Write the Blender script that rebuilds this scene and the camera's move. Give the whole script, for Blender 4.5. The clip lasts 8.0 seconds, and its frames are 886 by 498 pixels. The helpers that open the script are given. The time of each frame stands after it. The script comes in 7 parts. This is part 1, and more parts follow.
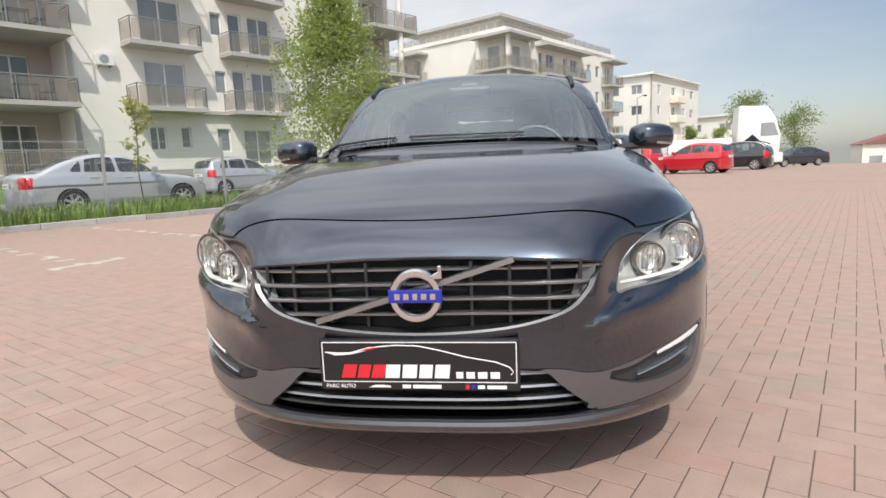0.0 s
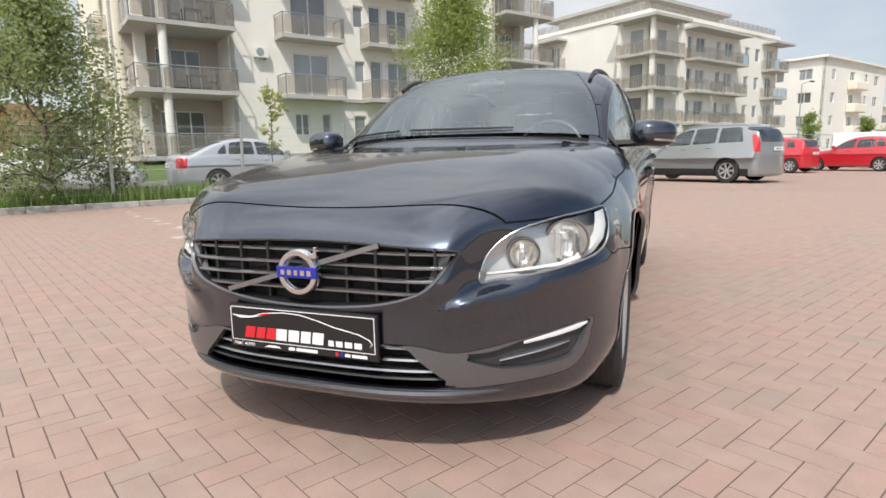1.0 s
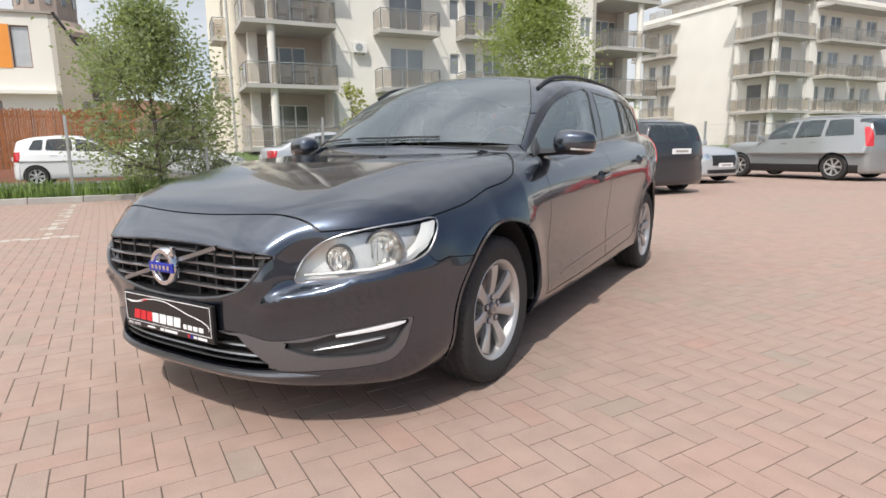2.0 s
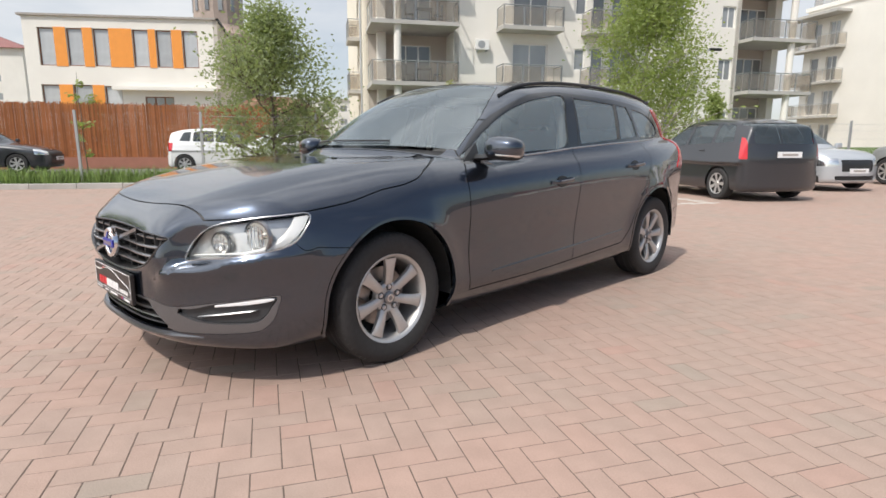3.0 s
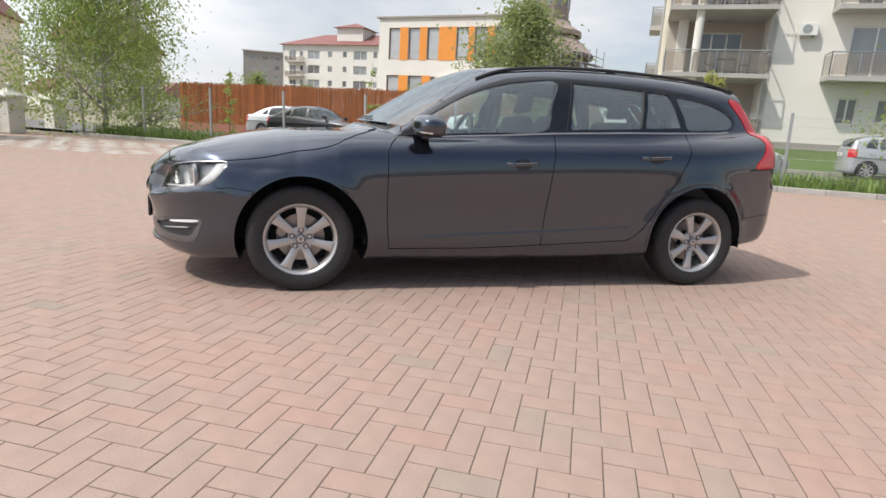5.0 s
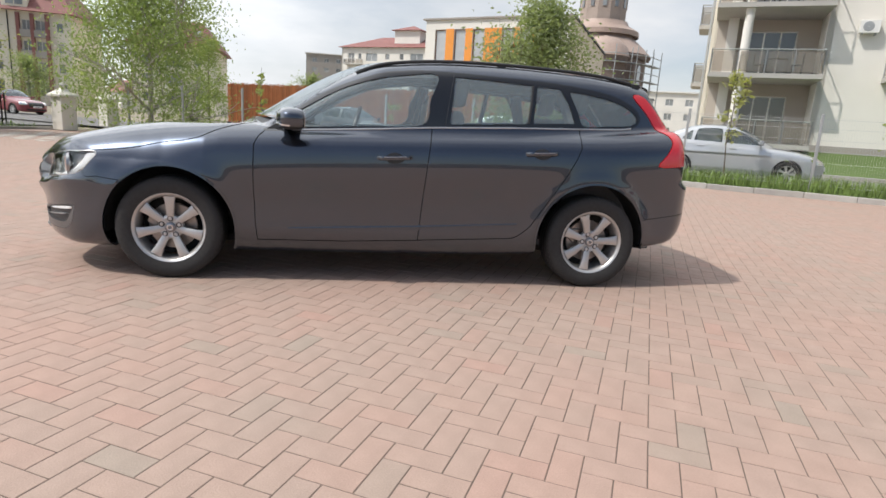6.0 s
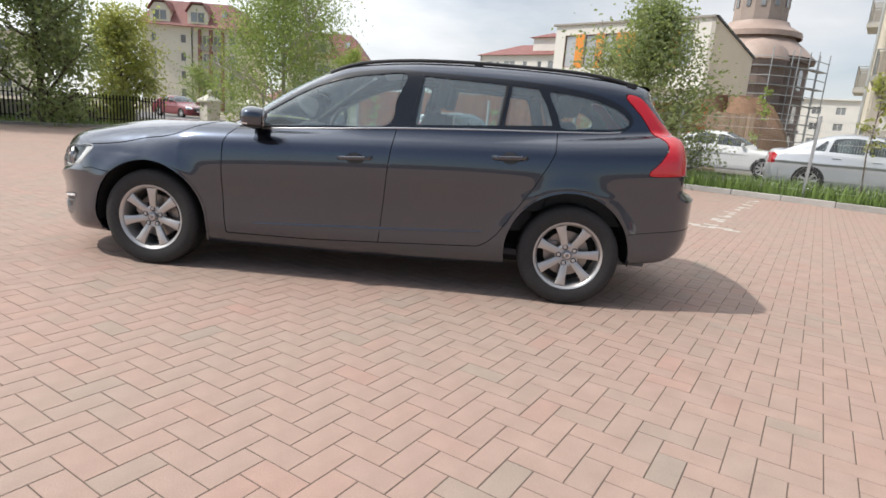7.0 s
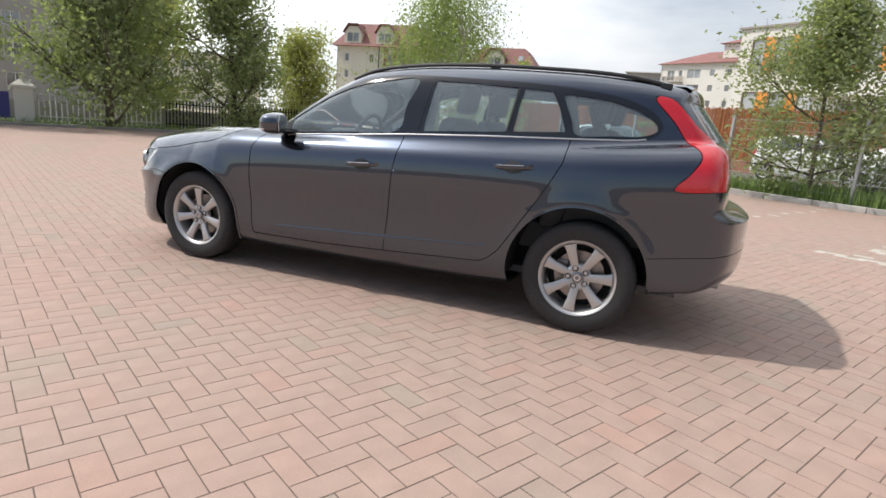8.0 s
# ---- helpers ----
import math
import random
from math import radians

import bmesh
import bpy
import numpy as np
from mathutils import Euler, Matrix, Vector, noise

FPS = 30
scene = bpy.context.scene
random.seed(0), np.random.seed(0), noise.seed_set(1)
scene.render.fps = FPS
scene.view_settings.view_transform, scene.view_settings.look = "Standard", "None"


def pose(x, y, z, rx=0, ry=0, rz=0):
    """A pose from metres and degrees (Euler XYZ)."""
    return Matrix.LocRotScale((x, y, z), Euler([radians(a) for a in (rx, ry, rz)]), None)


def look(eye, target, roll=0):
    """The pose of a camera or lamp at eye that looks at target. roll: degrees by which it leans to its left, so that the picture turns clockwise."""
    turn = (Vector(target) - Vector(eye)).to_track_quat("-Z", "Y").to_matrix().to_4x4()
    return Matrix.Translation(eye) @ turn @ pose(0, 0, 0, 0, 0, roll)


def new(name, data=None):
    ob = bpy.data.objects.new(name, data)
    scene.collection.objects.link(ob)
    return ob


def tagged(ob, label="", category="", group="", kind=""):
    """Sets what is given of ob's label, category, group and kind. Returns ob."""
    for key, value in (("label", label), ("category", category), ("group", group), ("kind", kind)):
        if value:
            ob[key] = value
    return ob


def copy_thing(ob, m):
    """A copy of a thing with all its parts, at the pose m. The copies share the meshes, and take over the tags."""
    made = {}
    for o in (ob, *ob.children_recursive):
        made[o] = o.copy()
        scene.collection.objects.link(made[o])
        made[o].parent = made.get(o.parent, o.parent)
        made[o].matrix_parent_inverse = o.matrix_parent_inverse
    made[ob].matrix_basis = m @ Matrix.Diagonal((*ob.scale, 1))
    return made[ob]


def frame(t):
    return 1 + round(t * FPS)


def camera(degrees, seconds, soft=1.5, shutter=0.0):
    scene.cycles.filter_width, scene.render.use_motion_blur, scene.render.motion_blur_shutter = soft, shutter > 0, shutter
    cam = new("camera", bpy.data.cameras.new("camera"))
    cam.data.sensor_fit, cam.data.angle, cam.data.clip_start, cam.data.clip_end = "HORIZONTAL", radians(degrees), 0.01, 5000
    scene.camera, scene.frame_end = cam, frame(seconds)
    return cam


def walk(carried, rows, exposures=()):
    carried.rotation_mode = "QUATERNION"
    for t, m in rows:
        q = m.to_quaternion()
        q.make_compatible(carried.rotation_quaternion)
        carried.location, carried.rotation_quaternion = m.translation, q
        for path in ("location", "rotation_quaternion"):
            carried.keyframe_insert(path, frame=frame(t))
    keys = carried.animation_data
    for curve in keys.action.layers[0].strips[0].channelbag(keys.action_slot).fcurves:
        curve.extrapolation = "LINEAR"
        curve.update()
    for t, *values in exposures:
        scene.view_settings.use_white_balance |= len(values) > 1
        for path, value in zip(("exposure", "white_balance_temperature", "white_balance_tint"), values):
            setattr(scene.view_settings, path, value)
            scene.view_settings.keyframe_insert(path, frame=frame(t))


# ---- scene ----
cam = camera(75.3, 8.0, soft=1.6)
PATH = [
    (0, (0.266, -2.381, 0.936), (0.003, -0.42, 0.645), -2.4),
    (0.5, (0.605, -2.431, 0.948), (0.144, -0.506, 0.657), -1.6),
    (1, (1.012, -2.382, 0.939), (0.303, -0.539, 0.621), -1.1),
    (1.2, (1.181, -2.344, 0.952), (0.375, -0.543, 0.621), -1.1),
    (2.3, (2.235, -2.078, 1.024), (1.117, -0.457, 0.674), -0.5),
    (2.5, (2.426, -1.994, 1.026), (1.235, -0.428, 0.67), -0.2),
    (3, (2.946, -1.741, 1.058), (1.561, -0.344, 0.699), 0.2),
    (3.5, (3.441, -1.42, 1.064), (1.875, -0.233, 0.693), 1.0),
    (4, (3.863, -1.036, 1.042), (2.138, -0.101, 0.656), 1.7),
    (4.5, (4.171, -0.577, 1.042), (2.346, 0.138, 0.641), 3.1),
    (4.7, (4.266, -0.374, 1.035), (2.407, 0.241, 0.627), 3.3),
    (5.8, (4.573, 0.888, 1.054), (2.652, 1.253, 0.633), 3.6),
    (6, (4.608, 1.123, 1.057), (2.678, 1.439, 0.636), 3.8),
    (6.5, (4.596, 1.705, 1.075), (2.644, 1.811, 0.649), 4.1),
    (7, (4.509, 2.234, 1.092), (2.56, 2.097, 0.663), 4.5),
    (7.5, (4.323, 2.718, 1.104), (2.416, 2.298, 0.672), 4.5),
    (8, (4.095, 3.188, 1.129), (2.271, 2.489, 0.697), 4.5),
]
walk(cam, [(t, look(eye, target, roll)) for t, eye, target, roll in PATH])
# world: hazy spring sky with thin cloud, one sun ahead of the parked car
SUN = Vector((0.17, -0.74, 1.0)).normalized()
elevation = math.asin(SUN.z)
world = bpy.data.worlds.new("sky")
scene.world = world
world.use_nodes = True
wn, wl = world.node_tree.nodes, world.node_tree.links
wn.clear()
sky = wn.new("ShaderNodeTexSky")
sky.sky_type, sky.sun_disc = "NISHITA", False
sky.sun_elevation, sky.sun_rotation = elevation, math.atan2(SUN.x, SUN.y)
sky.air_density, sky.dust_density, sky.ozone_density = 1.0, 1.0, 1.0
coords = wn.new("ShaderNodeTexCoord")
stretch = wn.new("ShaderNodeMapping")
stretch.inputs["Scale"].default_value = (1.0, 1.0, 3.2)
cloud = wn.new("ShaderNodeTexNoise")
cloud.inputs["Scale"].default_value, cloud.inputs["Detail"].default_value, cloud.inputs["Roughness"].default_value = 2.3, 7.0, 0.55
ramp = wn.new("ShaderNodeValToRGB")
ramp.color_ramp.elements[0].position, ramp.color_ramp.elements[0].color = 0.34, (0.45, 0.45, 0.45, 1)
ramp.color_ramp.elements[1].position, ramp.color_ramp.elements[1].color = 0.62, (0.97, 0.97, 0.97, 1)
veil = wn.new("ShaderNodeMix")
veil.data_type = "RGBA"
veil.inputs["B"].default_value = (9.0, 9.2, 9.5, 1)
back = wn.new("ShaderNodeBackground")
back.inputs["Strength"].default_value = 0.1
out = wn.new("ShaderNodeOutputWorld")
wl.new(coords.outputs["Generated"], stretch.inputs["Vector"])
wl.new(stretch.outputs["Vector"], cloud.inputs["Vector"])
wl.new(cloud.outputs["Fac"], ramp.inputs["Fac"])
# the cloud thins towards the east
axes = wn.new("ShaderNodeSeparateXYZ")
thin = wn.new("ShaderNodeMapRange")
thin.interpolation_type = "SMOOTHSTEP"
thin.inputs["From Min"].default_value, thin.inputs["From Max"].default_value = -0.2, 0.75
thin.inputs["To Min"].default_value, thin.inputs["To Max"].default_value = 1.0, 0.10
cover = wn.new("ShaderNodeMath")
cover.operation = "MULTIPLY"
wl.new(coords.outputs["Generated"], axes.inputs["Vector"])
wl.new(axes.outputs["X"], thin.inputs["Value"])
wl.new(ramp.outputs["Color"], cover.inputs[0]), wl.new(thin.outputs["Result"], cover.inputs[1])
wl.new(cover.outputs[0], veil.inputs["Factor"])
wl.new(sky.outputs["Color"], veil.inputs["A"])
# thin cloud is brighter towards the sun
towards = wn.new("ShaderNodeVectorMath")
towards.operation = "DOT_PRODUCT"
towards.inputs[1].default_value = SUN
glow = wn.new("ShaderNodeMapRange")
glow.inputs["From Min"].default_value, glow.inputs["From Max"].default_value = -0.05, 0.9
glow.inputs["To Min"].default_value, glow.inputs["To Max"].default_value = 0.90, 2.4
lit = wn.new("ShaderNodeVectorMath")
lit.operation = "SCALE"
lit.inputs[0].default_value = (9.0, 9.2, 9.5)
wl.new(coords.outputs["Generated"], towards.inputs[0])
wl.new(towards.outputs["Value"], glow.inputs["Value"])
wl.new(glow.outputs["Result"], lit.inputs["Scale"])
wl.new(lit.outputs["Vector"], veil.inputs["B"])
wl.new(veil.outputs["Result"], back.inputs["Color"])
wl.new(back.outputs["Background"], out.inputs["Surface"])

sun_data = bpy.data.lights.new("sun", "SUN")
sun_data.energy, sun_data.angle, sun_data.color = 3.2, radians(1.2), (1.0, 0.95, 0.88)
sun = new("sun", sun_data)
sun.matrix_world = look(SUN * 60, (0, 0, 0))
scene.view_settings.exposure = 0.08


# ---- materials ----
def noisy(name, colour, rough=0.6, metal=0.0, fine=60.0, coarse=3.0, vary=0.12, bump=0.0, coat=0.0, island=0.0, random_tint=0.0, bump_scale=None):
    """A surface with colour that varies at two scales, and fine relief."""
    m = bpy.data.materials.new(name)
    m.use_nodes = True
    n, l = m.node_tree.nodes, m.node_tree.links
    p = n["Principled BSDF"]
    p.inputs["Roughness"].default_value, p.inputs["Metallic"].default_value = rough, metal
    p.inputs["Coat Weight"].default_value, p.inputs["Coat Roughness"].default_value = coat, 0.045
    tc = n.new("ShaderNodeTexCoord")
    a, b = n.new("ShaderNodeTexNoise"), n.new("ShaderNodeTexNoise")
    a.inputs["Scale"].default_value, a.inputs["Detail"].default_value = fine, 4.0
    b.inputs["Scale"].default_value, b.inputs["Detail"].default_value = coarse, 5.0
    for t in (a, b):
        l.new(tc.outputs["Object"], t.inputs["Vector"])
    add = n.new("ShaderNodeMath")
    add.operation = "ADD"
    l.new(a.outputs["Fac"], add.inputs[0]), l.new(b.outputs["Fac"], add.inputs[1])
    rng = n.new("ShaderNodeMapRange")
    rng.inputs["From Min"].default_value, rng.inputs["From Max"].default_value = 0.6, 1.4
    rng.inputs["To Min"].default_value, rng.inputs["To Max"].default_value = 1 - vary, 1 + vary
    l.new(add.outputs[0], rng.inputs["Value"])
    last = rng.outputs["Result"]
    if island or random_tint:
        source = n.new("ShaderNodeNewGeometry").outputs["Random Per Island"] if island else n.new("ShaderNodeObjectInfo").outputs["Random"]
        r2 = n.new("ShaderNodeMapRange")
        r2.inputs["To Min"].default_value, r2.inputs["To Max"].default_value = 1 - (island or random_tint), 1 + (island or random_tint)
        l.new(source, r2.inputs["Value"])
        mul = n.new("ShaderNodeMath")
        mul.operation = "MULTIPLY"
        l.new(last, mul.inputs[0]), l.new(r2.outputs["Result"], mul.inputs[1])
        last = mul.outputs[0]
    mix = n.new("ShaderNodeMix")
    mix.data_type, mix.blend_type = "RGBA", "MULTIPLY"
    mix.inputs["Factor"].default_value = 1.0
    mix.inputs["A"].default_value = (*colour, 1)
    l.new(last, mix.inputs["B"])
    l.new(mix.outputs["Result"], p.inputs["Base Color"])
    if bump:
        bp = n.new("ShaderNodeBump")
        bp.inputs["Strength"].default_value, bp.inputs["Distance"].default_value = bump, 0.01
        if bump_scale:
            c = n.new("ShaderNodeTexNoise")
            c.inputs["Scale"].default_value, c.inputs["Detail"].default_value = bump_scale, 3.0
            l.new(tc.outputs["Object"], c.inputs["Vector"])
            l.new(c.outputs["Fac"], bp.inputs["Height"])
        else:
            l.new(a.outputs["Fac"], bp.inputs["Height"])
        l.new(bp.outputs["Normal"], p.inputs["Normal"])
    return m


def paint(name, colour, rough=0.4, metal=0.0, coat=1.0, coat_ior=1.5):
    m = noisy(name, colour, rough, metal, 900.0, 2.0, 0.05, coat=coat)
    m.node_tree.nodes["Principled BSDF"].inputs["Coat IOR"].default_value = coat_ior
    return m


def pane(name, tint, ior=1.5, rough=0.0, dust_haze=0.0, haze=(0.60, 0.70, 0.72)):
    """A thin sheet of glass: clear or tinted, mirror-like at grazing angles."""
    m = bpy.data.materials.new(name)
    m.use_nodes = True
    n, l = m.node_tree.nodes, m.node_tree.links
    n.remove(n["Principled BSDF"])
    clear, gloss, mix, fres = n.new("ShaderNodeBsdfTransparent"), n.new("ShaderNodeBsdfGlossy"), n.new("ShaderNodeMixShader"), n.new("ShaderNodeFresnel")
    clear.inputs["Color"].default_value = (*tint, 1)
    gloss.inputs["Roughness"].default_value = rough
    gloss.inputs["Color"].default_value = (0.90, 0.96, 1.0, 1)
    fres.inputs["IOR"].default_value = ior
    l.new(fres.outputs["Fac"], mix.inputs["Fac"])
    l.new(clear.outputs["BSDF"], mix.inputs[1]), l.new(gloss.outputs["BSDF"], mix.inputs[2])
    l.new(mix.outputs["Shader"], n["Material Output"].inputs["Surface"])
    # pale diffuse film over the glass: dust, and haze painted in as colour
    if dust_haze:
        film, over = n.new("ShaderNodeBsdfDiffuse"), n.new("ShaderNodeMixShader")
        film.inputs["Color"].default_value = (*haze, 1)
        over.inputs["Fac"].default_value = dust_haze
        l.new(mix.outputs["Shader"], over.inputs[1]), l.new(film.outputs["BSDF"], over.inputs[2])
        l.new(over.outputs["Shader"], n["Material Output"].inputs["Surface"])
    return m


M = dict(
    car_paint=paint("graphite_blue_paint", (0.031, 0.041, 0.062), 0.27, 0.9, coat_ior=1.80),
    trim=noisy("black_trim", (0.019, 0.019, 0.020), 0.45, vary=0.1),
    gloss_black=noisy("gloss_black", (0.008, 0.008, 0.009), 0.12, vary=0.05, coat=0.6),
    rubber=noisy("tyre_rubber", (0.028, 0.027, 0.027), 0.8, vary=0.25, fine=40, bump=0.15),
    chrome=noisy("chrome", (0.75, 0.75, 0.76), 0.12, 1.0, vary=0.04),
    satin=noisy("satin_metal", (0.55, 0.55, 0.56), 0.3, 0.9, vary=0.05),
    satin_dark=noisy("satin_grille", (0.34, 0.34, 0.35), 0.28, 0.9, vary=0.05),
    alloy=noisy("wheel_alloy", (0.52, 0.51, 0.50), 0.38, 0.65, vary=0.06, coat=0.3),
    brake=noisy("brake_disc", (0.35, 0.32, 0.3), 0.4, 0.9, vary=0.15),
    liner=noisy("arch_liner", (0.018, 0.018, 0.018), 0.9, vary=0.2),
    # the film on the side windows is mostly painted haze that brightens them
    glass=pane("car_glass", (0.86, 0.96, 0.97), 1.9, dust_haze=0.17),
    screen_glass=pane("windscreen_glass", (0.90, 0.96, 0.95), 2.3, dust_haze=0.075),
    glass_dark=pane("tinted_glass", (0.82, 0.94, 0.94), 1.9, dust_haze=0.17),
    parked_glass=pane("parked_car_glass", (0.42, 0.47, 0.48), 1.7, dust_haze=0.05),
    lens=pane("lamp_lens", (0.95, 0.95, 0.94), 1.45),
    reflector=noisy("lamp_reflector", (0.90, 0.88, 0.84), 0.22, 1.0, vary=0.05),
    lamp_inner=noisy("lamp_bezel", (0.78, 0.77, 0.75), 0.28, 0.45, vary=0.1),
    red_lens=noisy("red_lens", (0.55, 0.012, 0.02), 0.15, vary=0.12, coat=1.0),
    seat=noisy("seat_cloth", (0.12, 0.122, 0.128), 0.8, vary=0.2, fine=200),
    seat_light=noisy("pillar_lining", (0.58, 0.57, 0.54), 0.8, vary=0.1),
    blue=noisy("badge_blue", (0.02, 0.03, 0.32), 0.3, vary=0.05),
    white=noisy("white_print", (0.8, 0.8, 0.8), 0.4, vary=0.04),
    red=noisy("red_print", (0.6, 0.02, 0.03), 0.4, vary=0.05),
    board=noisy("plate_board", (0.014, 0.013, 0.014), 0.35, vary=0.2),
    asphalt=noisy("asphalt", (0.16, 0.155, 0.15), 0.9, vary=0.25, fine=90, coarse=0.8, bump=0.4),
    concrete=noisy("concrete_kerb", (0.42, 0.40, 0.37), 0.85, vary=0.22, fine=50, coarse=4, bump=0.3, random_tint=0.1),
    soil=noisy("grassy_soil", (0.07, 0.085, 0.03), 0.95, vary=0.45, fine=25, coarse=1.5, bump=0.5),
    lawn=noisy("lawn", (0.09, 0.14, 0.035), 0.95, vary=0.35, fine=30, coarse=1.0, bump=0.4),
    grass=noisy("grass_blade", (0.17, 0.25, 0.06), 0.7, vary=0.3, island=0.35),
    render_white=noisy("white_render", (0.77, 0.74, 0.68), 0.9, vary=0.07, fine=40, coarse=0.5, bump=0.1),
    render_cream=noisy("cream_render", (0.78, 0.72, 0.60), 0.9, vary=0.07, fine=40, coarse=0.5, bump=0.1),
    render_yellow=noisy("yellow_render", (0.78, 0.70, 0.55), 0.9, vary=0.07, fine=40, coarse=0.5),
    render_grey=noisy("grey_render", (0.36, 0.33, 0.30), 0.9, vary=0.1, fine=40, coarse=0.5),
    # white render with the shade of a sunless side put into its colour
    render_shade=noisy("shaded_white_render", (0.52, 0.48, 0.43), 0.9, vary=0.08, fine=40, coarse=0.5),
    weathered=noisy("weathered_wood", (0.30, 0.21, 0.14), 0.9, vary=0.25, fine=30, coarse=2, random_tint=0.15),
    slab=noisy("balcony_concrete", (0.45, 0.43, 0.40), 0.85, vary=0.12, fine=30, coarse=1.0),
    orange=noisy("orange_panel", (0.80, 0.30, 0.05), 0.6, vary=0.06),
    bamboo=noisy("bamboo_fence", (0.36, 0.13, 0.045), 0.75, vary=0.2, fine=30, coarse=2, island=0.35),
    roof_red=noisy("red_roof", (0.25, 0.105, 0.092), 0.7, vary=0.2, fine=12, coarse=0.7),
    copper=noisy("copper_roof", (0.40, 0.30, 0.25), 0.55, vary=0.2, fine=8, coarse=0.5),
    brick=noisy("tower_brick", (0.36, 0.29, 0.25), 0.85, vary=0.15, fine=10, coarse=0.6),
    steel=noisy("galvanised_steel", (0.42, 0.43, 0.43), 0.5, 0.6, vary=0.12),
    wire=noisy("fence_wire", (0.55, 0.56, 0.55), 0.5, 0.3, vary=0.1),
    rail=noisy("rail_steel", (0.40, 0.40, 0.39), 0.4, 0.7, vary=0.1),
    window=noisy("window_glass", (0.24, 0.25, 0.255), 0.06, 0.0, vary=0.35, fine=0.6, coarse=0.25, coat=1.0, random_tint=0.5),
    blind_window=noisy("window_with_blind", (0.44, 0.45, 0.46), 0.08, vary=0.12, fine=3, coarse=0.6, coat=1.0, random_tint=0.2),
    frame_white=noisy("white_frame", (0.78, 0.77, 0.74), 0.4, vary=0.04),
    frame_brown=noisy("brown_frame", (0.22, 0.09, 0.04), 0.5, vary=0.12),
    bark=noisy("bark", (0.13, 0.105, 0.08), 0.9, vary=0.35, fine=30, coarse=5, bump=0.5),
    bark_pale=noisy("birch_bark", (0.42, 0.39, 0.34), 0.85, vary=0.4, fine=12, coarse=5, bump=0.3),
    iron=noisy("black_iron", (0.02, 0.022, 0.022), 0.5, 0.5, vary=0.1),
    joint=noisy("joint_sand", (0.115, 0.085, 0.068), 0.95, vary=0.25, fine=80, coarse=3),
)
M["balcony_glass"] = pane("balcony_glass", (0.62, 0.58, 0.53), 1.35, dust_haze=0.20, haze=(0.62, 0.57, 0.50))
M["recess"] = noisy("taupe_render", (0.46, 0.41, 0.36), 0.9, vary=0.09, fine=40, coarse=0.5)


def leafy(name, colour, vary=0.3):
    m = noisy(name, colour, 0.55, vary=0.15, fine=3.0, coarse=0.6, island=vary)
    p = m.node_tree.nodes["Principled BSDF"]
    p.inputs["Specular IOR Level"].default_value = 0.3
    n, l = m.node_tree.nodes, m.node_tree.links
    tr, mix = n.new("ShaderNodeBsdfTranslucent"), n.new("ShaderNodeMixShader")
    tr.inputs["Color"].default_value = (colour[0] * 1.5, colour[1] * 1.6, colour[2] * 0.8, 1)
    mix.inputs["Fac"].default_value = 0.5
    l.new(p.outputs["BSDF"], mix.inputs[1]), l.new(tr.outputs["BSDF"], mix.inputs[2])
    l.new(mix.outputs["Shader"], n["Material Output"].inputs["Surface"])
    return m


M["leaf_dark"] = leafy("leaf_deep_green", (0.245, 0.28, 0.165))
M["leaf_mid"] = leafy("leaf_soft_green", (0.25, 0.30, 0.14))
M["leaf_light"] = leafy("leaf_fresh_green", (0.27, 0.315, 0.13))
M["leaf_yellow"] = leafy("leaf_yellow_green", (0.34, 0.34, 0.16))


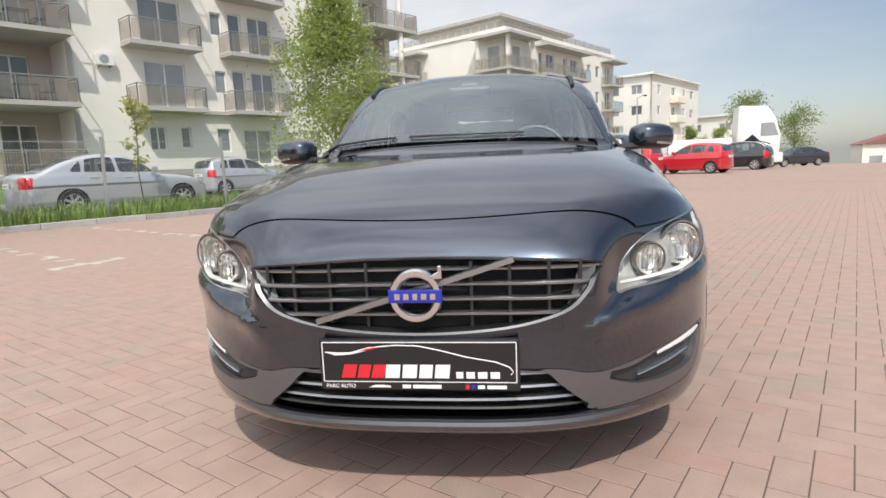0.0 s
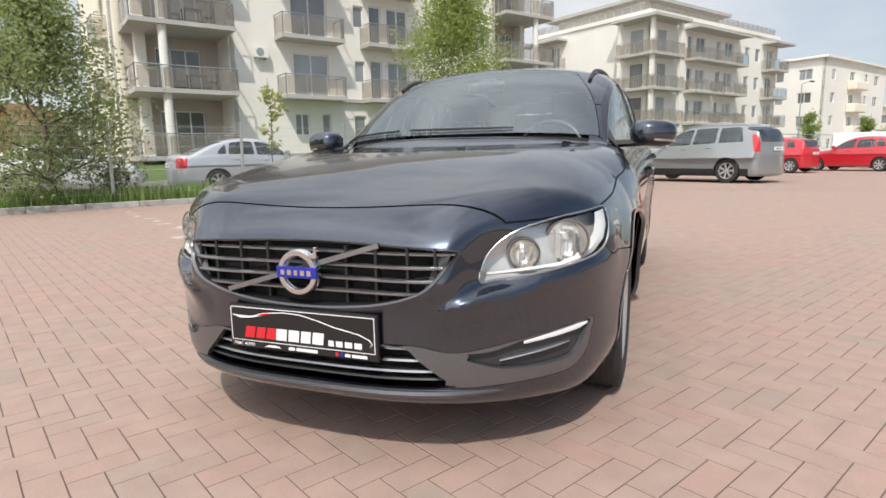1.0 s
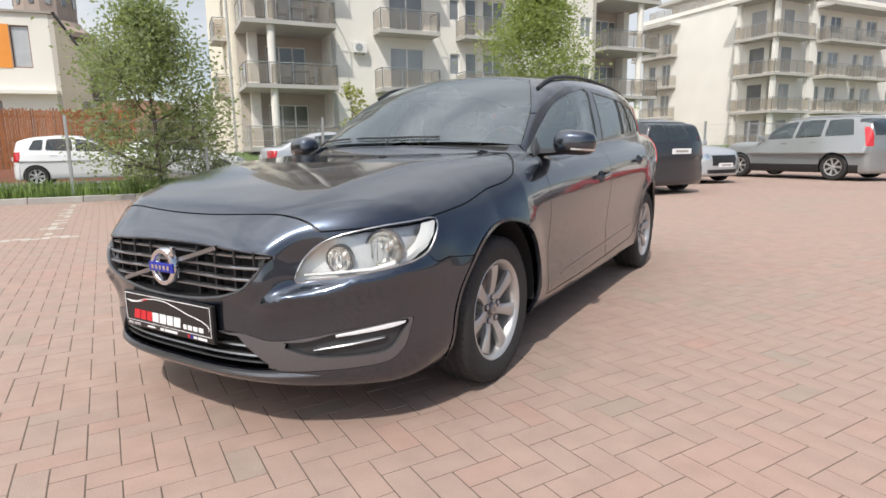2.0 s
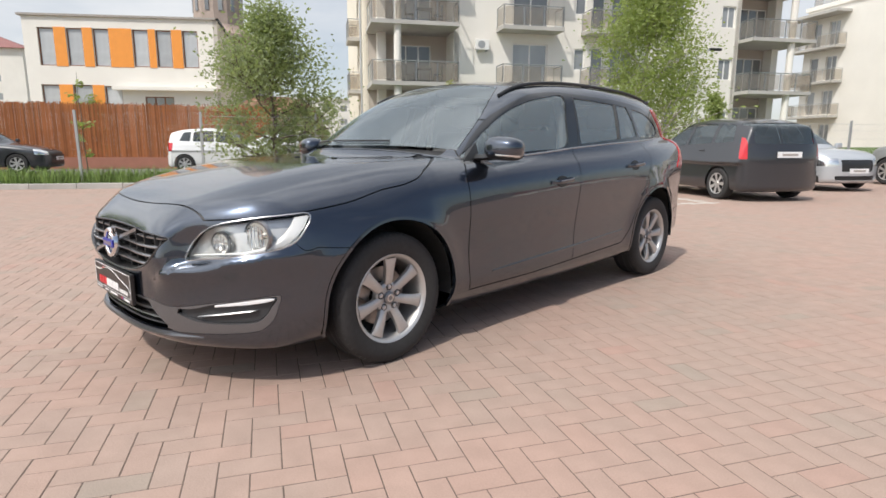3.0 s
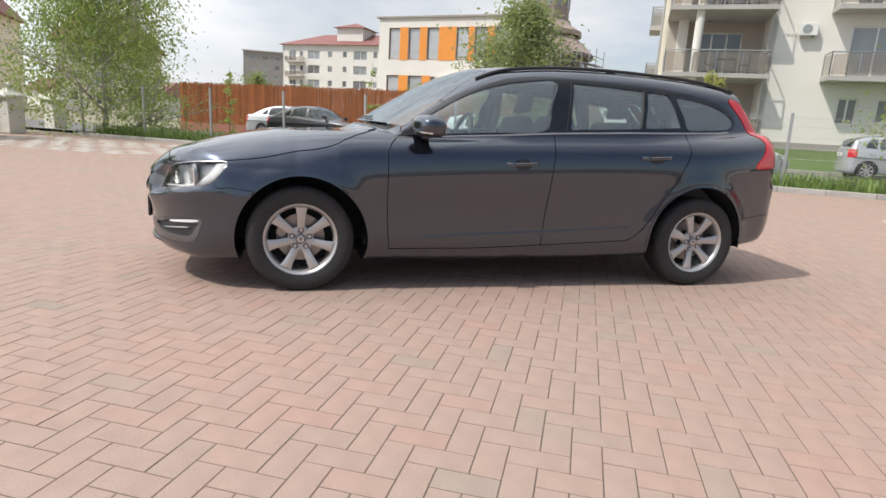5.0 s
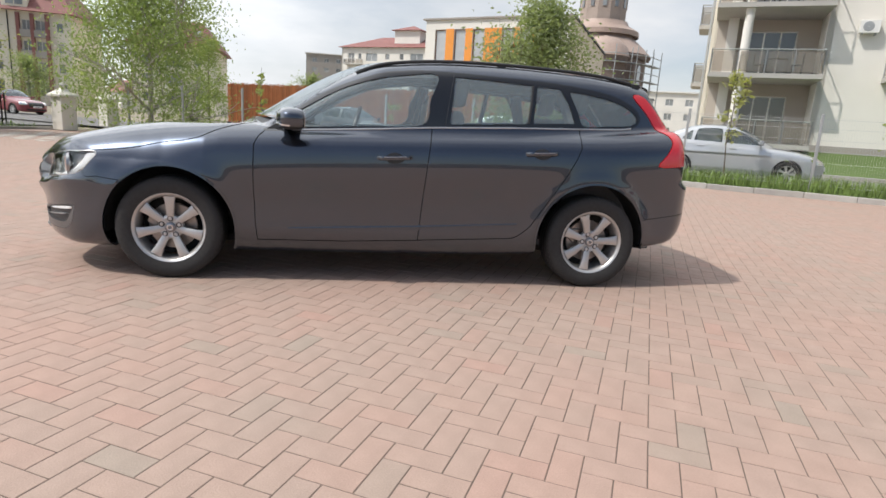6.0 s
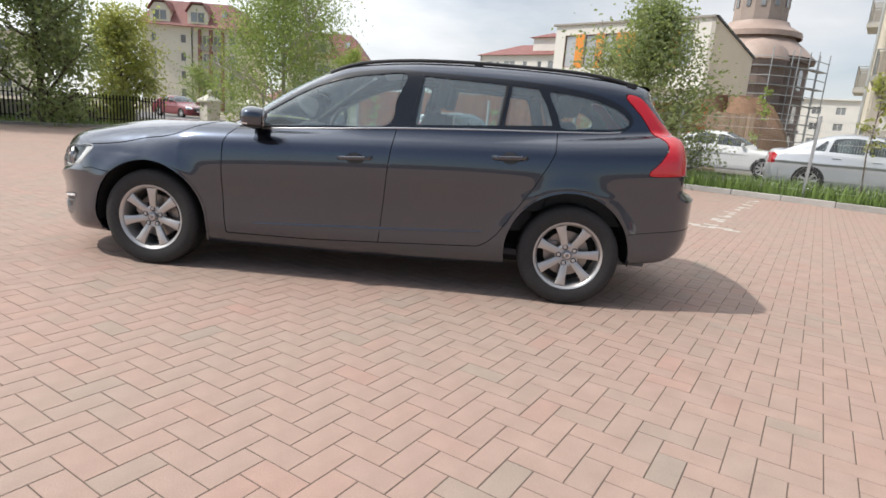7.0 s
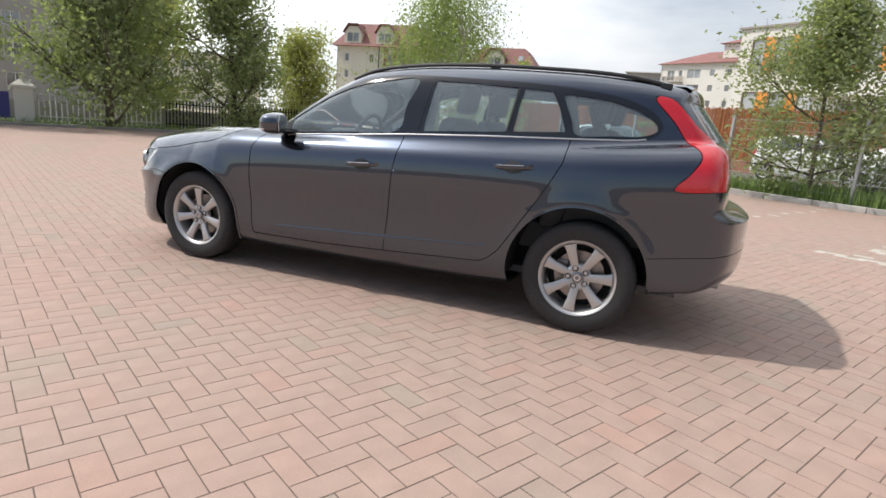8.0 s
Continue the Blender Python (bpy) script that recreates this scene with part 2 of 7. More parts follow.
# ---- mesh helpers ----
class Geo:
    """Gathers the vertices and faces of one mesh."""

    def __init__(self):
        self.v, self.f = [], []

    def add(self, verts, faces):
        k = len(self.v)
        self.v += [tuple(p) for p in verts]
        self.f += [tuple(i + k for i in f) for f in faces]
        return self

    def box(self, x0, y0, z0, x1, y1, z1):
        return self.add([(x, y, z) for z in (z0, z1) for y in (y0, y1) for x in (x0, x1)],
                        [(0, 2, 3, 1), (4, 5, 7, 6), (0, 1, 5, 4), (2, 6, 7, 3), (0, 4, 6, 2), (1, 3, 7, 5)])

    def prism(self, poly, lo, hi, axis="z"):
        """A flat outline pulled from lo to hi along an axis; the outline is in the other two axes, in order."""
        put = {"z": lambda p, h: (p[0], p[1], h), "y": lambda p, h: (p[0], h, p[1]), "x": lambda p, h: (h, p[0], p[1])}[axis]
        n = len(poly)
        return self.add([put(p, lo) for p in poly] + [put(p, hi) for p in poly],
                        [tuple(range(n - 1, -1, -1)), tuple(range(n, 2 * n))] + [(i, (i + 1) % n, n + (i + 1) % n, n + i) for i in range(n)])

    def lathe(self, profile, n=32, axis="x", centre=(0, 0, 0), close=False):
        """Turns (along, radius) pairs round an axis."""
        rows = []
        for h, r in profile:
            for i in range(n):
                a = 2 * math.pi * i / n
                c, s = r * math.cos(a), r * math.sin(a)
                p = {"x": (h, c, s), "y": (c, h, s), "z": (c, s, h)}[axis]
                rows.append(tuple(p[k] + centre[k] for k in range(3)))
        m = len(profile)
        faces = [(j * n + i, j * n + (i + 1) % n, (j + 1) * n + (i + 1) % n, (j + 1) * n + i) for j in range(m - 1) for i in range(n)]
        if close:
            faces += [tuple(range(n - 1, -1, -1)), tuple(range((m - 1) * n, m * n))]
        return self.add(rows, faces)

    def tube(self, path, radius, n=8, taper=1.0):
        pts = [Vector(p) for p in path]
        rings = []
        for i, p in enumerate(pts):
            d = (pts[min(i + 1, len(pts) - 1)] - pts[max(i - 1, 0)]).normalized()
            side = d.cross(Vector((0, 0, 1)) if abs(d.z) < 0.9 else Vector((1, 0, 0))).normalized()
            up = side.cross(d)
            r = radius * (1 + (taper - 1) * i / max(1, len(pts) - 1))
            rings += [p + side * (r * math.cos(2 * math.pi * k / n)) + up * (r * math.sin(2 * math.pi * k / n)) for k in range(n)]
        m = len(pts)
        faces = [(j * n + i, j * n + (i + 1) % n, (j + 1) * n + (i + 1) % n, (j + 1) * n + i) for j in range(m - 1) for i in range(n)]
        faces += [tuple(range(n - 1, -1, -1)), tuple(range((m - 1) * n, m * n))]
        return self.add(rings, faces)

    def sheet(self, grid):
        """A grid of points, row by row."""
        m, n = len(grid), len(grid[0])
        return self.add([p for row in grid for p in row], [(j * n + i, j * n + i + 1, (j + 1) * n + i + 1, (j + 1) * n + i) for j in range(m - 1) for i in range(n - 1)])

    def mesh(self, name, bevel=0.0, smooth=False, segments=2):
        me = bpy.data.meshes.new(name)
        me.from_pydata(self.v, [], self.f)
        if bevel or smooth:
            bm = bmesh.new()
            bm.from_mesh(me)
            bmesh.ops.recalc_face_normals(bm, faces=bm.faces)
            if bevel:
                sharp = [e for e in bm.edges if len(e.link_faces) == 2 and e.calc_face_angle(0) > 0.6]
                bmesh.ops.bevel(bm, geom=sharp, offset=bevel, segments=segments, affect="EDGES", profile=0.5, clamp_overlap=True)
            if smooth:
                for f in bm.faces:
                    f.smooth = True
                for e in bm.edges:
                    if len(e.link_faces) == 2 and e.calc_face_angle(0) > 0.7:
                        e.smooth = False
            bm.to_mesh(me)
            bm.free()
        else:
            bm = bmesh.new()
            bm.from_mesh(me)
            bmesh.ops.recalc_face_normals(bm, faces=bm.faces)
            bm.to_mesh(me)
            bm.free()
        return me


def part(name, geo, material, parent, label="", bevel=0.0, smooth=False, m=None):
    """Links one mesh object under a thing or under a part."""
    me = geo.mesh(name, bevel, smooth) if isinstance(geo, Geo) else geo
    if not me.materials:
        me.materials.append(M[material] if isinstance(material, str) else material)
    ob = new(name, me)
    ob.parent = parent
    if m is not None:
        ob.matrix_basis = m
    if label:
        ob["label"] = label
    return ob


def thing(name, label, category, m=None, group="", kind="", geo=None, material=None, bevel=0.0, smooth=False):
    """A top-level thing: an Empty at its base, or one mesh."""
    if geo is None:
        ob = new(name)
        ob.empty_display_size = 0.2
    else:
        me = geo.mesh(name, bevel, smooth) if isinstance(geo, Geo) else geo
        if not me.materials:
            me.materials.append(M[material] if isinstance(material, str) else material)
        ob = new(name, me)
    if m is not None:
        ob.matrix_basis = m
    return tagged(ob, label, category, group, kind)


# the street's own frame: a runs along the kerb, b away from the car park
STREET = radians(57.0)
AU, BV = Vector((math.cos(STREET), math.sin(STREET), 0)), Vector((-math.sin(STREET), math.cos(STREET), 0))
CORNER = Vector((-9.6, 6.9, 0))


def ab(a, b, z=0.0, turn=0.0):
    """A pose in the street's frame, with x along the kerb and y away from the car park."""
    p = CORNER + AU * a + BV * b
    return pose(p.x, p.y, z, 0, 0, 57.0 + turn)


# ---- ground: one sheet to the horizon, the block-paved car park, kerb, verge and street ----
def fall(x, y):
    """The car park drops a little towards its far end."""
    return -0.020 * max(0.0, (x * 0.45 + y * 0.893) - 33.0)


def sheet_over(xs, ys, z):
    return Geo().sheet([[(x, y, z + fall(x, y)) for x in xs] for y in ys])


span = [-900, -300, -120, -60, -30, -15, 0, 8, 14, 20, 28, 40, 60, 90, 140, 300, 900]
earth = noisy("dry_earth", (0.24, 0.21, 0.15), 0.95, vary=0.3, fine=2, coarse=0.1)
thing("ground", "dry grassy ground reaching to the horizon", "ground", kind="structure", geo=sheet_over(span, [-900, -300, -120, -60, -30, 0, 15, 25, 33, 40, 50, 70, 110, 200, 900], -0.03), material=earth)


def paver_far():
    """Block paving seen from afar: blocks in two directions, with joints."""
    m = noisy("block_paving_far", (0.352, 0.253, 0.207), 0.9, vary=0.10, fine=14, coarse=0.35)
    n, l = m.node_tree.nodes, m.node_tree.links
    tc = n.new("ShaderNodeTexCoord")
    mp = n.new("ShaderNodeMapping")
    mp.inputs["Rotation"].default_value = (0, 0, radians(61.8))
    br = n.new("ShaderNodeTexBrick")
    br.inputs["Scale"].default_value = 1.0
    br.inputs["Brick Width"].default_value, br.inputs["Row Height"].default_value, br.inputs["Mortar Size"].default_value = 0.202, 0.101, 0.004
    br.inputs["Color1"].default_value, br.inputs["Color2"].default_value, br.inputs["Mortar"].default_value = (1.08, 1.05, 1.05, 1), (0.93, 0.95, 0.95, 1), (0.6, 0.55, 0.52, 1)
    mul = n.new("ShaderNodeMix")
    mul.data_type, mul.blend_type = "RGBA", "MULTIPLY"
    mul.inputs["Factor"].default_value = 1.0
    l.new(tc.outputs["Object"], mp.inputs["Vector"]), l.new(mp.outputs["Vector"], br.inputs["Vector"])
    p = n["Principled BSDF"]
    l.new(p.inputs["Base Color"].links[0].from_socket, mul.inputs["A"]), l.new(br.outputs["Color"], mul.inputs["B"])
    l.new(mul.outputs["Result"], p.inputs["Base Color"])
    return m


def paver_near(name, by_island):
    m = noisy(name, (1.0, 1.0, 1.0), 0.85, vary=0.15, fine=160, coarse=7, bump=0.25)
    n, l = m.node_tree.nodes, m.node_tree.links
    source = n.new("ShaderNodeNewGeometry").outputs["Random Per Island"] if by_island else n.new("ShaderNodeObjectInfo").outputs["Random"]
    rp = n.new("ShaderNodeValToRGB")
    rp.color_ramp.interpolation = "LINEAR"
    e = rp.color_ramp.elements
    e[0].position, e[0].color = 0.0, (0.316, 0.252, 0.206, 1)
    e[1].position, e[1].color = 1.0, (0.372, 0.246, 0.200, 1)
    for pos_, col in ((0.04, (0.336, 0.252, 0.206, 1)), (0.10, (0.347, 0.253, 0.208, 1)), (0.55, (0.357, 0.256, 0.209, 1)), (0.93, (0.365, 0.255, 0.207, 1))):
        el = e.new(pos_)
        el.color = col
    l.new(source, rp.inputs["Fac"])
    mix = [k for k in n if k.bl_idname == "ShaderNodeMix"][0]
    patch, tint, over = n.new("ShaderNodeTexNoise"), n.new("ShaderNodeValToRGB"), n.new("ShaderNodeMix")
    patch.inputs["Scale"].default_value, patch.inputs["Detail"].default_value = 0.75, 3.0
    tint.color_ramp.elements[0].position, tint.color_ramp.elements[0].color = 0.36, (0.965, 1.0, 1.0, 1)
    tint.color_ramp.elements[1].position, tint.color_ramp.elements[1].color = 0.66, (1.025, 0.988, 0.98, 1)
    over.data_type, over.blend_type = "RGBA", "MULTIPLY"
    over.inputs["Factor"].default_value = 1.0
    l.new(n.new("ShaderNodeNewGeometry").outputs["Position"], patch.inputs["Vector"])
    l.new(patch.outputs["Fac"], tint.inputs["Fac"])
    l.new(rp.outputs["Color"], over.inputs["A"]), l.new(tint.outputs["Color"], over.inputs["B"])
    l.new(over.outputs["Result"], mix.inputs["A"])
    return m


far_paving = paver_far()
lot = Geo()
la = np.concatenate([np.linspace(-18.6, 20, 8), [26, 30, 34, 40, 50, 64, 80, 110]])
lb = [-0.08, -12, -24, -40, -60]
rows = []
for b in lb:
    rows.append([(p.x, p.y, -0.012 + fall(p.x, p.y)) for p in (CORNER + AU * a + BV * b for a in la)])
paving = thing("car_park", "red block paving laid in herringbone", "paving", kind="structure", geo=lot.sheet(rows), material=far_paving)

# kerb stones along the verge, and along the side by the gate
kerb = thing("kerb", "weathered grey concrete kerb stones", "kerb", kind="structure")
stone = Geo().box(-.495, -.06, -.05, .495, .06, .115).mesh("kerb_stone", bevel=0.012)
for k in range(-17, 62):
    p = CORNER + AU * (k + .5) + BV * -.02
    part("kerb_stone", stone, "concrete", kerb, m=pose(p.x, p.y, fall(p.x, p.y) + random.uniform(-.004, .004), 0, random.uniform(-.3, .3), 57))
for k in range(0, 34):
    p = CORNER + AU * -18.6 + BV * (-2.2 - k)
    part("kerb_stone", stone, "concrete", kerb, m=pose(p.x, p.y, random.uniform(-.004, .004) - .03, 0, 0, 147))
thing("verge", "strip of rough grass behind the kerb", "verge", kind="structure", m=ab(0, 0), geo=Geo().sheet([[(a, b, .085 + .02 * math.sin(a * 1.3 + b)) for b in (.04, .5, 1.0, 1.45)] for a in np.linspace(-17, 62, 120)]), material="soil")
thing("street", "grey asphalt access street", "road", kind="structure", m=ab(0, 0), geo=Geo().sheet([[(a, b, .07) for b in (1.4, 9.4)] for a in (-60, -30, 0, 30, 62)]), material="asphalt")
thing("lawn", "mown lawn before the apartment block", "lawn", kind="structure", m=ab(0, 0), geo=Geo().sheet([[(a, b, z) for b, z in ((9.4, .10), (9.6, .22), (12.5, .5), (15.75, .95))] for a in np.linspace(-1.5, 62, 30)]), material="lawn")
thing("path_edge", "pale concrete edging between street and lawn", "edging", kind="structure", m=ab(0, 0), geo=Geo().box(-1.5, 9.25, .05, 62, 9.42, .22), material="concrete")
gate_bed = Geo().sheet([[(a, b, .06) for b in (-36, -24, -12, -2.2)] for a in (-18.5, -20.0, -21.5)])
thing("verge", "planted strip beside the entrance", "verge", kind="structure", m=ab(0, 0), geo=gate_bed, material="soil")
thing("side_road", "worn asphalt road beyond the railings", "road", kind="structure", m=ab(0, 0), geo=Geo().sheet([[(a, b, .02) for b in (-60, 1.4)] for a in (-21.5, -60)]), material="asphalt")


def blades(count, region, height, width, rng):
    """Grass as many thin, bent, tapering blades."""
    g = Geo()
    for _ in range(count):
        x, y, z = region(rng)
        h, t, b = height * rng.uniform(.45, 1.25), rng.uniform(0, 6.28), rng.uniform(.1, .5)
        c, s = math.cos(t), math.sin(t)
        w = width * rng.uniform(.6, 1.2)
        g.add([(x - w * s, y + w * c, z), (x + w * s, y - w * c, z), (x + c * h * b * .4 + w * .7 * s, y + s * h * b * .4 - w * .7 * c, z + h * .6), (x + c * h * b * .4 - w * .7 * s, y + s * h * b * .4 + w * .7 * c, z + h * .6),
               (x + c * h * b, y + s * h * b, z + h)], [(0, 1, 2, 3), (3, 2, 4)])
    me = bpy.data.meshes.new("grass")
    me.from_pydata(g.v, [], g.f)
    return me


rng = random.Random(4)


def verge_spot(r):
    a = r.uniform(-16.5, 20)
    clump = .5 + .5 * math.sin(a * 2.1) * math.sin(a * .7 + 1)
    return (a, .06 + 1.3 * r.random() ** (1.0 + .6 * clump), .08)


thing("grass", "tufts of long grass in the verge", "grass", kind="stuff", m=ab(0, 0), geo=blades(24000, verge_spot, .36, .009, rng), material="grass")
thing("grass", "tufts of grass along the entrance strip", "grass", kind="stuff", m=ab(0, 0), geo=blades(3500, lambda r: (-18.6 - 2.6 * r.random(), -2.2 - 28 * r.random(), .05), .22, .011, rng), material="grass")


# an unseen plain wall behind the walk, added to darken the car's door reflections
closing = thing("wall_east", "unseen plain grey wall, added for the dark line in reflections", "wall", kind="structure", geo=Geo().box(27.0, -40, -.1, 27.3, 34, 2.3), material="render_grey")


# ---- smooth shapes: a car body is the soft meeting of its side, top, front and rear surfaces ----
def through_points(xs, ys):
    """A smooth curve through the given points."""
    xs, ys = np.array(xs, float), np.array(ys, float)
    d = np.diff(ys) / np.diff(xs)
    s = np.concatenate([[d[0]], (d[1:] * np.diff(xs)[:-1] + d[:-1] * np.diff(xs)[1:]) / (xs[2:] - xs[:-2]), [d[-1]]])

    def at(x):
        x = np.asarray(x, float)
        i = np.clip(np.searchsorted(xs, x) - 1, 0, len(xs) - 2)
        h = xs[i + 1] - xs[i]
        t = (x - xs[i]) / h
        inside = ((1 + 2 * t) * (1 - t) ** 2 * ys[i] + t * (1 - t) ** 2 * h * s[i] + t * t * (3 - 2 * t) * ys[i + 1] + t * t * (t - 1) * h * s[i + 1])
        return np.where(t < 0, ys[i] + (x - xs[i]) * s[i], np.where(t > 1, ys[i + 1] + (x - xs[i + 1]) * s[i + 1], inside))
    return at


def smax(a, b, k):
    h = np.maximum(k - np.abs(a - b), 0) / k
    return np.maximum(a, b) + h * h * k / 4


def smin(a, b, k):
    return -smax(-a, -b, k)


def soft(v):
    """A ramp from 0 to 1 with gentle ends."""
    v = np.clip(v, 0, 1)
    return v * v * (3 - 2 * v)


def hump(x, centre, width):
    return np.exp(-(((x - centre) / width) ** 2))


def estate_field():
    """The graphite estate car: nose towards -y, front axle at y = 0."""
    side = through_points([0.12, 0.20, 0.27, 0.33, 0.40, 0.52, 0.62, 0.69, 0.75, 0.81, 0.88, 0.95, 1.02, 1.12],
                          [0.79, 0.850, 0.890, 0.902, 0.899, 0.898, 0.908, 0.9155, 0.9165, 0.912, 0.902, 0.887, 0.866, 0.82])
    bonnet = through_points([-1.05, -0.95, -0.90, -0.84, -0.78, -0.65, -0.45, -0.20, 0.10, 0.35, 0.60], [0.60, 0.690, 0.735, 0.776, 0.810, 0.858, 0.912, 0.962, 1.003, 1.024, 1.035])
    top = through_points([0.10, 0.34, 0.48, 0.72, 0.96, 1.18, 1.40, 1.65, 1.95, 2.40, 2.80, 3.05, 3.22, 3.35],
                         [0.86, 1.005, 1.090, 1.242, 1.374, 1.456, 1.490, 1.512, 1.524, 1.521, 1.503, 1.474, 1.440, 1.40])
    belt = through_points([-1.0, 0.3, 0.62, 1.60, 2.63, 3.10, 3.7], [0.90, 0.935, 0.957, 1.030, 1.095, 1.120, 1.13])
    bottom = through_points([-1.0, -0.55, -0.35, 0.35, 2.4, 3.1, 3.7], [0.195, 0.18, 0.175, 0.178, 0.222, 0.280, 0.365])

    def field(x, y, z):
        ax = np.abs(x)
        lift = 0.055 * np.clip(y - 0.9, -1.6, 2.6)
        w = side(z - lift * np.clip((z - 0.30) / 0.4, 0, 1))
        w = w + 0.016 * (hump(y, 0.03, 0.48) + hump(y, 2.76, 0.52)) * np.clip((z - 0.18) / 0.2, 0, 1) * np.clip((0.95 + lift - z) / 0.35, 0, 1)
        for cy, cz in ((0.010, 0.319), (2.756, 0.334)):
            r = np.hypot(y - cy, z - cz)
            w = w + 0.017 * np.exp(-(np.clip(r - 0.39, 0, 1) / 0.075) ** 2) * np.clip((z - 0.22) / 0.25, 0, 1)
        w = w - 0.098 * np.clip((0.25 - y) / 1.1, 0, 2) ** 2.2 - 0.125 * np.clip((y - 2.55) / 1.0, 0, 2) ** 2.0
        w = w - 0.032 * np.clip((z - 0.58) / 0.16, 0, 1) * np.clip((0.22 - y) / 0.25, 0, 1)
        high_nose = soft((z - 0.47) / 0.12)
        proud = soft((ax - 0.12) / 0.34) * soft((0.60 - ax) / 0.15) * high_nose * soft((0.80 - z) / 0.12)
        back_set = soft((ax - 0.45) / 0.09) * soft((0.72 - ax) / 0.20) * soft((z - 0.53) / 0.05) * soft((0.76 - z) / 0.12)
        nose = -0.953 - 0.037 * proud + 0.045 * back_set + 0.70 * ax ** 3.05 + 0.85 * np.clip(z - 0.50, 0, 1) ** 2 + 0.9 * np.clip(0.36 - z, 0, 1) ** 2
        ledge = 0.492 + 0.36 * np.clip(ax - 0.42, 0, 0.14) + 0.20 * np.clip(ax - 0.56, 0, 1)
        nose = nose - 0.028 * np.exp(-((z - ledge) / np.where(z > ledge, 0.022, 0.06)) ** 2) * soft((ax - 0.36) / 0.14) * soft((0.92 - ax) / 0.12)
        step = np.clip((z - 0.715) / 0.075, 0, 1)
        step = step * step * (3 - 2 * step)
        tail = (1 - step) * (3.655 - 0.33 * ax ** 3.0 - 0.8 * np.clip(0.50 - z, 0, 1) ** 1.6) + step * (3.522 - 0.11 * ax ** 2.4 - 0.35 * np.clip(z - 0.80, 0, 1) ** 2)
        ridge = np.interp(y, [-0.95, -0.87, -0.77, -0.60, 0.0, 0.35], [0.40, 0.46, 0.545, 0.60, 0.61, 0.63])
        crown = bonnet(y + 0.10 * ax ** 2) - 0.05 * ax ** 2 - np.interp(y, [-0.15, 0.30], [0.36, 0.20]) * smax(ax - ridge, 0.0, 0.13)
        deck = np.minimum(crown, belt(y) + np.interp(y, [0.45, 0.80], [0.045, -0.012]))
        low = smax(smax(ax - w, z - deck, 0.13), bottom(y) - z, 0.05)
        low = smax(smax(low, nose - y, 0.07), y - tail, 0.09)
        rise = np.maximum(z - 1.0 - 0.055 * np.clip(y - 0.9, -1, 3), -0.06)
        wg = 0.818 - 0.17 * rise - 0.42 * np.clip(rise, 0, 1) ** 2 - 0.045 * np.clip((1.4 - y) / 0.6, 0, 1) ** 1.2 - 0.14 * np.clip((y - 2.1) / 1.2, 0, 2) ** 2.0
        roof = top(y - 0.10 * (ax / 0.65) ** 2 * np.clip((1.7 - y) / 0.6, 0, 1)) - 0.055 * (ax / 0.6) ** 2.4
        hatch = 3.275 + np.minimum(0.78 * (1.38 - z), 0.225) - 0.30 * ax ** 2.2 + 0.05 * np.clip((z - 1.33) / 0.08, 0, 1)
        high = smax(smax(ax - wg, z - roof, 0.075), y - hatch, 0.05)
        high = smax(high, 0.85 - z, 0.05)
        return smin(low, high, 0.035)
    return field


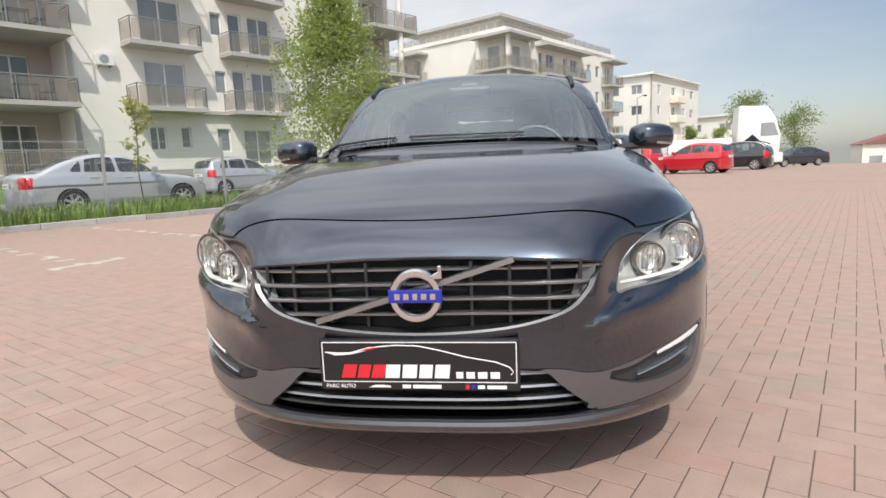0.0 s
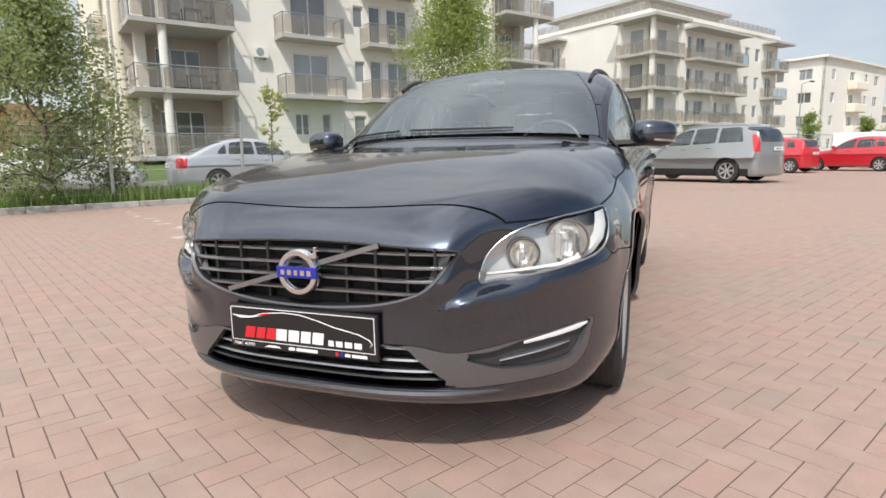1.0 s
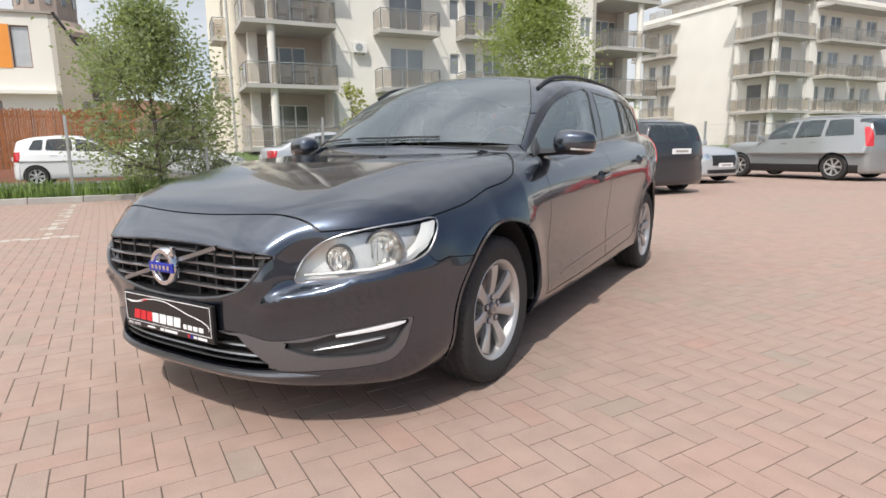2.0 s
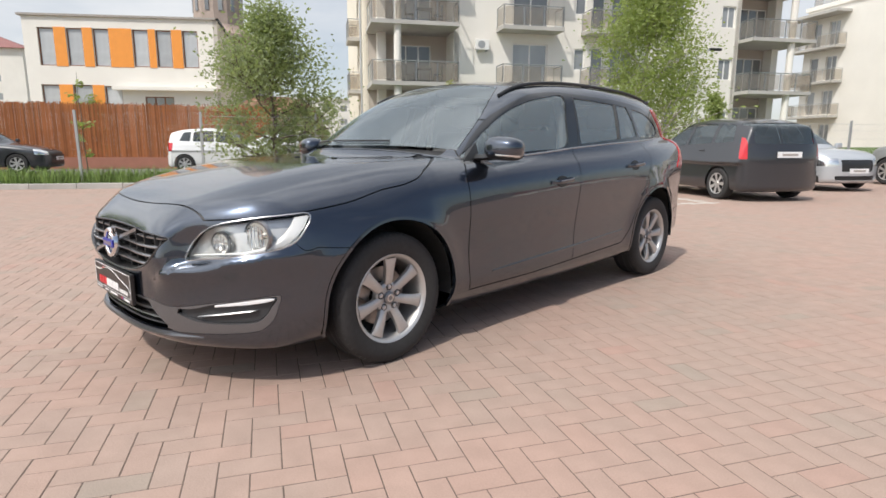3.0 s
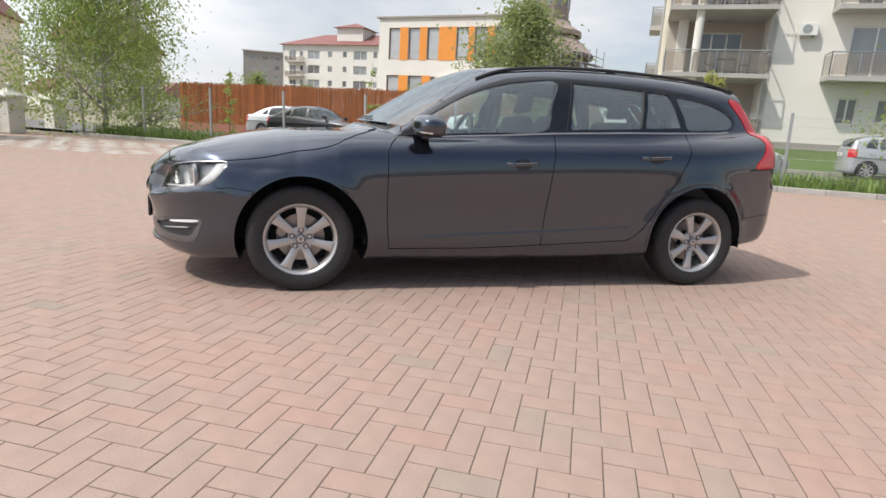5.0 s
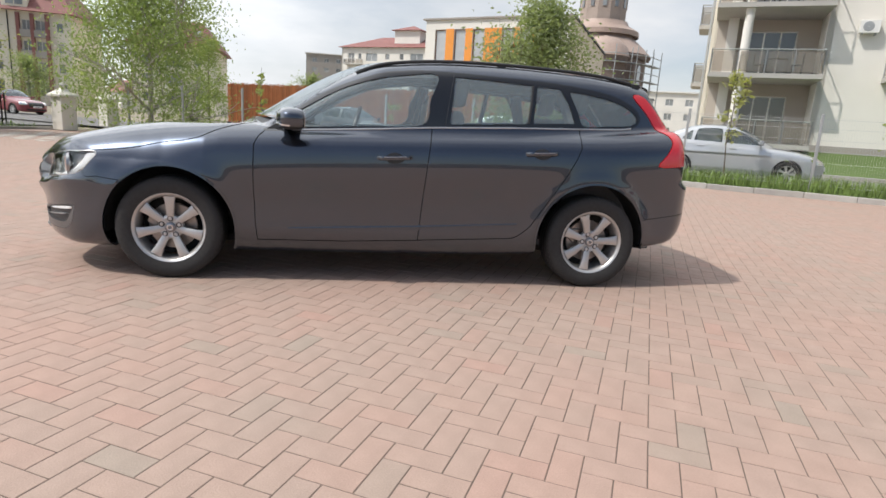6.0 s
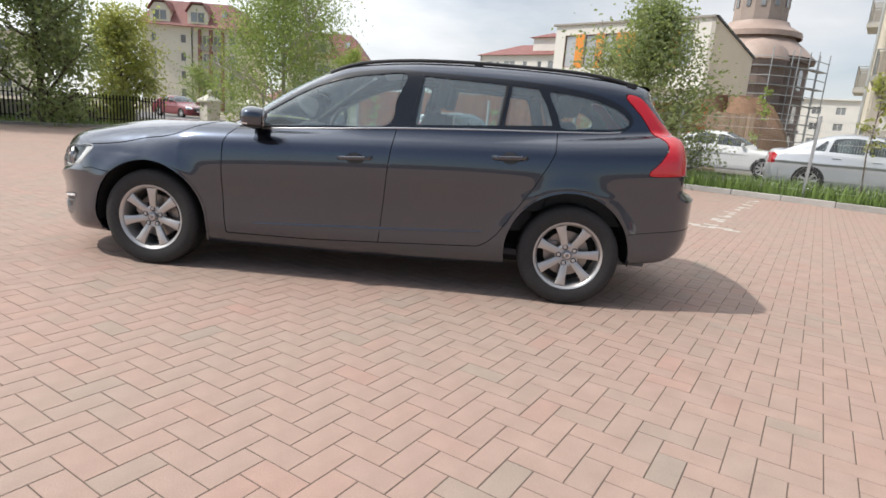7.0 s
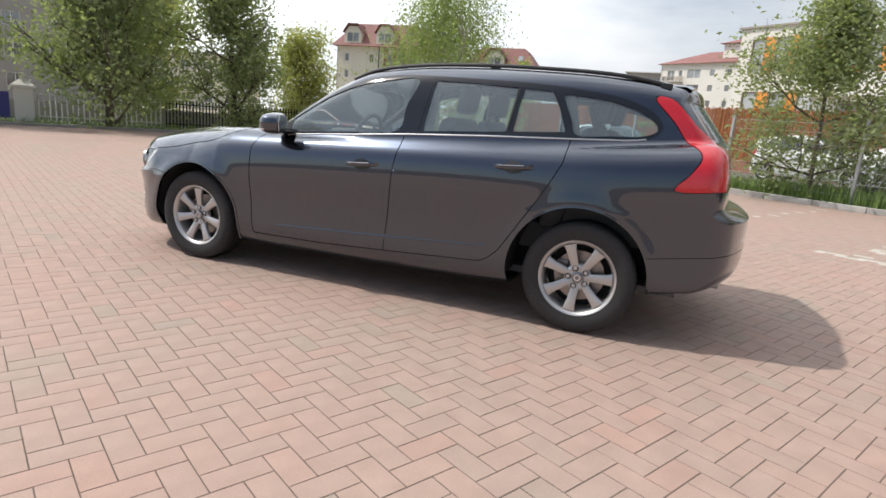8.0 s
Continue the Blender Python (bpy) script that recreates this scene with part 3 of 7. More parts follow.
def soap(field, lo, hi, step):
    """The surface where a field is zero, as points, outward normals and triangles."""
    axes = [np.arange(lo[i], hi[i] + step, step) for i in range(3)]
    nx, ny, nz = (len(a) for a in axes)
    v = field(axes[0][:, None, None], axes[1][None, :, None], axes[2][None, None, :])
    v = np.broadcast_to(v, (nx, ny, nz)).astype(np.float32)
    ins = v < 0
    corner = [(i, j, k) for i in (0, 1) for j in (0, 1) for k in (0, 1)]

    def cut(a, c):
        return a[c[0]:nx - 1 + c[0], c[1]:ny - 1 + c[1], c[2]:nz - 1 + c[2]]
    count = sum(cut(ins, c).astype(np.int8) for c in corner)
    cells = np.argwhere((count > 0) & (count < 8))
    index = -np.ones((nx - 1, ny - 1, nz - 1), int)
    index[tuple(cells.T)] = np.arange(len(cells))
    total, hits = np.zeros((len(cells), 3)), np.zeros(len(cells))
    for c in corner:
        for ax in range(3):
            if c[ax]:
                continue
            d = list(c)
            d[ax] = 1
            va = v[cells[:, 0] + c[0], cells[:, 1] + c[1], cells[:, 2] + c[2]]
            vb = v[cells[:, 0] + d[0], cells[:, 1] + d[1], cells[:, 2] + d[2]]
            on = (va < 0) != (vb < 0)
            t = np.where(on, va / np.where(on, va - vb, 1), 0)
            p = np.array(c, float) + np.outer(t, np.array(d) - np.array(c))
            total[on] += p[on]
            hits[on] += 1
    pts = np.array([a[0] for a in axes]) + (cells + total / hits[:, None]) * step

    def grad(p, e=0.002):
        g = np.stack([field(*(p + e * np.eye(3)[i]).T) - field(*(p - e * np.eye(3)[i]).T) for i in range(3)], -1) / (2 * e)
        return g
    for _ in range(4):
        g = grad(pts)
        pts = pts - np.clip(field(*pts.T) / (g * g).sum(-1).clip(0.05), -step, step)[:, None] * g
    g = grad(pts)
    normals = g / np.linalg.norm(g, axis=1)[:, None].clip(1e-6)
    quads = []
    for ax in range(3):
        sl0, sl1 = [slice(None)] * 3, [slice(None)] * 3
        sl0[ax], sl1[ax] = slice(0, -1), slice(1, None)
        change = ins[tuple(sl0)] != ins[tuple(sl1)]
        b, c = [k for k in range(3) if k != ax]
        at = np.argwhere(change)
        at = at[(at[:, b] > 0) & (at[:, c] > 0) & (at[:, b] < v.shape[b] - 1) & (at[:, c] < v.shape[c] - 1)]
        four = []
        for db, dc in ((-1, -1), (0, -1), (0, 0), (-1, 0)):
            q = at.copy()
            q[:, b] += db
            q[:, c] += dc
            four.append(index[tuple(q.T)])
        quads.append(np.stack(four, -1))
    q = np.concatenate(quads)
    tris = np.concatenate([q[:, [0, 1, 2]], q[:, [0, 2, 3]]])
    face = np.cross(pts[tris[:, 1]] - pts[tris[:, 0]], pts[tris[:, 2]] - pts[tris[:, 0]])
    flip = (face * normals[tris].sum(1)).sum(-1) < 0
    tris[flip] = tris[flip][:, ::-1]
    return pts, normals, tris


def split(shell, d):
    """Cuts a shell where d is zero: the piece with d below zero, and the piece above."""
    pts, nor, tri = shell
    s = d[tri] < 0
    k = s.sum(1)
    mixed = np.where((k > 0) & (k < 3))[0]
    new_p, new_n, edge_of = [], [], {}
    low, high = [tri[k == 3]], [tri[k == 0]]
    extra_low, extra_high = [], []
    base = len(pts)

    def cutting(i, j):
        key = (i, j) if i < j else (j, i)
        if key not in edge_of:
            a, b = key
            t = d[a] / (d[a] - d[b])
            new_p.append(pts[a] + t * (pts[b] - pts[a]))
            n = nor[a] + t * (nor[b] - nor[a])
            new_n.append(n / max(1e-6, np.linalg.norm(n)))
            edge_of[key] = base + len(new_p) - 1
        return edge_of[key]
    for f in mixed:
        t = tri[f]
        lone_is_low = k[f] == 1
        i = int(np.argmax(s[f] == lone_is_low))
        a, b, c = int(t[i]), int(t[(i + 1) % 3]), int(t[(i + 2) % 3])
        p, q = cutting(a, b), cutting(a, c)
        one, two = (extra_low, extra_high) if lone_is_low else (extra_high, extra_low)
        one.append((a, p, q))
        two += [(p, b, c), (p, c, q)]
    if new_p:
        pts, nor = np.concatenate([pts, np.array(new_p)]), np.concatenate([nor, np.array(new_n)])
    shape = lambda tri_list: np.array(tri_list, int).reshape(-1, 3)
    return tidy((pts, nor, np.concatenate(low + [shape(extra_low)]))), tidy((pts, nor, np.concatenate(high + [shape(extra_high)])))


def tidy(shell):
    pts, nor, tri = shell
    used, inv = np.unique(tri, return_inverse=True)
    return pts[used], nor[used], inv.reshape(-1, 3)


def rounded(points, n=6):
    """A closed outline that runs smoothly through the points."""
    p = np.array(points, float)
    a, b, c = np.roll(p, 1, 0), p, np.roll(p, -1, 0)
    e = np.roll(p, -2, 0)
    out = []
    for t in np.arange(n) / n:
        out.append(0.5 * (2 * b + (c - a) * t + (2 * a - 5 * b + 4 * c - e) * t * t + (3 * b - a - 3 * c + e) * t ** 3))
    return np.stack(out, 1).reshape(-1, 2)


def outline(u, w, poly):
    """Signed distance to a closed outline, below zero inside."""
    q = np.stack([u, w], -1)
    poly = np.array(poly, float)
    best, odd = np.full(len(q), 1e9), np.zeros(len(q), bool)
    for a, b in zip(poly, np.roll(poly, -1, 0)):
        ab_, aq = b - a, q - a
        t = np.clip((aq @ ab_) / max(1e-12, ab_ @ ab_), 0, 1)
        best = np.minimum(best, ((aq - t[:, None] * ab_) ** 2).sum(-1))
        cross = ((a[1] > q[:, 1]) != (b[1] > q[:, 1])) & (q[:, 0] < (b[0] - a[0]) * (q[:, 1] - a[1]) / (b[1] - a[1] + 1e-12) + a[0])
        odd ^= cross
    return np.where(odd, -1, 1) * np.sqrt(best)


def carve(shell, region, gap=0.0):
    """Takes a region out of a shell, with a gap of that width: the piece, and the rest."""
    piece, rest = split(shell, region(*shell[0].T))
    if gap:
        piece, _ = split(piece, region(*piece[0].T) + gap / 2)
        _, rest = split(rest, region(*rest[0].T) - gap / 2)
    return piece, rest


def moved(shell, depth):
    pts, nor, tri = shell
    return pts - nor * depth, nor, tri


def one_side(shell, sign):
    pts, nor, tri = shell
    return tidy((pts, nor, tri[(pts[tri][:, :, 0].mean(1) * sign) > 0]))


def edged(shell, depth):
    """Gives a shell's open edges a turned-in lip."""
    pts, nor, tri = shell
    e = np.concatenate([tri[:, [0, 1]], tri[:, [1, 2]], tri[:, [2, 0]]])
    key = np.sort(e, 1)
    _, first, counts = np.unique(key, axis=0, return_index=True, return_counts=True)
    border = e[first[counts == 1]]
    ids, inv = np.unique(border, return_inverse=True)
    inv = inv.reshape(-1, 2)
    n, m = len(pts), len(ids)
    rim_p, low_p = pts[ids], pts[ids] - nor[ids] * depth
    a, b = n + inv[:, 0], n + inv[:, 1]
    lips = np.concatenate([np.stack([b, a, a + m], -1), np.stack([b, a + m, b + m], -1)])
    side = np.cross(pts[border[:, 1]] - pts[border[:, 0]], nor[border[:, 0]])
    out = np.zeros((m, 3))
    np.add.at(out, inv[:, 0], side)
    np.add.at(out, inv[:, 1], side)
    out /= np.linalg.norm(out, axis=1)[:, None].clip(1e-9)
    return np.concatenate([pts, rim_p, low_p]), np.concatenate([nor, out, out]), np.concatenate([tri, lips])


def shell_mesh(name, shell):
    pts, nor, tri = shell
    me = bpy.data.meshes.new(name)
    me.vertices.add(len(pts))
    me.vertices.foreach_set("co", np.ascontiguousarray(pts, np.float32).ravel())
    me.loops.add(len(tri) * 3)
    me.loops.foreach_set("vertex_index", np.ascontiguousarray(tri, np.int32).ravel())
    me.polygons.add(len(tri))
    me.polygons.foreach_set("loop_start", np.arange(0, len(tri) * 3, 3, dtype=np.int32))
    me.polygons.foreach_set("use_smooth", np.ones(len(tri), bool))
    me.update(calc_edges=True)
    me.normals_split_custom_set_from_vertices(nor.astype(np.float32))
    return me


def reach(field, y, z, x0=1.3):
    """How far out the body's side lies at a place."""
    xs = np.linspace(x0, 0.2, 560)
    v = field(xs, np.full_like(xs, y), np.full_like(xs, z))
    i = int(np.argmax(v < 0))
    return float(xs[i - 1] + (xs[i] - xs[i - 1]) * v[i - 1] / (v[i - 1] - v[i]))


def front_of(field, x, z):
    ys = np.linspace(-1.3, 0.5, 900)
    v = field(np.full_like(ys, x), ys, np.full_like(ys, z))
    i = int(np.argmax(v < 0))
    return float(ys[i - 1] + (ys[i] - ys[i - 1]) * v[i - 1] / (v[i - 1] - v[i]))


def height_of(field, x, y):
    zs = np.linspace(1.8, 0.3, 750)
    v = field(np.full_like(zs, x), np.full_like(zs, y), zs)
    i = int(np.argmax(v < 0))
    return float(zs[i - 1] + (zs[i] - zs[i - 1]) * v[i - 1] / (v[i - 1] - v[i]))


# ---- the graphite estate car ----
car = thing("estate_car", "dark graphite blue estate car on alloy wheels, parked on paving", "car")
F = estate_field()
shell = soap(F, (-1.02, -1.04, 0.08), (1.02, 3.78, 1.60), 0.02)
GAP = 0.006
lamp_line = rounded([(-.214, .577), (-.202, .62), (-.172, .665), (-.122, .706), (-.052, .733), (.08, .754), (.19, .763), (.278, .769), (.298, .746), (.280, .70), (.25, .657), (.2, .631), (.12, .615), (.04, .604), (-.07, .590), (-.16, .580)], 5)
grille_line = rounded([(-.47, .678), (-.24, .694), (0, .699), (.24, .694), (.47, .678), (.463, .64), (.440, .60), (.38, .551), (.235, .512), (0, .497), (-.235, .512), (-.38, .551), (-.440, .60), (-.463, .64)], 5)
intake_line = [(-.335, .388), (-.22, .396), (.22, .396), (.335, .388), (.365, .354), (.425, .302), (.470, .270), (.38, .264), (-.38, .264), (-.470, .270), (-.425, .302), (-.365, .354)]
wing_line = rounded([(-.56, .402), (-.47, .401), (-.39, .396), (-.29, .376), (-.1, .402), (.06, .420), (.180, .432), (.174, .39), (.152, .33), (.105, .287), (.04, .273), (-.12, .267), (-.295, .267), (-.345, .30), (-.40, .352), (-.435, .385), (-.49, .389)], 5)
pocket_line = rounded([(-.285, .366), (-.19, .373), (-.09, .396), (.04, .413), (.166, .425), (.142, .38), (.112, .338), (.07, .317), (-.04, .312), (-.155, .318), (-.225, .337)], 5)
tail_line = rounded([(1.675, 1.338), (1.750, 1.342), (1.82, 1.25), (1.875, 1.185), (2.02, 1.09), (2.10, .99), (2.06, .89), (1.87, .880), (1.66, .866), (1.72, .96), (1.795, 1.078), (1.757, 1.2)], 4)
glass_line = rounded([(.56, .953), (.845, .973), (1.25, 1.003), (1.622, 1.035), (2.15, 1.066), (2.636, 1.088), (2.95, 1.104), (3.045, 1.118), (3.107, 1.178), (3.052, 1.262), (2.859, 1.335), (2.482, 1.380), (2.075, 1.394), (1.652, 1.402), (1.42, 1.388), (1.235, 1.350), (.944, 1.231), (.764, 1.115), (.64, 1.015)], 5)
windows = dict(
    front=rounded([(.612, .982), (.84, .993), (1.2, 1.02), (1.556, 1.05), (1.605, 1.215), (1.652, 1.374), (1.455, 1.362), (1.24, 1.320), (1.026, 1.243), (.814, 1.121), (.70, 1.045)], 4),
    rear=[(1.735, 1.064), (2.262, 1.100), (2.294, 1.354), (2.03, 1.366), (1.768, 1.372)],
    quarter=[(2.300, 1.104), (2.600, 1.124), (2.55, 1.25), (2.492, 1.344), (2.328, 1.352)],
    luggage=rounded([(2.665, 1.112), (2.84, 1.121), (3.01, 1.133), (3.078, 1.165), (3.07, 1.204), (2.98, 1.262), (2.81, 1.309), (2.58, 1.331), (2.565, 1.31), (2.62, 1.2)], 4))
front_door = [(.60, .985), (.535, .92), (.512, .873), (.511, .628), (.521, .393), (.534, .273), (1.075, .278), (1.553, .302), (1.566, .477), (1.593, .808), (1.623, 1.05), (1.62, 1.2), (.7, 1.2)]
rear_door = [(1.553, .302), (2.183, .337), (2.212, .345), (2.255, .372), (2.307, .420), (2.403, .57), (2.513, .744), (2.587, .877), (2.625, .96), (2.636, 1.10), (2.6, 1.2), (1.62, 1.2), (1.623, 1.05), (1.593, .808), (1.566, .477)]
bonnet_edge = through_points([-1.0, -.80, -.60, -.41, -.20, -.03, .12, .20, .26, .33, .48, .7], [.735, .742, .757, .776, .805, .846, .872, .898, .930, .958, 1.0, 1.03])
FRONT_ARCH, REAR_ARCH = (0.010, 0.319, 0.390), (2.756, 0.334, 0.393)


def diag(x, y):
    return (np.abs(x) + y) * 0.70711


def back_diag(x, y):
    return (y - np.abs(x)) * 0.70711


def arch(x, y, z):
    a = np.hypot(y - FRONT_ARCH[0], z - FRONT_ARCH[1]) - FRONT_ARCH[2]
    b = np.hypot(y - REAR_ARCH[0], z - REAR_ARCH[1]) - REAR_ARCH[2]
    return np.maximum(np.minimum(a, b), 0.45 - np.abs(x))


def screen(x, y, z):
    side = np.interp(y, [.40, .50, .60, .70, .80, .90, 1.0, 1.2, 1.4], [.72, .725, .71, .69, .668, .64, .60, .505, .42])
    return np.maximum(np.maximum(.412 + .43 * x ** 2 - y, y - (1.19 + .10 * x ** 2)), np.maximum((np.abs(x) - side) * .9, 0.99 - z))


def bonnet_region(x, y, z):
    return np.maximum(np.maximum((bonnet_edge(y) - z), -.822 + .17 * x ** 2 - y), np.maximum(y - (.375 + .33 * x ** 2), 0.5 - z))


_, shell = carve(shell, arch)
_, shell = carve(shell, lambda x, y, z: np.maximum(np.maximum(z - 0.200, np.abs(x) - 0.52), np.maximum(-0.40 - y, y - 3.20)))
dlo, shell = carve(shell, lambda x, y, z: np.maximum(outline(y, z, glass_line), 0.56 - np.abs(x)))
screen_glass, shell = carve(shell, screen, 0.004)
cowl, shell = carve(shell, lambda x, y, z: np.maximum(np.maximum(.385 + .33 * x ** 2 - y, y - (.412 + .43 * x ** 2)), np.maximum(np.abs(x) - .66, 0.9 - z)))
back_glass, shell = carve(shell, lambda x, y, z: np.maximum(np.maximum(np.abs(x) - .56, 1.10 - z), np.maximum(z - 1.335, 3.1 - y)), 0.004)
lamps, shell = carve(shell, lambda x, y, z: np.maximum(outline(diag(x, y), z, lamp_line), y + 0.2), 0.004)
_, shell = carve(shell, lambda x, y, z: np.maximum(outline(x, z, grille_line), y + 0.5))
_, shell = carve(shell, lambda x, y, z: np.maximum(outline(x, z, intake_line), y + 0.5))
pocket, shell = carve(shell, lambda x, y, z: np.maximum(outline(diag(x, y), z, pocket_line), y + 0.3), 0.002)
wing, shell = carve(shell, lambda x, y, z: np.maximum(outline(diag(x, y), z, wing_line), y + 0.3), 0.002)
tails, shell = carve(shell, lambda x, y, z: np.maximum(outline(back_diag(x, y), z, tail_line), 2.8 - y), 0.004)
under = moved(shell, 0.010)
bonnet, shell = carve(shell, bonnet_region, GAP)
door_f, shell = carve(shell, lambda x, y, z: np.maximum(outline(y, z, front_door), 0.5 - np.abs(x)), GAP)
door_r, shell = carve(shell, lambda x, y, z: np.maximum(outline(y, z, rear_door), 0.5 - np.abs(x)), GAP)
bumper_top = through_points([-1.2, -.60, -.52, -.49, -.40, -.28, -.15, 0], [1.3, .95, .70, .640, .624, .611, .600, .592])
bumper, shell = carve(shell, lambda x, y, z: np.maximum(y + 0.03, z - bumper_top(y)), 0.004)
rear_low, shell = carve(shell, lambda x, y, z: np.maximum(3.05 - y, z - (.515 + .12 * (y - 3.31))), 0.004)

for name, piece, label in (("body", shell, ""), ("bonnet", bonnet, ""), ("front_bumper", bumper, ""), ("rear_bumper", rear_low, "")):
    part(name, shell_mesh(name, edged(piece, 0.012)), "car_paint", car, label)
part("inner_body", shell_mesh("inner_body", under), "trim", car, "black inner body behind the panel gaps")
for sign in (1, -1):
    for name, piece in (("front_door", door_f), ("rear_door", door_r)):
        part(name, shell_mesh(name, edged(one_side(piece, sign), 0.012)), "car_paint", car)
part("windscreen", shell_mesh("windscreen", screen_glass), "screen_glass", car, "clear curved windscreen").visible_shadow = False
part("rear_window", shell_mesh("rear_window", back_glass), "glass_dark", car).visible_shadow = False
part("cowl", shell_mesh("cowl", moved(cowl, 0.018)), "trim", car, "black plastic cowl below the windscreen")
for sign in (1, -1):
    rest = one_side(dlo, sign)
    for name, line in windows.items():
        glass, rest = carve(rest, lambda x, y, z, line=line: outline(y, z, line))
        w = part("side_window", shell_mesh("side_window", moved(glass, 0.006)), "glass" if name == "front" else "glass_dark", car, "tinted side window")
        w.visible_shadow = False
    part("window_surround", shell_mesh("window_surround", edged(rest, 0.014)), "gloss_black", car, "gloss black window surround")
    part("fog_pocket", shell_mesh("fog_pocket", moved(one_side(pocket, sign), 0.018)), noisy("grey_pocket", (0.035, 0.035, 0.037), 0.5, vary=0.1), car, "black recess round the daytime lamp")
    part("bumper_wing", shell_mesh("bumper_wing", edged(one_side(wing, sign), 0.02)), noisy("satin_grey_wing", (0.17, 0.17, 0.178), 0.34, 0.7, vary=0.06), car, "satin grey lower bumper wing")
    part("tail_lamp", shell_mesh("tail_lamp", edged(moved(one_side(tails, sign), -0.004), 0.03)), "red_lens", car, "tall red tail lamp")

# lips and liners of the wheel arches
for sign in (1, -1):
    for cy, cz, r in (FRONT_ARCH, REAR_ARCH):
        rows = []
        for t in np.linspace(-0.30, math.pi + 0.30, 40):
            y, z = cy + r * math.cos(t), cz + r * math.sin(t)
            x = reach(F, y, max(z, 0.215))
            rows.append([(sign * (x - d), cy + (r + e) * math.cos(t), cz + (r + e) * math.sin(t)) for d, e in ((-0.002, 0.014), (-0.004, 0.0), (0.012, -0.003), (0.022, 0.004))])
        part("arch_lip", Geo().sheet(rows), "car_paint", car, smooth=True)
        g = Geo()
        g.sheet([[(sign * x, cy + (r + 0.012) * math.cos(t), cz + (r + 0.012) * math.sin(t)) for x in (0.875, 0.55)] for t in np.linspace(-0.12, math.pi + 0.12, 24)])
        g.add([(sign * 0.55, cy + (r + 0.02) * math.cos(t), cz + (r + 0.02) * math.sin(t)) for t in np.linspace(-0.14, math.pi + 0.14, 24)], [tuple(range(24))])
        part("arch_liner", g, "liner", car)


# ---- wheels ----
def wheel_meshes():
    tyre = Geo().lathe([(-.095, .218), (-.102, .235), (-.108, .270), (-.104, .295), (-.092, .314), (-.080, .3195), (-.04, .322), (.04, .322), (.080, .3195), (.092, .314), (.104, .295), (.108, .270), (.102, .235), (.095, .218)], 64)
    groove = Geo()
    for x in (-.045, 0.0, .045):
        groove.lathe([(x - .005, .3225), (x + .005, .3225)], 64)
    for k in range(60):
        a = 2 * math.pi * k / 60
        for x0, x1 in ((.055, .098), (-.098, -.055)):
            pts = [(x, rr * math.cos(a + s * .012 + abs(x) * .5), rr * math.sin(a + s * .012 + abs(x) * .5)) for x, rr in ((x0, .3226 if abs(x0) < .08 else .3128), (x1, .3226 if abs(x1) < .08 else .3128)) for s in (-1, 1)]
            groove.add(pts, [(0, 1, 3, 2)])
    rim = Geo().lathe([(-.09, .205), (.060, .192), (.080, .200), (.092, .206), (.098, .218), (.094, .2215), (.088, .2185)], 64)
    for k in range(7):
        a = 2 * math.pi * k / 7 + math.pi / 2
        ca, sa = math.cos(a), math.sin(a)
        rows = []
        for r, w, x, th in ((.030, .019, .062, .03), (.06, .021, .066, .03), (.10, .0225, .076, .028), (.15, .026, .083, .026), (.18, .031, .085, .024), (.196, .037, .083, .022)):
            rows.append([(x + dx, r * ca - s * w * sa, r * sa + s * w * ca) for s, dx in ((-1, -th), (-1, -.006), (-.62, 0), (.62, 0), (1, -.006), (1, -th))])
        rim.sheet(rows)
    rim.lathe([(.050, .001), (.062, .045), (.066, .062), (.058, .075), (.03, .078)], 32)
    return tyre, groove, rim


tyre_g, groove_g, rim_g = wheel_meshes()
tyre_me, groove_me, rim_me = tyre_g.mesh("tyre", smooth=True), groove_g.mesh("tread"), rim_g.mesh("rim", smooth=True)
cap_me = Geo().lathe([(.062, .032), (.074, .031), (.077, .026), (.077, .0005)], 24).mesh("hub_cap", smooth=True)
ring_me = Geo().lathe([(.0775, .019), (.0785, .016), (.0775, .013)], 24).mesh("cap_ring", smooth=True)
bolt_me = Geo().lathe([(.055, .012), (.071, .0115), (.073, .009), (.073, .0005)], 6).mesh("bolt")
seat_me = Geo().lathe([(.0665, .0175), (.0690, .0160), (.0665, .0125)], 16).mesh("bolt_seat", smooth=True)
disc_me = Geo().lathe([(.0, .07), (.0, .145), (-.02, .145), (-.02, .07)], 40).mesh("brake_disc", smooth=True)
drum_me = Geo().lathe([(-.05, .0005), (-.05, .19)], 40).mesh("brake_backing")
caliper_me = Geo().prism([(-.055, .085), (-.03, .15), (.03, .15), (.055, .085)], -.04, .02, "x").mesh("caliper", bevel=0.006)
cap_grey = noisy("cap_grey", (0.25, 0.25, 0.26), 0.3, 0.7, vary=0.08)
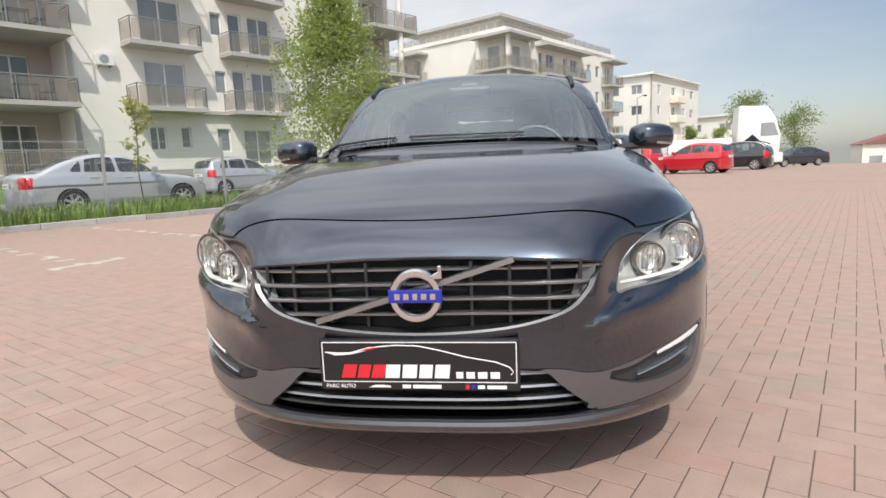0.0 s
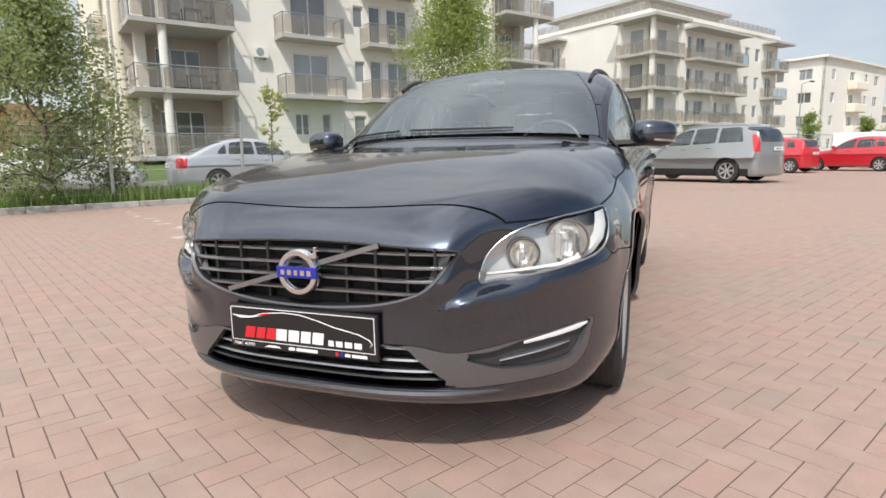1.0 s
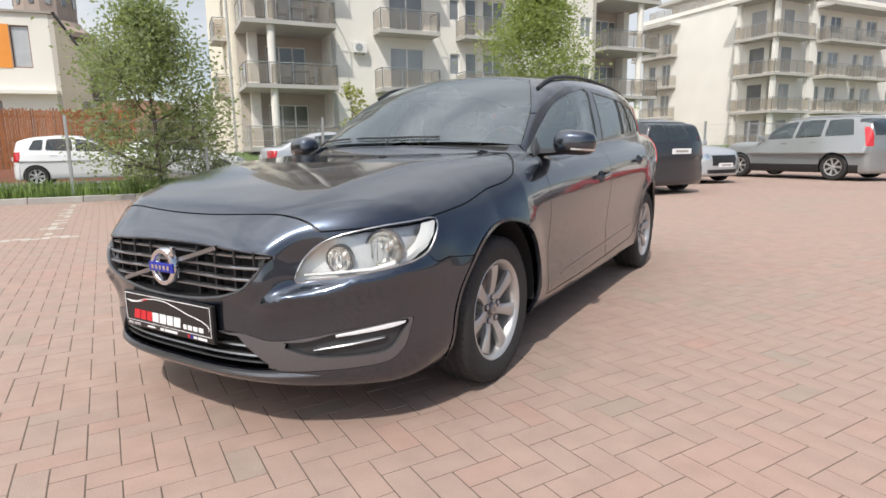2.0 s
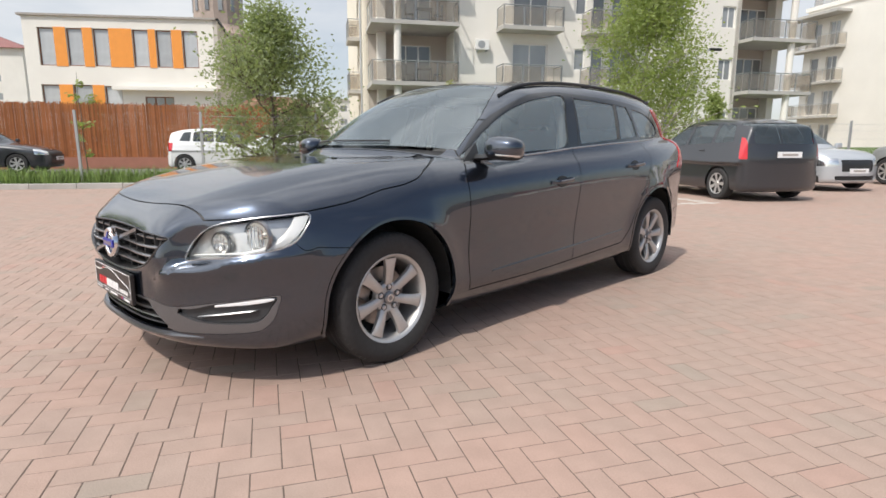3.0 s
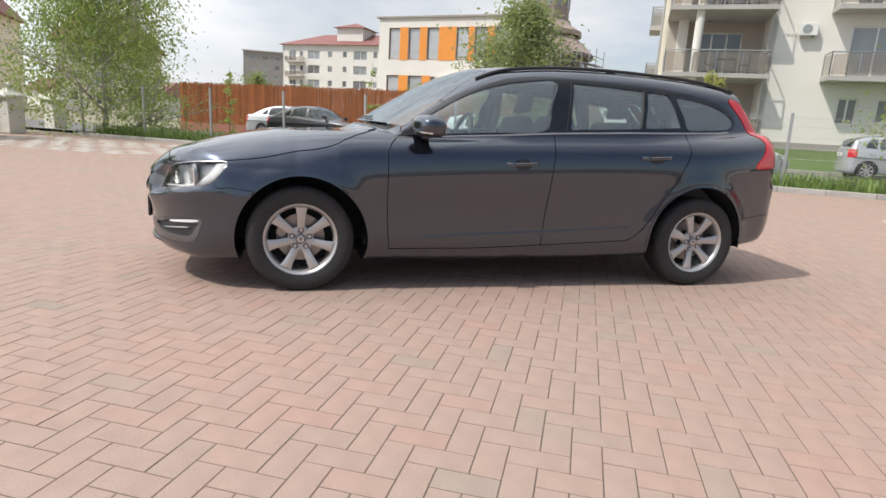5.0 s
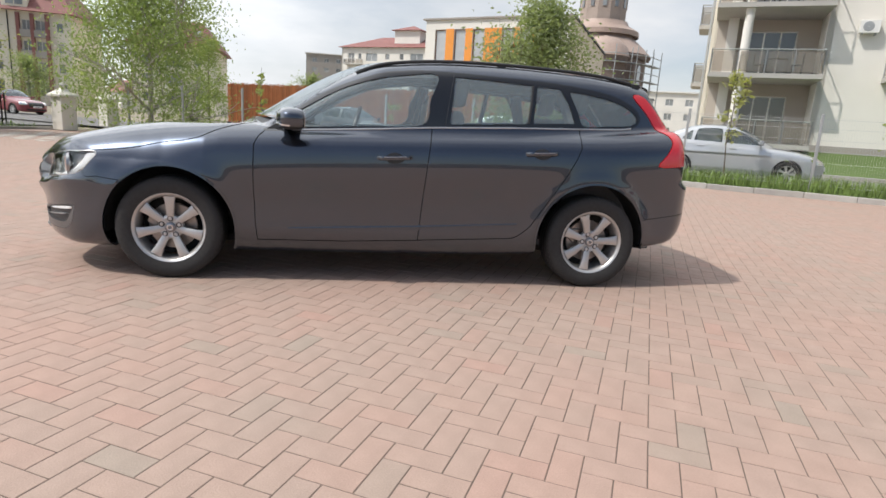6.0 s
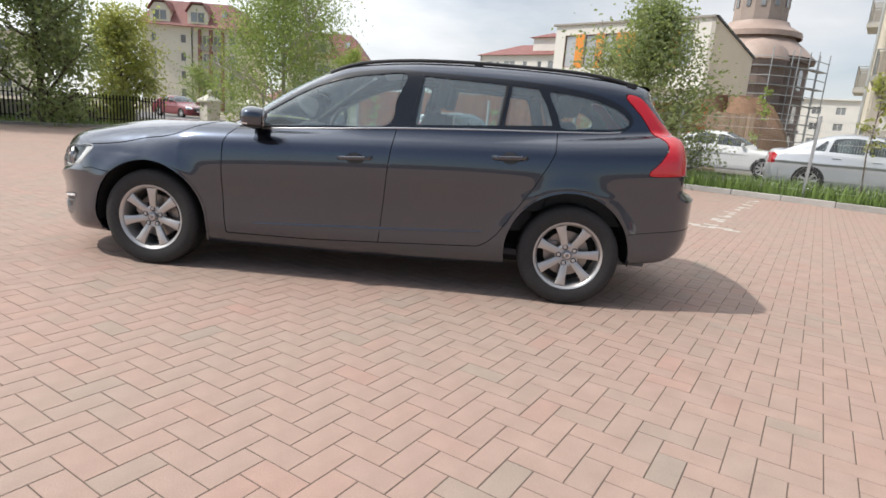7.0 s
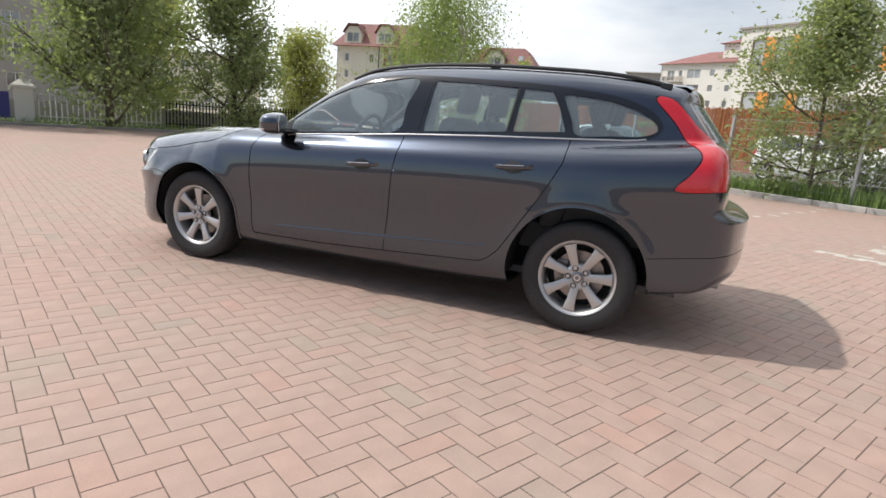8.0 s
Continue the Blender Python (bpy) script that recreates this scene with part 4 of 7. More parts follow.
for x, y, spin in ((0.785, 0.0, -1), (0.785, 2.776, 18), (-0.785, 0.0, 14), (-0.785, 2.776, 33)):
    s = 1 if x > 0 else -1
    turn = pose(x, y, 0.322, 0, 0, 0 if s > 0 else 180)
    wheel = part("wheel", tyre_me, "rubber", car, "black tyre on a seven-spoke silver alloy rim", m=turn @ pose(0, 0, 0, spin))
    part("tread", groove_me, "trim", wheel)
    part("rim", rim_me, "alloy", wheel, "silver seven-spoke alloy rim")
    part("hub_cap", cap_me, cap_grey, wheel)
    part("cap_ring", ring_me, "chrome", wheel)
    for k in range(5):
        a = 2 * math.pi * (k + 0.25) / 5
        part("wheel_bolt", bolt_me, "satin", wheel, m=pose(0, 0.054 * math.cos(a), 0.054 * math.sin(a)))
        part("bolt_seat", seat_me, "trim", wheel, m=pose(0, 0.054 * math.cos(a), 0.054 * math.sin(a)))
    part("brake_disc", disc_me, "brake", wheel)
    part("brake_backing", drum_me, "liner", wheel)
    part("caliper", caliper_me, "brake", wheel, m=pose(0, 0, 0, 70 - spin))

# ---- nose: grille, badge, plate, lower intake, lamps ----
g = Geo()
rows = []
for p in grille_line[::1]:
    y = front_of(F, p[0], p[1])
    inner = (p[0] * 0.965, 0.598 + (p[1] - 0.598) * 0.925)
    rows.append([(p[0], y - 0.001, p[1]), (p[0] * 0.992, y - 0.006, 0.598 + (p[1] - 0.598) * 0.982), (inner[0], y - 0.003, inner[1]), (inner[0] * .99, y + 0.05, inner[1])])
rows.append(rows[0])
part("grille_frame", g.sheet(rows), noisy("smoked_chrome", (0.14, 0.14, 0.147), 0.38, 0.9, vary=0.05), car, "satin silver grille surround", smooth=True)
part("grille_back", Geo().add([(p[0], front_of(F, p[0], p[1]) + 0.055, p[1]) for p in grille_line], [tuple(range(len(grille_line)))]), "liner", car)
for z in (0.665, 0.627, 0.589, 0.551):
    half = max(p[0] for p in grille_line if abs(p[1] - z) < 0.02) * (0.97 if z > 0.57 else 0.93)
    rows = []
    for x in np.linspace(-half, half, 31):
        y = front_of(F, x, z) + 0.012
        rows.append([(x, y + dy, z + dz) for dy, dz in ((0.03, 0.003), (0.002, 0.0055), (-0.003, 0.002), (-0.002, -0.003), (0.03, -0.005))])
    part("grille_bar", Geo().sheet(rows), "satin_dark", car, "horizontal satin silver grille bar", smooth=True)
for x in (-.42, -.34, -.24, -.14, .14, .24, .34, .42):
    lo = 0.512 + 0.42 * max(0, abs(x) - .18) ** 1.3
    y = front_of(F, x, 0.6)
    part("grille_rib", Geo().box(x - .004, y + .022, lo, x + .004, y + .05, .685), "trim", car)
for sign in (1, -1):
    g = Geo().add([(sign * x, front_of(F, x, z) + d, z) for x, z, d in ((.462, .668, .008), (.415, .655, .03), (.400, .600, .035), (.385, .565, .03), (.445, .61, .008))], [(0, 1, 2, 4), (2, 3, 4)])
    part("grille_corner", g, noisy("grille_corner_grey", (0.10, 0.10, 0.104), 0.45, 0.6, vary=0.1), car)
yb = front_of(F, 0, 0.6) - 0.016
rows = [[(0 + (r * math.cos(t)), yb + d, 0.605 + r * math.sin(t)) for r, d in ((.046, .012), (.047, -.004), (.052, -.010), (.066, -.010), (.070, -.004), (.071, .012))] for t in np.linspace(0, 2 * math.pi, 49)]
badge = part("badge_ring", Geo().sheet(rows), "chrome", car, "round chrome badge ring", smooth=True)
part("badge_arrow", Geo().prism([(.036, .650), (.070, .650), (.070, .684), (.060, .684), (.060, .668), (.046, .661)], yb - .010, yb + .006, "y"), "chrome", badge, bevel=0.002)
bar = part("badge_bar", Geo().prism([(-.070, .589), (.070, .589), (.070, .623), (-.070, .623)], yb - .014, yb - .006, "y"), "blue", badge, "blue enamel badge bar", bevel=0.002)
for k, (x, w) in enumerate(((-.046, .014), (-.023, .014), (0, .012), (.023, .014), (.046, .014))):
    part("badge_mark", Geo().box(x - w / 2, yb - .0165, .598, x + w / 2, yb - .0145, .614), "chrome", bar)
rows = []
for t in np.linspace(-1, 1, 21):
    if abs(t) < .001:
        t = .001
    x, z = -.011 + t * .262, .612 + t * .077
    y = front_of(F, x, z) - .004
    rows.append([(x - .27 * w, y + d, z + w) for w, d in ((-.008, .012), (-.007, -.004), (.007, -.004), (.008, .012))])
part("badge_strap", Geo().sheet(rows), "satin_dark", car, "diagonal satin silver bar across the grille", smooth=True)

# dealer's plate
yp = -0.966
plate = part("number_plate", Geo().prism([(-.266, .353), (.262, .353), (.262, .492), (-.266, .492)], yp - .004, yp + .014, "y"), "board", car, "black dealer plate in a black frame", bevel=0.004)
part("plate_line", Geo().box(-.256, yp - .0055, .483, .252, yp - .0045, .4855), "white", plate)
part("plate_line", Geo().box(-.256, yp - .0055, .3765, .252, yp - .0045, .3785), "white", plate)
part("plate_line", Geo().box(-.258, yp - .0055, .378, -.2555, yp - .0045, .484), "white", plate)
part("plate_line", Geo().box(.2515, yp - .0055, .378, .254, yp - .0045, .484), "white", plate)
roofline = [(-.25, .458), (-.215, .451), (-.18, .456), (-.13, .470), (-.06, .4765), (.0, .4745), (.06, .462), (.12, .446), (.20, .432), (.236, .418), (.245, .405), (.238, .3985)]
part("plate_car_line", Geo().tube([(x, yp - .0045, z) for x, z in roofline], .0016, 6), "white", plate)
part("plate_swoosh", Geo().prism([(-.25, .459), (-.222, .449), (-.18, .452), (-.14, .461), (-.18, .4575), (-.215, .4565)], yp - .0058, yp - .004, "y"), "white", plate)
part("plate_swoosh", Geo().prism([(-.14, .4615), (-.10, .4715), (-.122, .473), (-.15, .4645)], yp - .0058, yp - .004, "y"), "red", plate)


def slab_letters(x, z, h, widths, gap, material, lean=0.25):
    for w in widths:
        part("plate_bar", Geo().prism([(x, z), (x + w, z), (x + w + lean * h, z + h), (x + lean * h, z + h)], yp - .0058, yp - .0042, "y"), material, plate)
        x += w + gap


slab_letters(-.208, .388, .036, (.036, .032, .034), .006, "red")
slab_letters(-.090, .388, .036, (.038, .038, .034, .038), .007, "white", 0.12)
slab_letters(.098, .388, .017, (.018, .022, .024, .024), .008, "white", 0.0)
slab_letters(-.045, .360, .0095, (.022, .075), .006, "white", 0)
slab_letters(.121, .3595, .011, (.010, ), .0, "red", 0)
slab_letters(.136, .3595, .011, (.011, ), .0, "blue", 0)
slab_letters(.153, .360, .009, (.018, .05), .006, "white", 0)
part("plate_small_car", Geo().prism([(-.135, .362), (-.075, .362), (-.078, .366), (-.095, .3685), (-.118, .3685)], yp - .0058, yp - .0042, "y"), "white", plate)


def lettering(text, size, material, parent, m):
    """Words as a flat mesh, in the built-in font."""
    font = bpy.data.curves.new("words", "FONT")
    font.body, font.size, font.extrude = text, size, 0.0006
    ob = new("words", font)
    me = bpy.data.meshes.new_from_object(ob.evaluated_get(bpy.context.evaluated_depsgraph_get()))
    bpy.data.objects.remove(ob)
    me.materials.clear()
    return part("lettering", me, material, parent, m=m)


lettering("PARC AUTO", 0.0145, "white", plate, pose(-.252, yp - .005, .3605, 90))

# lower intake with its bars and lip
part("intake_back", Geo().add([(p[0] * 1.02, front_of(F, p[0], p[1]) + .06, p[1]) for p in intake_line], [tuple(range(12))]), "liner", car)
for z, h in ((.382, .008), (.346, .006), (.312, .006), (.288, .005)):
    half = .335 + (.396 - z) * 1.1
    rows = [[(x, front_of(F, x, z) + .016 + dy, z + dz) for dy, dz in ((.03, h), (0, h), (-.003, 0), (.03, -h))] for x in np.linspace(-half, half, 25)]
    part("intake_bar", Geo().sheet(rows), "satin_dark" if h > .0055 else "trim", car, smooth=True)
rows = []
for x in np.linspace(-.70, .70, 51):
    y = front_of(F, x, .25)
    k = min(1, (.705 - abs(x)) / .25)
    rows.append([(x, y + dy * k + .014 * (1 - k), .248 + (z - .248) * k) for dy, z in ((.004, .264), (-.012, .258), (-.016, .248), (-.010, .238), (.01, .232))])
part("splitter", Geo().sheet(rows), noisy("dark_satin", (0.16, 0.16, 0.17), 0.3, 0.8, vary=0.06), car, "satin silver strip along the bumper's lower edge", smooth=True)

# headlamps: a bowl with two reflectors behind a clear lens, and a bright band along the outer edge
for sign in (1, -1):
    side = one_side(lamps, sign)
    lamp = part("headlamp", shell_mesh("headlamp", edged(moved(side, 0.045), -0.045)), "lamp_inner", car, "clear headlamp with two round reflectors")
    lens = part("lamp_lens", shell_mesh("lamp_lens", moved(side, 0.001)), "lens", lamp, "clear lamp lens")
    lens.visible_shadow = False

    def lamp_point(r, z, depth):
        """A place on the lamp's surface by its diagonal and height."""
        d = np.linspace(-1.2, 0.2, 1400)
        xs, ys = r * 0.70711 - d * 0.70711, r * 0.70711 + d * 0.70711
        v = F(xs, ys, np.full_like(xs, z))
        i = int(np.argmax(v < 0))
        return Vector((sign * (xs[i] - depth * 0.5), ys[i] + depth * 0.86, z))
    for r, z, size in ((.085, .675, .058), (-.068, .648, .041)):
        c = lamp_point(r, z, 0.022)
        aim = look(c, c + Vector((sign * 0.34, -1, -0.02)))
        bowl = Geo().lathe([(-.024, .002), (-.022, size * .45), (-.015, size * .78), (-.004, size * .97), (.0, size), (.003, size * 1.05), (-.002, size * 1.1)], 36, "z")
        refl = part("lamp_reflector", bowl.mesh("lamp_reflector", smooth=True), "reflector", lamp, "bright round reflector", m=aim @ pose(0, 0, 0, 180))
        part("lamp_divider", Geo().lathe([(-.004, size * 1.08), (.004, size * 1.12), (.004, size * 1.20), (-.012, size * 1.24)], 36, "z"), "satin_dark", refl, "dark ring round the reflector", smooth=True)
        part("bulb_cap", Geo().lathe([(-.03, .012), (-.008, .011), (-.004, .0005)], 16, "z"), "reflector", refl, smooth=True)
        for k in range(5):
            xk = (k - 2) * size * .34
            hk = math.sqrt(max(0, (size * .9) ** 2 - xk * xk))
            part("reflector_facet", Geo().box(xk - .0012, -hk, .012 - .003 * abs(k - 2), xk + .0012, hk, .014), "chrome", refl)
    rim_path = [tuple(lamp_point(r, z, .002)) for r, z in lamp_line[::2]]
    part("lamp_rim", Geo().tube(rim_path + rim_path[:1], .0035, 5), "satin", lamp, "thin bright lamp rim", smooth=True)
    band = Geo()
    pts = [(-.185, .592), (-.08, .597), (.04, .602), (.12, .613), (.19, .636), (.245, .670), (.275, .712), (.290, .760)]
    inner_pts = [(-.185, .600), (-.08, .608), (.04, .616), (.11, .632), (.165, .660), (.200, .692), (.220, .725), (.230, .752)]
    rows = []
    for (r, z), (q, h) in zip(pts, inner_pts):
        c0, c1 = lamp_point(q, h, .016), lamp_point(r, z, .010)
        rows.append([tuple(c0), tuple((c0 + c1) / 2 + Vector((sign * .004, -.008, 0))), tuple(c1)])
    part("lamp_band", band.sheet(rows), "white", lamp, "white light-guide band", smooth=True)
    for z, r0, r1, h, material in ((.403, -.088, .157, .0095, "chrome"), (.356, -.165, .08, .004, "satin")):
        rows = []
        for t in np.linspace(0, 1, 15):
            r, zz = r0 + (r1 - r0) * t, z - .014 + .026 * t
            c = lamp_point(r, zz, .004)
            hh = h * (.35 + .65 * min(1, 6 * (1 - t), 1.2 * t + .35))
            rows.append([(c.x, c.y + dy, c.z + dz * hh) for dy, dz in ((.02, 1), (-.002, .9), (-.005, 0), (-.002, -.9), (.02, -1))])
        part("day_lamp" if material == "chrome" else "pocket_strip", Geo().sheet(rows), "white" if material == "chrome" else material, car, "slim daytime running lamp" if material == "chrome" else "", smooth=True)

mirror_silver = noisy("mirror_silver", (0.45, 0.46, 0.48), 0.03, 1.0, vary=0.02)

# ---- mirrors, handles, mouldings, rails, wipers ----
for sign in (1, -1):
    x0 = reach(F, .66, .985)
    cap_shell = soap(lambda x, y, z: smax(smax((np.abs(x / .110) ** 2.8 + np.abs(y / .088) ** 2.4 + np.abs(z / .067) ** 2.8) ** .38 * .08 - .08, (y - .058), .02), -.075 - z, .03), (-.15, -.15, -.1), (.15, .1, .1), .009)
    low, cap = split(cap_shell, cap_shell[0][:, 2] + .036)
    at = pose(sign * .952, .745, 1.035, 0, sign * 4, sign * 20)
    flat = lambda s: s if sign > 0 else (s[0] * np.array([-1, 1, 1]), s[1] * np.array([-1, 1, 1]), s[2][:, ::-1])
    mirror = part("door_mirror", shell_mesh("door_mirror", flat(cap)), "car_paint", car, "body-coloured door mirror", m=at)
    part("mirror_base", shell_mesh("mirror_base", flat(low)), "trim", mirror, "black lower mirror housing")
    part("mirror_signal", Geo().sheet([[(sign * x, -.087 + 75 * max(0, x) ** 3.2 + d, z) for d, z in ((.004, -.026), (-.002, -.029), (-.002, -.037), (.004, -.040))] for x in np.linspace(-.02, .102, 14)]), "chrome", mirror, "clear indicator strip", smooth=True)
    part("mirror_glass", Geo().prism([(-.09, -.045), (.09, -.045), (.098, .02), (.06, .058), (-.06, .058), (-.09, .02)], .052, .056, "y"), mirror_silver, mirror)
    arm = Geo().sheet([[(sign * x, .735 + dy, z + dz) for dy, dz in ((-.055, 0), (-.03, .022), (.03, .022), (.05, 0), (.02, -.014), (-.03, -.014), (-.055, 0))] for x, z in ((x0 - .03, .980), (x0 + .06, .984), (x0 + .16, .990))])
    part("mirror_arm", arm, "trim", car, smooth=True)
    part("mirror_corner", Geo().add([(sign * (reach(F, y, z) + .002), y, z) for y, z in ((.575, .965), (.735, .985), (.745, 1.07), (.66, 1.02))], [(0, 1, 2, 3)]), "trim", car)
    for y0, z0 in ((1.268, .826), (2.24, .905)):
        rows = []
        for t in np.linspace(0, 1, 17):
            y, z = y0 + .225 * t, z0 + .015 * t
            x = reach(F, y, z)
            out = .040 * min(1, 7 * t, 7 * (1 - t)) + .002
            rows.append([(sign * (x + out * k), y, z + dz) for k, dz in ((.62, .010), (.92, .014), (1, .006), (1, -.004), (.92, -.011), (.62, -.008), (.62, .010))])
        handle = part("door_handle", Geo().sheet(rows), "car_paint", car, "body-coloured pull handle", smooth=True)
        part("handle_strip", Geo().tube([(sign * (reach(F, y0 + .225 * t, z0 + .015 * t) + .041), y0 + .225 * t, z0 + .015 * t + .008) for t in np.linspace(.18, .82, 8)], .0030, 6), "satin_dark", handle, "bright strip along the handle", smooth=True)
        # black patch laid on the door, painting the shade of the handle's hollow
        rows = []
        for t in np.linspace(0, 1, 9):
            y = y0 + .055 + .115 * t
            hh = .036 * math.sin(math.pi * (t * .9 + .05)) ** .6
            rows.append([(sign * (reach(F, y, z0 + .004 + k * hh) + .004), y, z0 + .004 + k * hh) for k in (-1, -.5, 0, .5, 1)])
        part("handle_recess", Geo().sheet(rows), "trim", car, "black patch for the shaded hollow behind the handle")
    path = [(sign * (reach(F, y, z) + .001), y, z) for y, z in zip(np.linspace(.73, 3.03, 40), np.interp(np.linspace(.73, 3.03, 40), [.56, .845, 1.25, 1.622, 2.15, 2.636, 2.95, 3.045], [.955, .975, 1.005, 1.036, 1.067, 1.089, 1.105, 1.119]))]
    part("belt_moulding", Geo().tube(path, .0055, 6), "satin", car, "thin bright waistline moulding", smooth=True)
    path = [(sign * (reach(F, y, z) - .004), y, z) for y, z in zip(np.linspace(.72, 2.22, 24), np.interp(np.linspace(.72, 2.22, 24), [.7, 1.55, 2.25], [.342, .383, .428]))]
    rows = [[(x + sign * dx, y, z + dz) for dx, dz in ((0, .024), (.0055, .010), (.0055, .002), (0, -.014))] for x, y, z in path]
    part("door_rib", Geo().sheet(rows), "car_paint", car, smooth=True)
    path = []
    for t in np.linspace(0, 1, 30):
        y = 1.12 + 2.0 * t
        x = .605 - .03 * abs(t - .4)
        path.append((sign * x, y, height_of(F, x, y) + .004 + .010 * min(1, 8 * t, 8 * (1 - t))))
    part("roof_rail", Geo().tube(path, .012, 8), "trim", car, "black raised roof rail", smooth=True)
    for y in (2.1, 3.09):
        z = height_of(F, .6, y)
        part("rail_foot", Geo().box(sign * .6 - .011, y - .03, z - .01, sign * .6 + .011, y + .03, z + .02), "trim", car, bevel=0.004)
    for yy in (1.632, 1.757):
        path = [(sign * (reach(F, yy + (1.38 - z) * -.16, z) + .001), yy + (1.38 - z) * -.16, z) for z in np.linspace(1.385, 1.055, 12)]
        part("pillar_trim", Geo().tube(path, .0015, 5), "trim", car)
    path = [(sign * (reach(F, y, z) - .003), y, z) for y, z in ((2.268, 1.102), (2.285, 1.22), (2.30, 1.354))]
    part("window_divider", Geo().tube(path, .010, 6), "trim", car)
spoiler = []
for x in np.linspace(-.53, .53, 25):
    y = 3.20 - .10 * abs(x) ** 2
    z = height_of(F, x, y - .03)
    spoiler.append([(x, y - .05, z + .004), (x, y + .02, z + .002), (x, y + .05, z - .012), (x, y + .05, z - .024), (x, y + .01, z - .05)])
part("roof_spoiler", Geo().sheet(spoiler), "car_paint", car, smooth=True)
for sign, x in ((1, .30), (1, -.33)):
    path = []
    for u in np.linspace(x, x - .56, 9):
        y = .440 + .43 * u * u
        path.append((u, y, height_of(F, u, y) + .012))
    part("wiper", Geo().tube(path, .006, 6), "trim", car, "black windscreen wiper")
part("exhaust", Geo().tube([(.5, 3.30, .34), (.5, 3.53, .335)], .03, 16), "steel", car, "dull steel exhaust tip")
# two plain boxes added to stop sunlight leaking through nose and floor
part("radiator", Geo().box(-.46, -.76, .21, .46, -.70, .66), "liner", car)
part("underfloor", Geo().box(-.60, -.60, .20, .60, 2.60, .24), "liner", car)
for x in (.10, -.30):
    part("washer_jet", Geo().box(x, .20, height_of(F, x, .21) - .002, x + .03, .225, height_of(F, x, .21) + .006), "trim", car, bevel=0.002)

# ---- cabin ----
cabin = noisy("cabin_plastic", (0.11, 0.112, 0.116), 0.7, vary=0.15)
part("cabin_floor", Geo().box(-.70, .40, .26, .70, 3.30, .30), cabin, car)
part("dashboard", Geo().prism([(.55, .60), (1.02, .60), (1.06, .80), (1.0, .93), (.85, .985), (.60, .985)], -.72, .72, "x"), cabin, car, "dark grey dashboard", bevel=0.03, smooth=True)
part("instrument_hood", Geo().prism([(.84, .95), (1.02, .93), (1.0, 1.02), (.90, 1.03)], .22, .52, "x"), cabin, car, bevel=0.02, smooth=True)
part("steering_wheel", Geo().sheet([[(.37 + (.185 + .015 * math.cos(u)) * math.cos(t), 1.10 + .30 * (.185 * math.sin(t)) + .015 * math.sin(u), .96 + .95 * (.185 + .015 * math.cos(u)) * math.sin(t)) for u in np.linspace(0, 2 * math.pi, 9)] for t in np.linspace(0, 2 * math.pi, 33)]), "trim", car, "black steering wheel", smooth=True)
part("wheel_hub", Geo().box(.23, 1.08, .93, .51, 1.12, .99), "trim", car, bevel=0.015)
part("load_floor", Geo().box(-.62, 2.75, .62, .62, 3.35, .66), cabin, car)
for sign in (1, -1):
    part("door_card", Geo().add([(sign * .75, y, z) for y, z in ((.55, .3), (2.28, .35), (2.36, .74), (2.62, .80), (2.7, 1.05), (.6, .95))], [(0, 1, 2, 5), (2, 3, 4, 5)]), cabin, car)
    part("side_lining", Geo().add([(sign * .64, y, z) for y, z in ((2.6, .5), (3.3, .5), (3.2, 1.1), (2.7, 1.08))], [(0, 1, 2, 3)]), cabin, car)
    for nm, y, z, w in (("seat_back", 1.72, .55, .25), ("rear_backrest", 2.62, .55, .30)):
        part(nm, Geo().prism([(y - .16, z), (y - .02, z), (y + .16, z + .56), (y + .12, z + .62), (y + .05, z + .60)], sign * .37 - w, sign * .37 + w, "x"), "seat", car, "dark cloth backrest", bevel=0.04, smooth=True)
        hz = z + .62
        part("head_restraint", Geo().prism([(y + .09, hz + .02), (y + .17, hz + .02), (y + .20, hz + .20), (y + .13, hz + .21)], sign * .37 - .13, sign * .37 + .13, "x"), "seat", car, "dark head restraint", bevel=0.03, smooth=True)
    part("seat_cushion", Geo().box(sign * .37 - .26, 1.18, .40, sign * .37 + .26, 1.70, .58), "seat", car, bevel=0.05, smooth=True)
    path = [(sign * .72, 1.66, 1.02), (sign * .68, 1.70, 1.20), (sign * .61, 1.72, 1.36)]
    part("pillar_lining", Geo().tube(path, .035, 8), cabin, car)
    path = [(sign * .70, 2.63, 1.08), (sign * .62, 2.55, 1.34)]
    part("pillar_lining", Geo().tube(path, .05, 8), cabin, car)
    part("seat_belt", Geo().sheet([[(sign * .63, 1.74 + w, 1.30), (sign * .66, 1.70 + w, .95), (sign * .60, 1.66 + w, .60)] for w in (-.024, .024)]), noisy("belt_webbing", (0.5, 0.47, 0.42), 0.8), car)
part("rear_bench", Geo().box(-.62, 2.12, .40, .62, 2.56, .58), "seat", car, bevel=0.05, smooth=True)
part("headlining", Geo().sheet([[(x, y, height_of(F, x, y) - .03) for x in np.linspace(-.52, .52, 9)] for y in np.linspace(1.3, 3.1, 12)]), "seat_light", car, "pale grey headlining", smooth=True)
part("interior_mirror", Geo().box(-.12, .985, 1.305, .12, 1.02, 1.37), "trim", car, bevel=0.02)
part("sensor_box", Geo().box(-.06, 1.02, 1.345, .06, 1.13, 1.40), "trim", car, bevel=0.02)
part("parking_slip", Geo().add([(-.30, .62, 1.0), (-.16, .62, 1.0), (-.16, .72, 1.005), (-.30, .72, 1.005)], [(0, 1, 2, 3)]), "white", car)


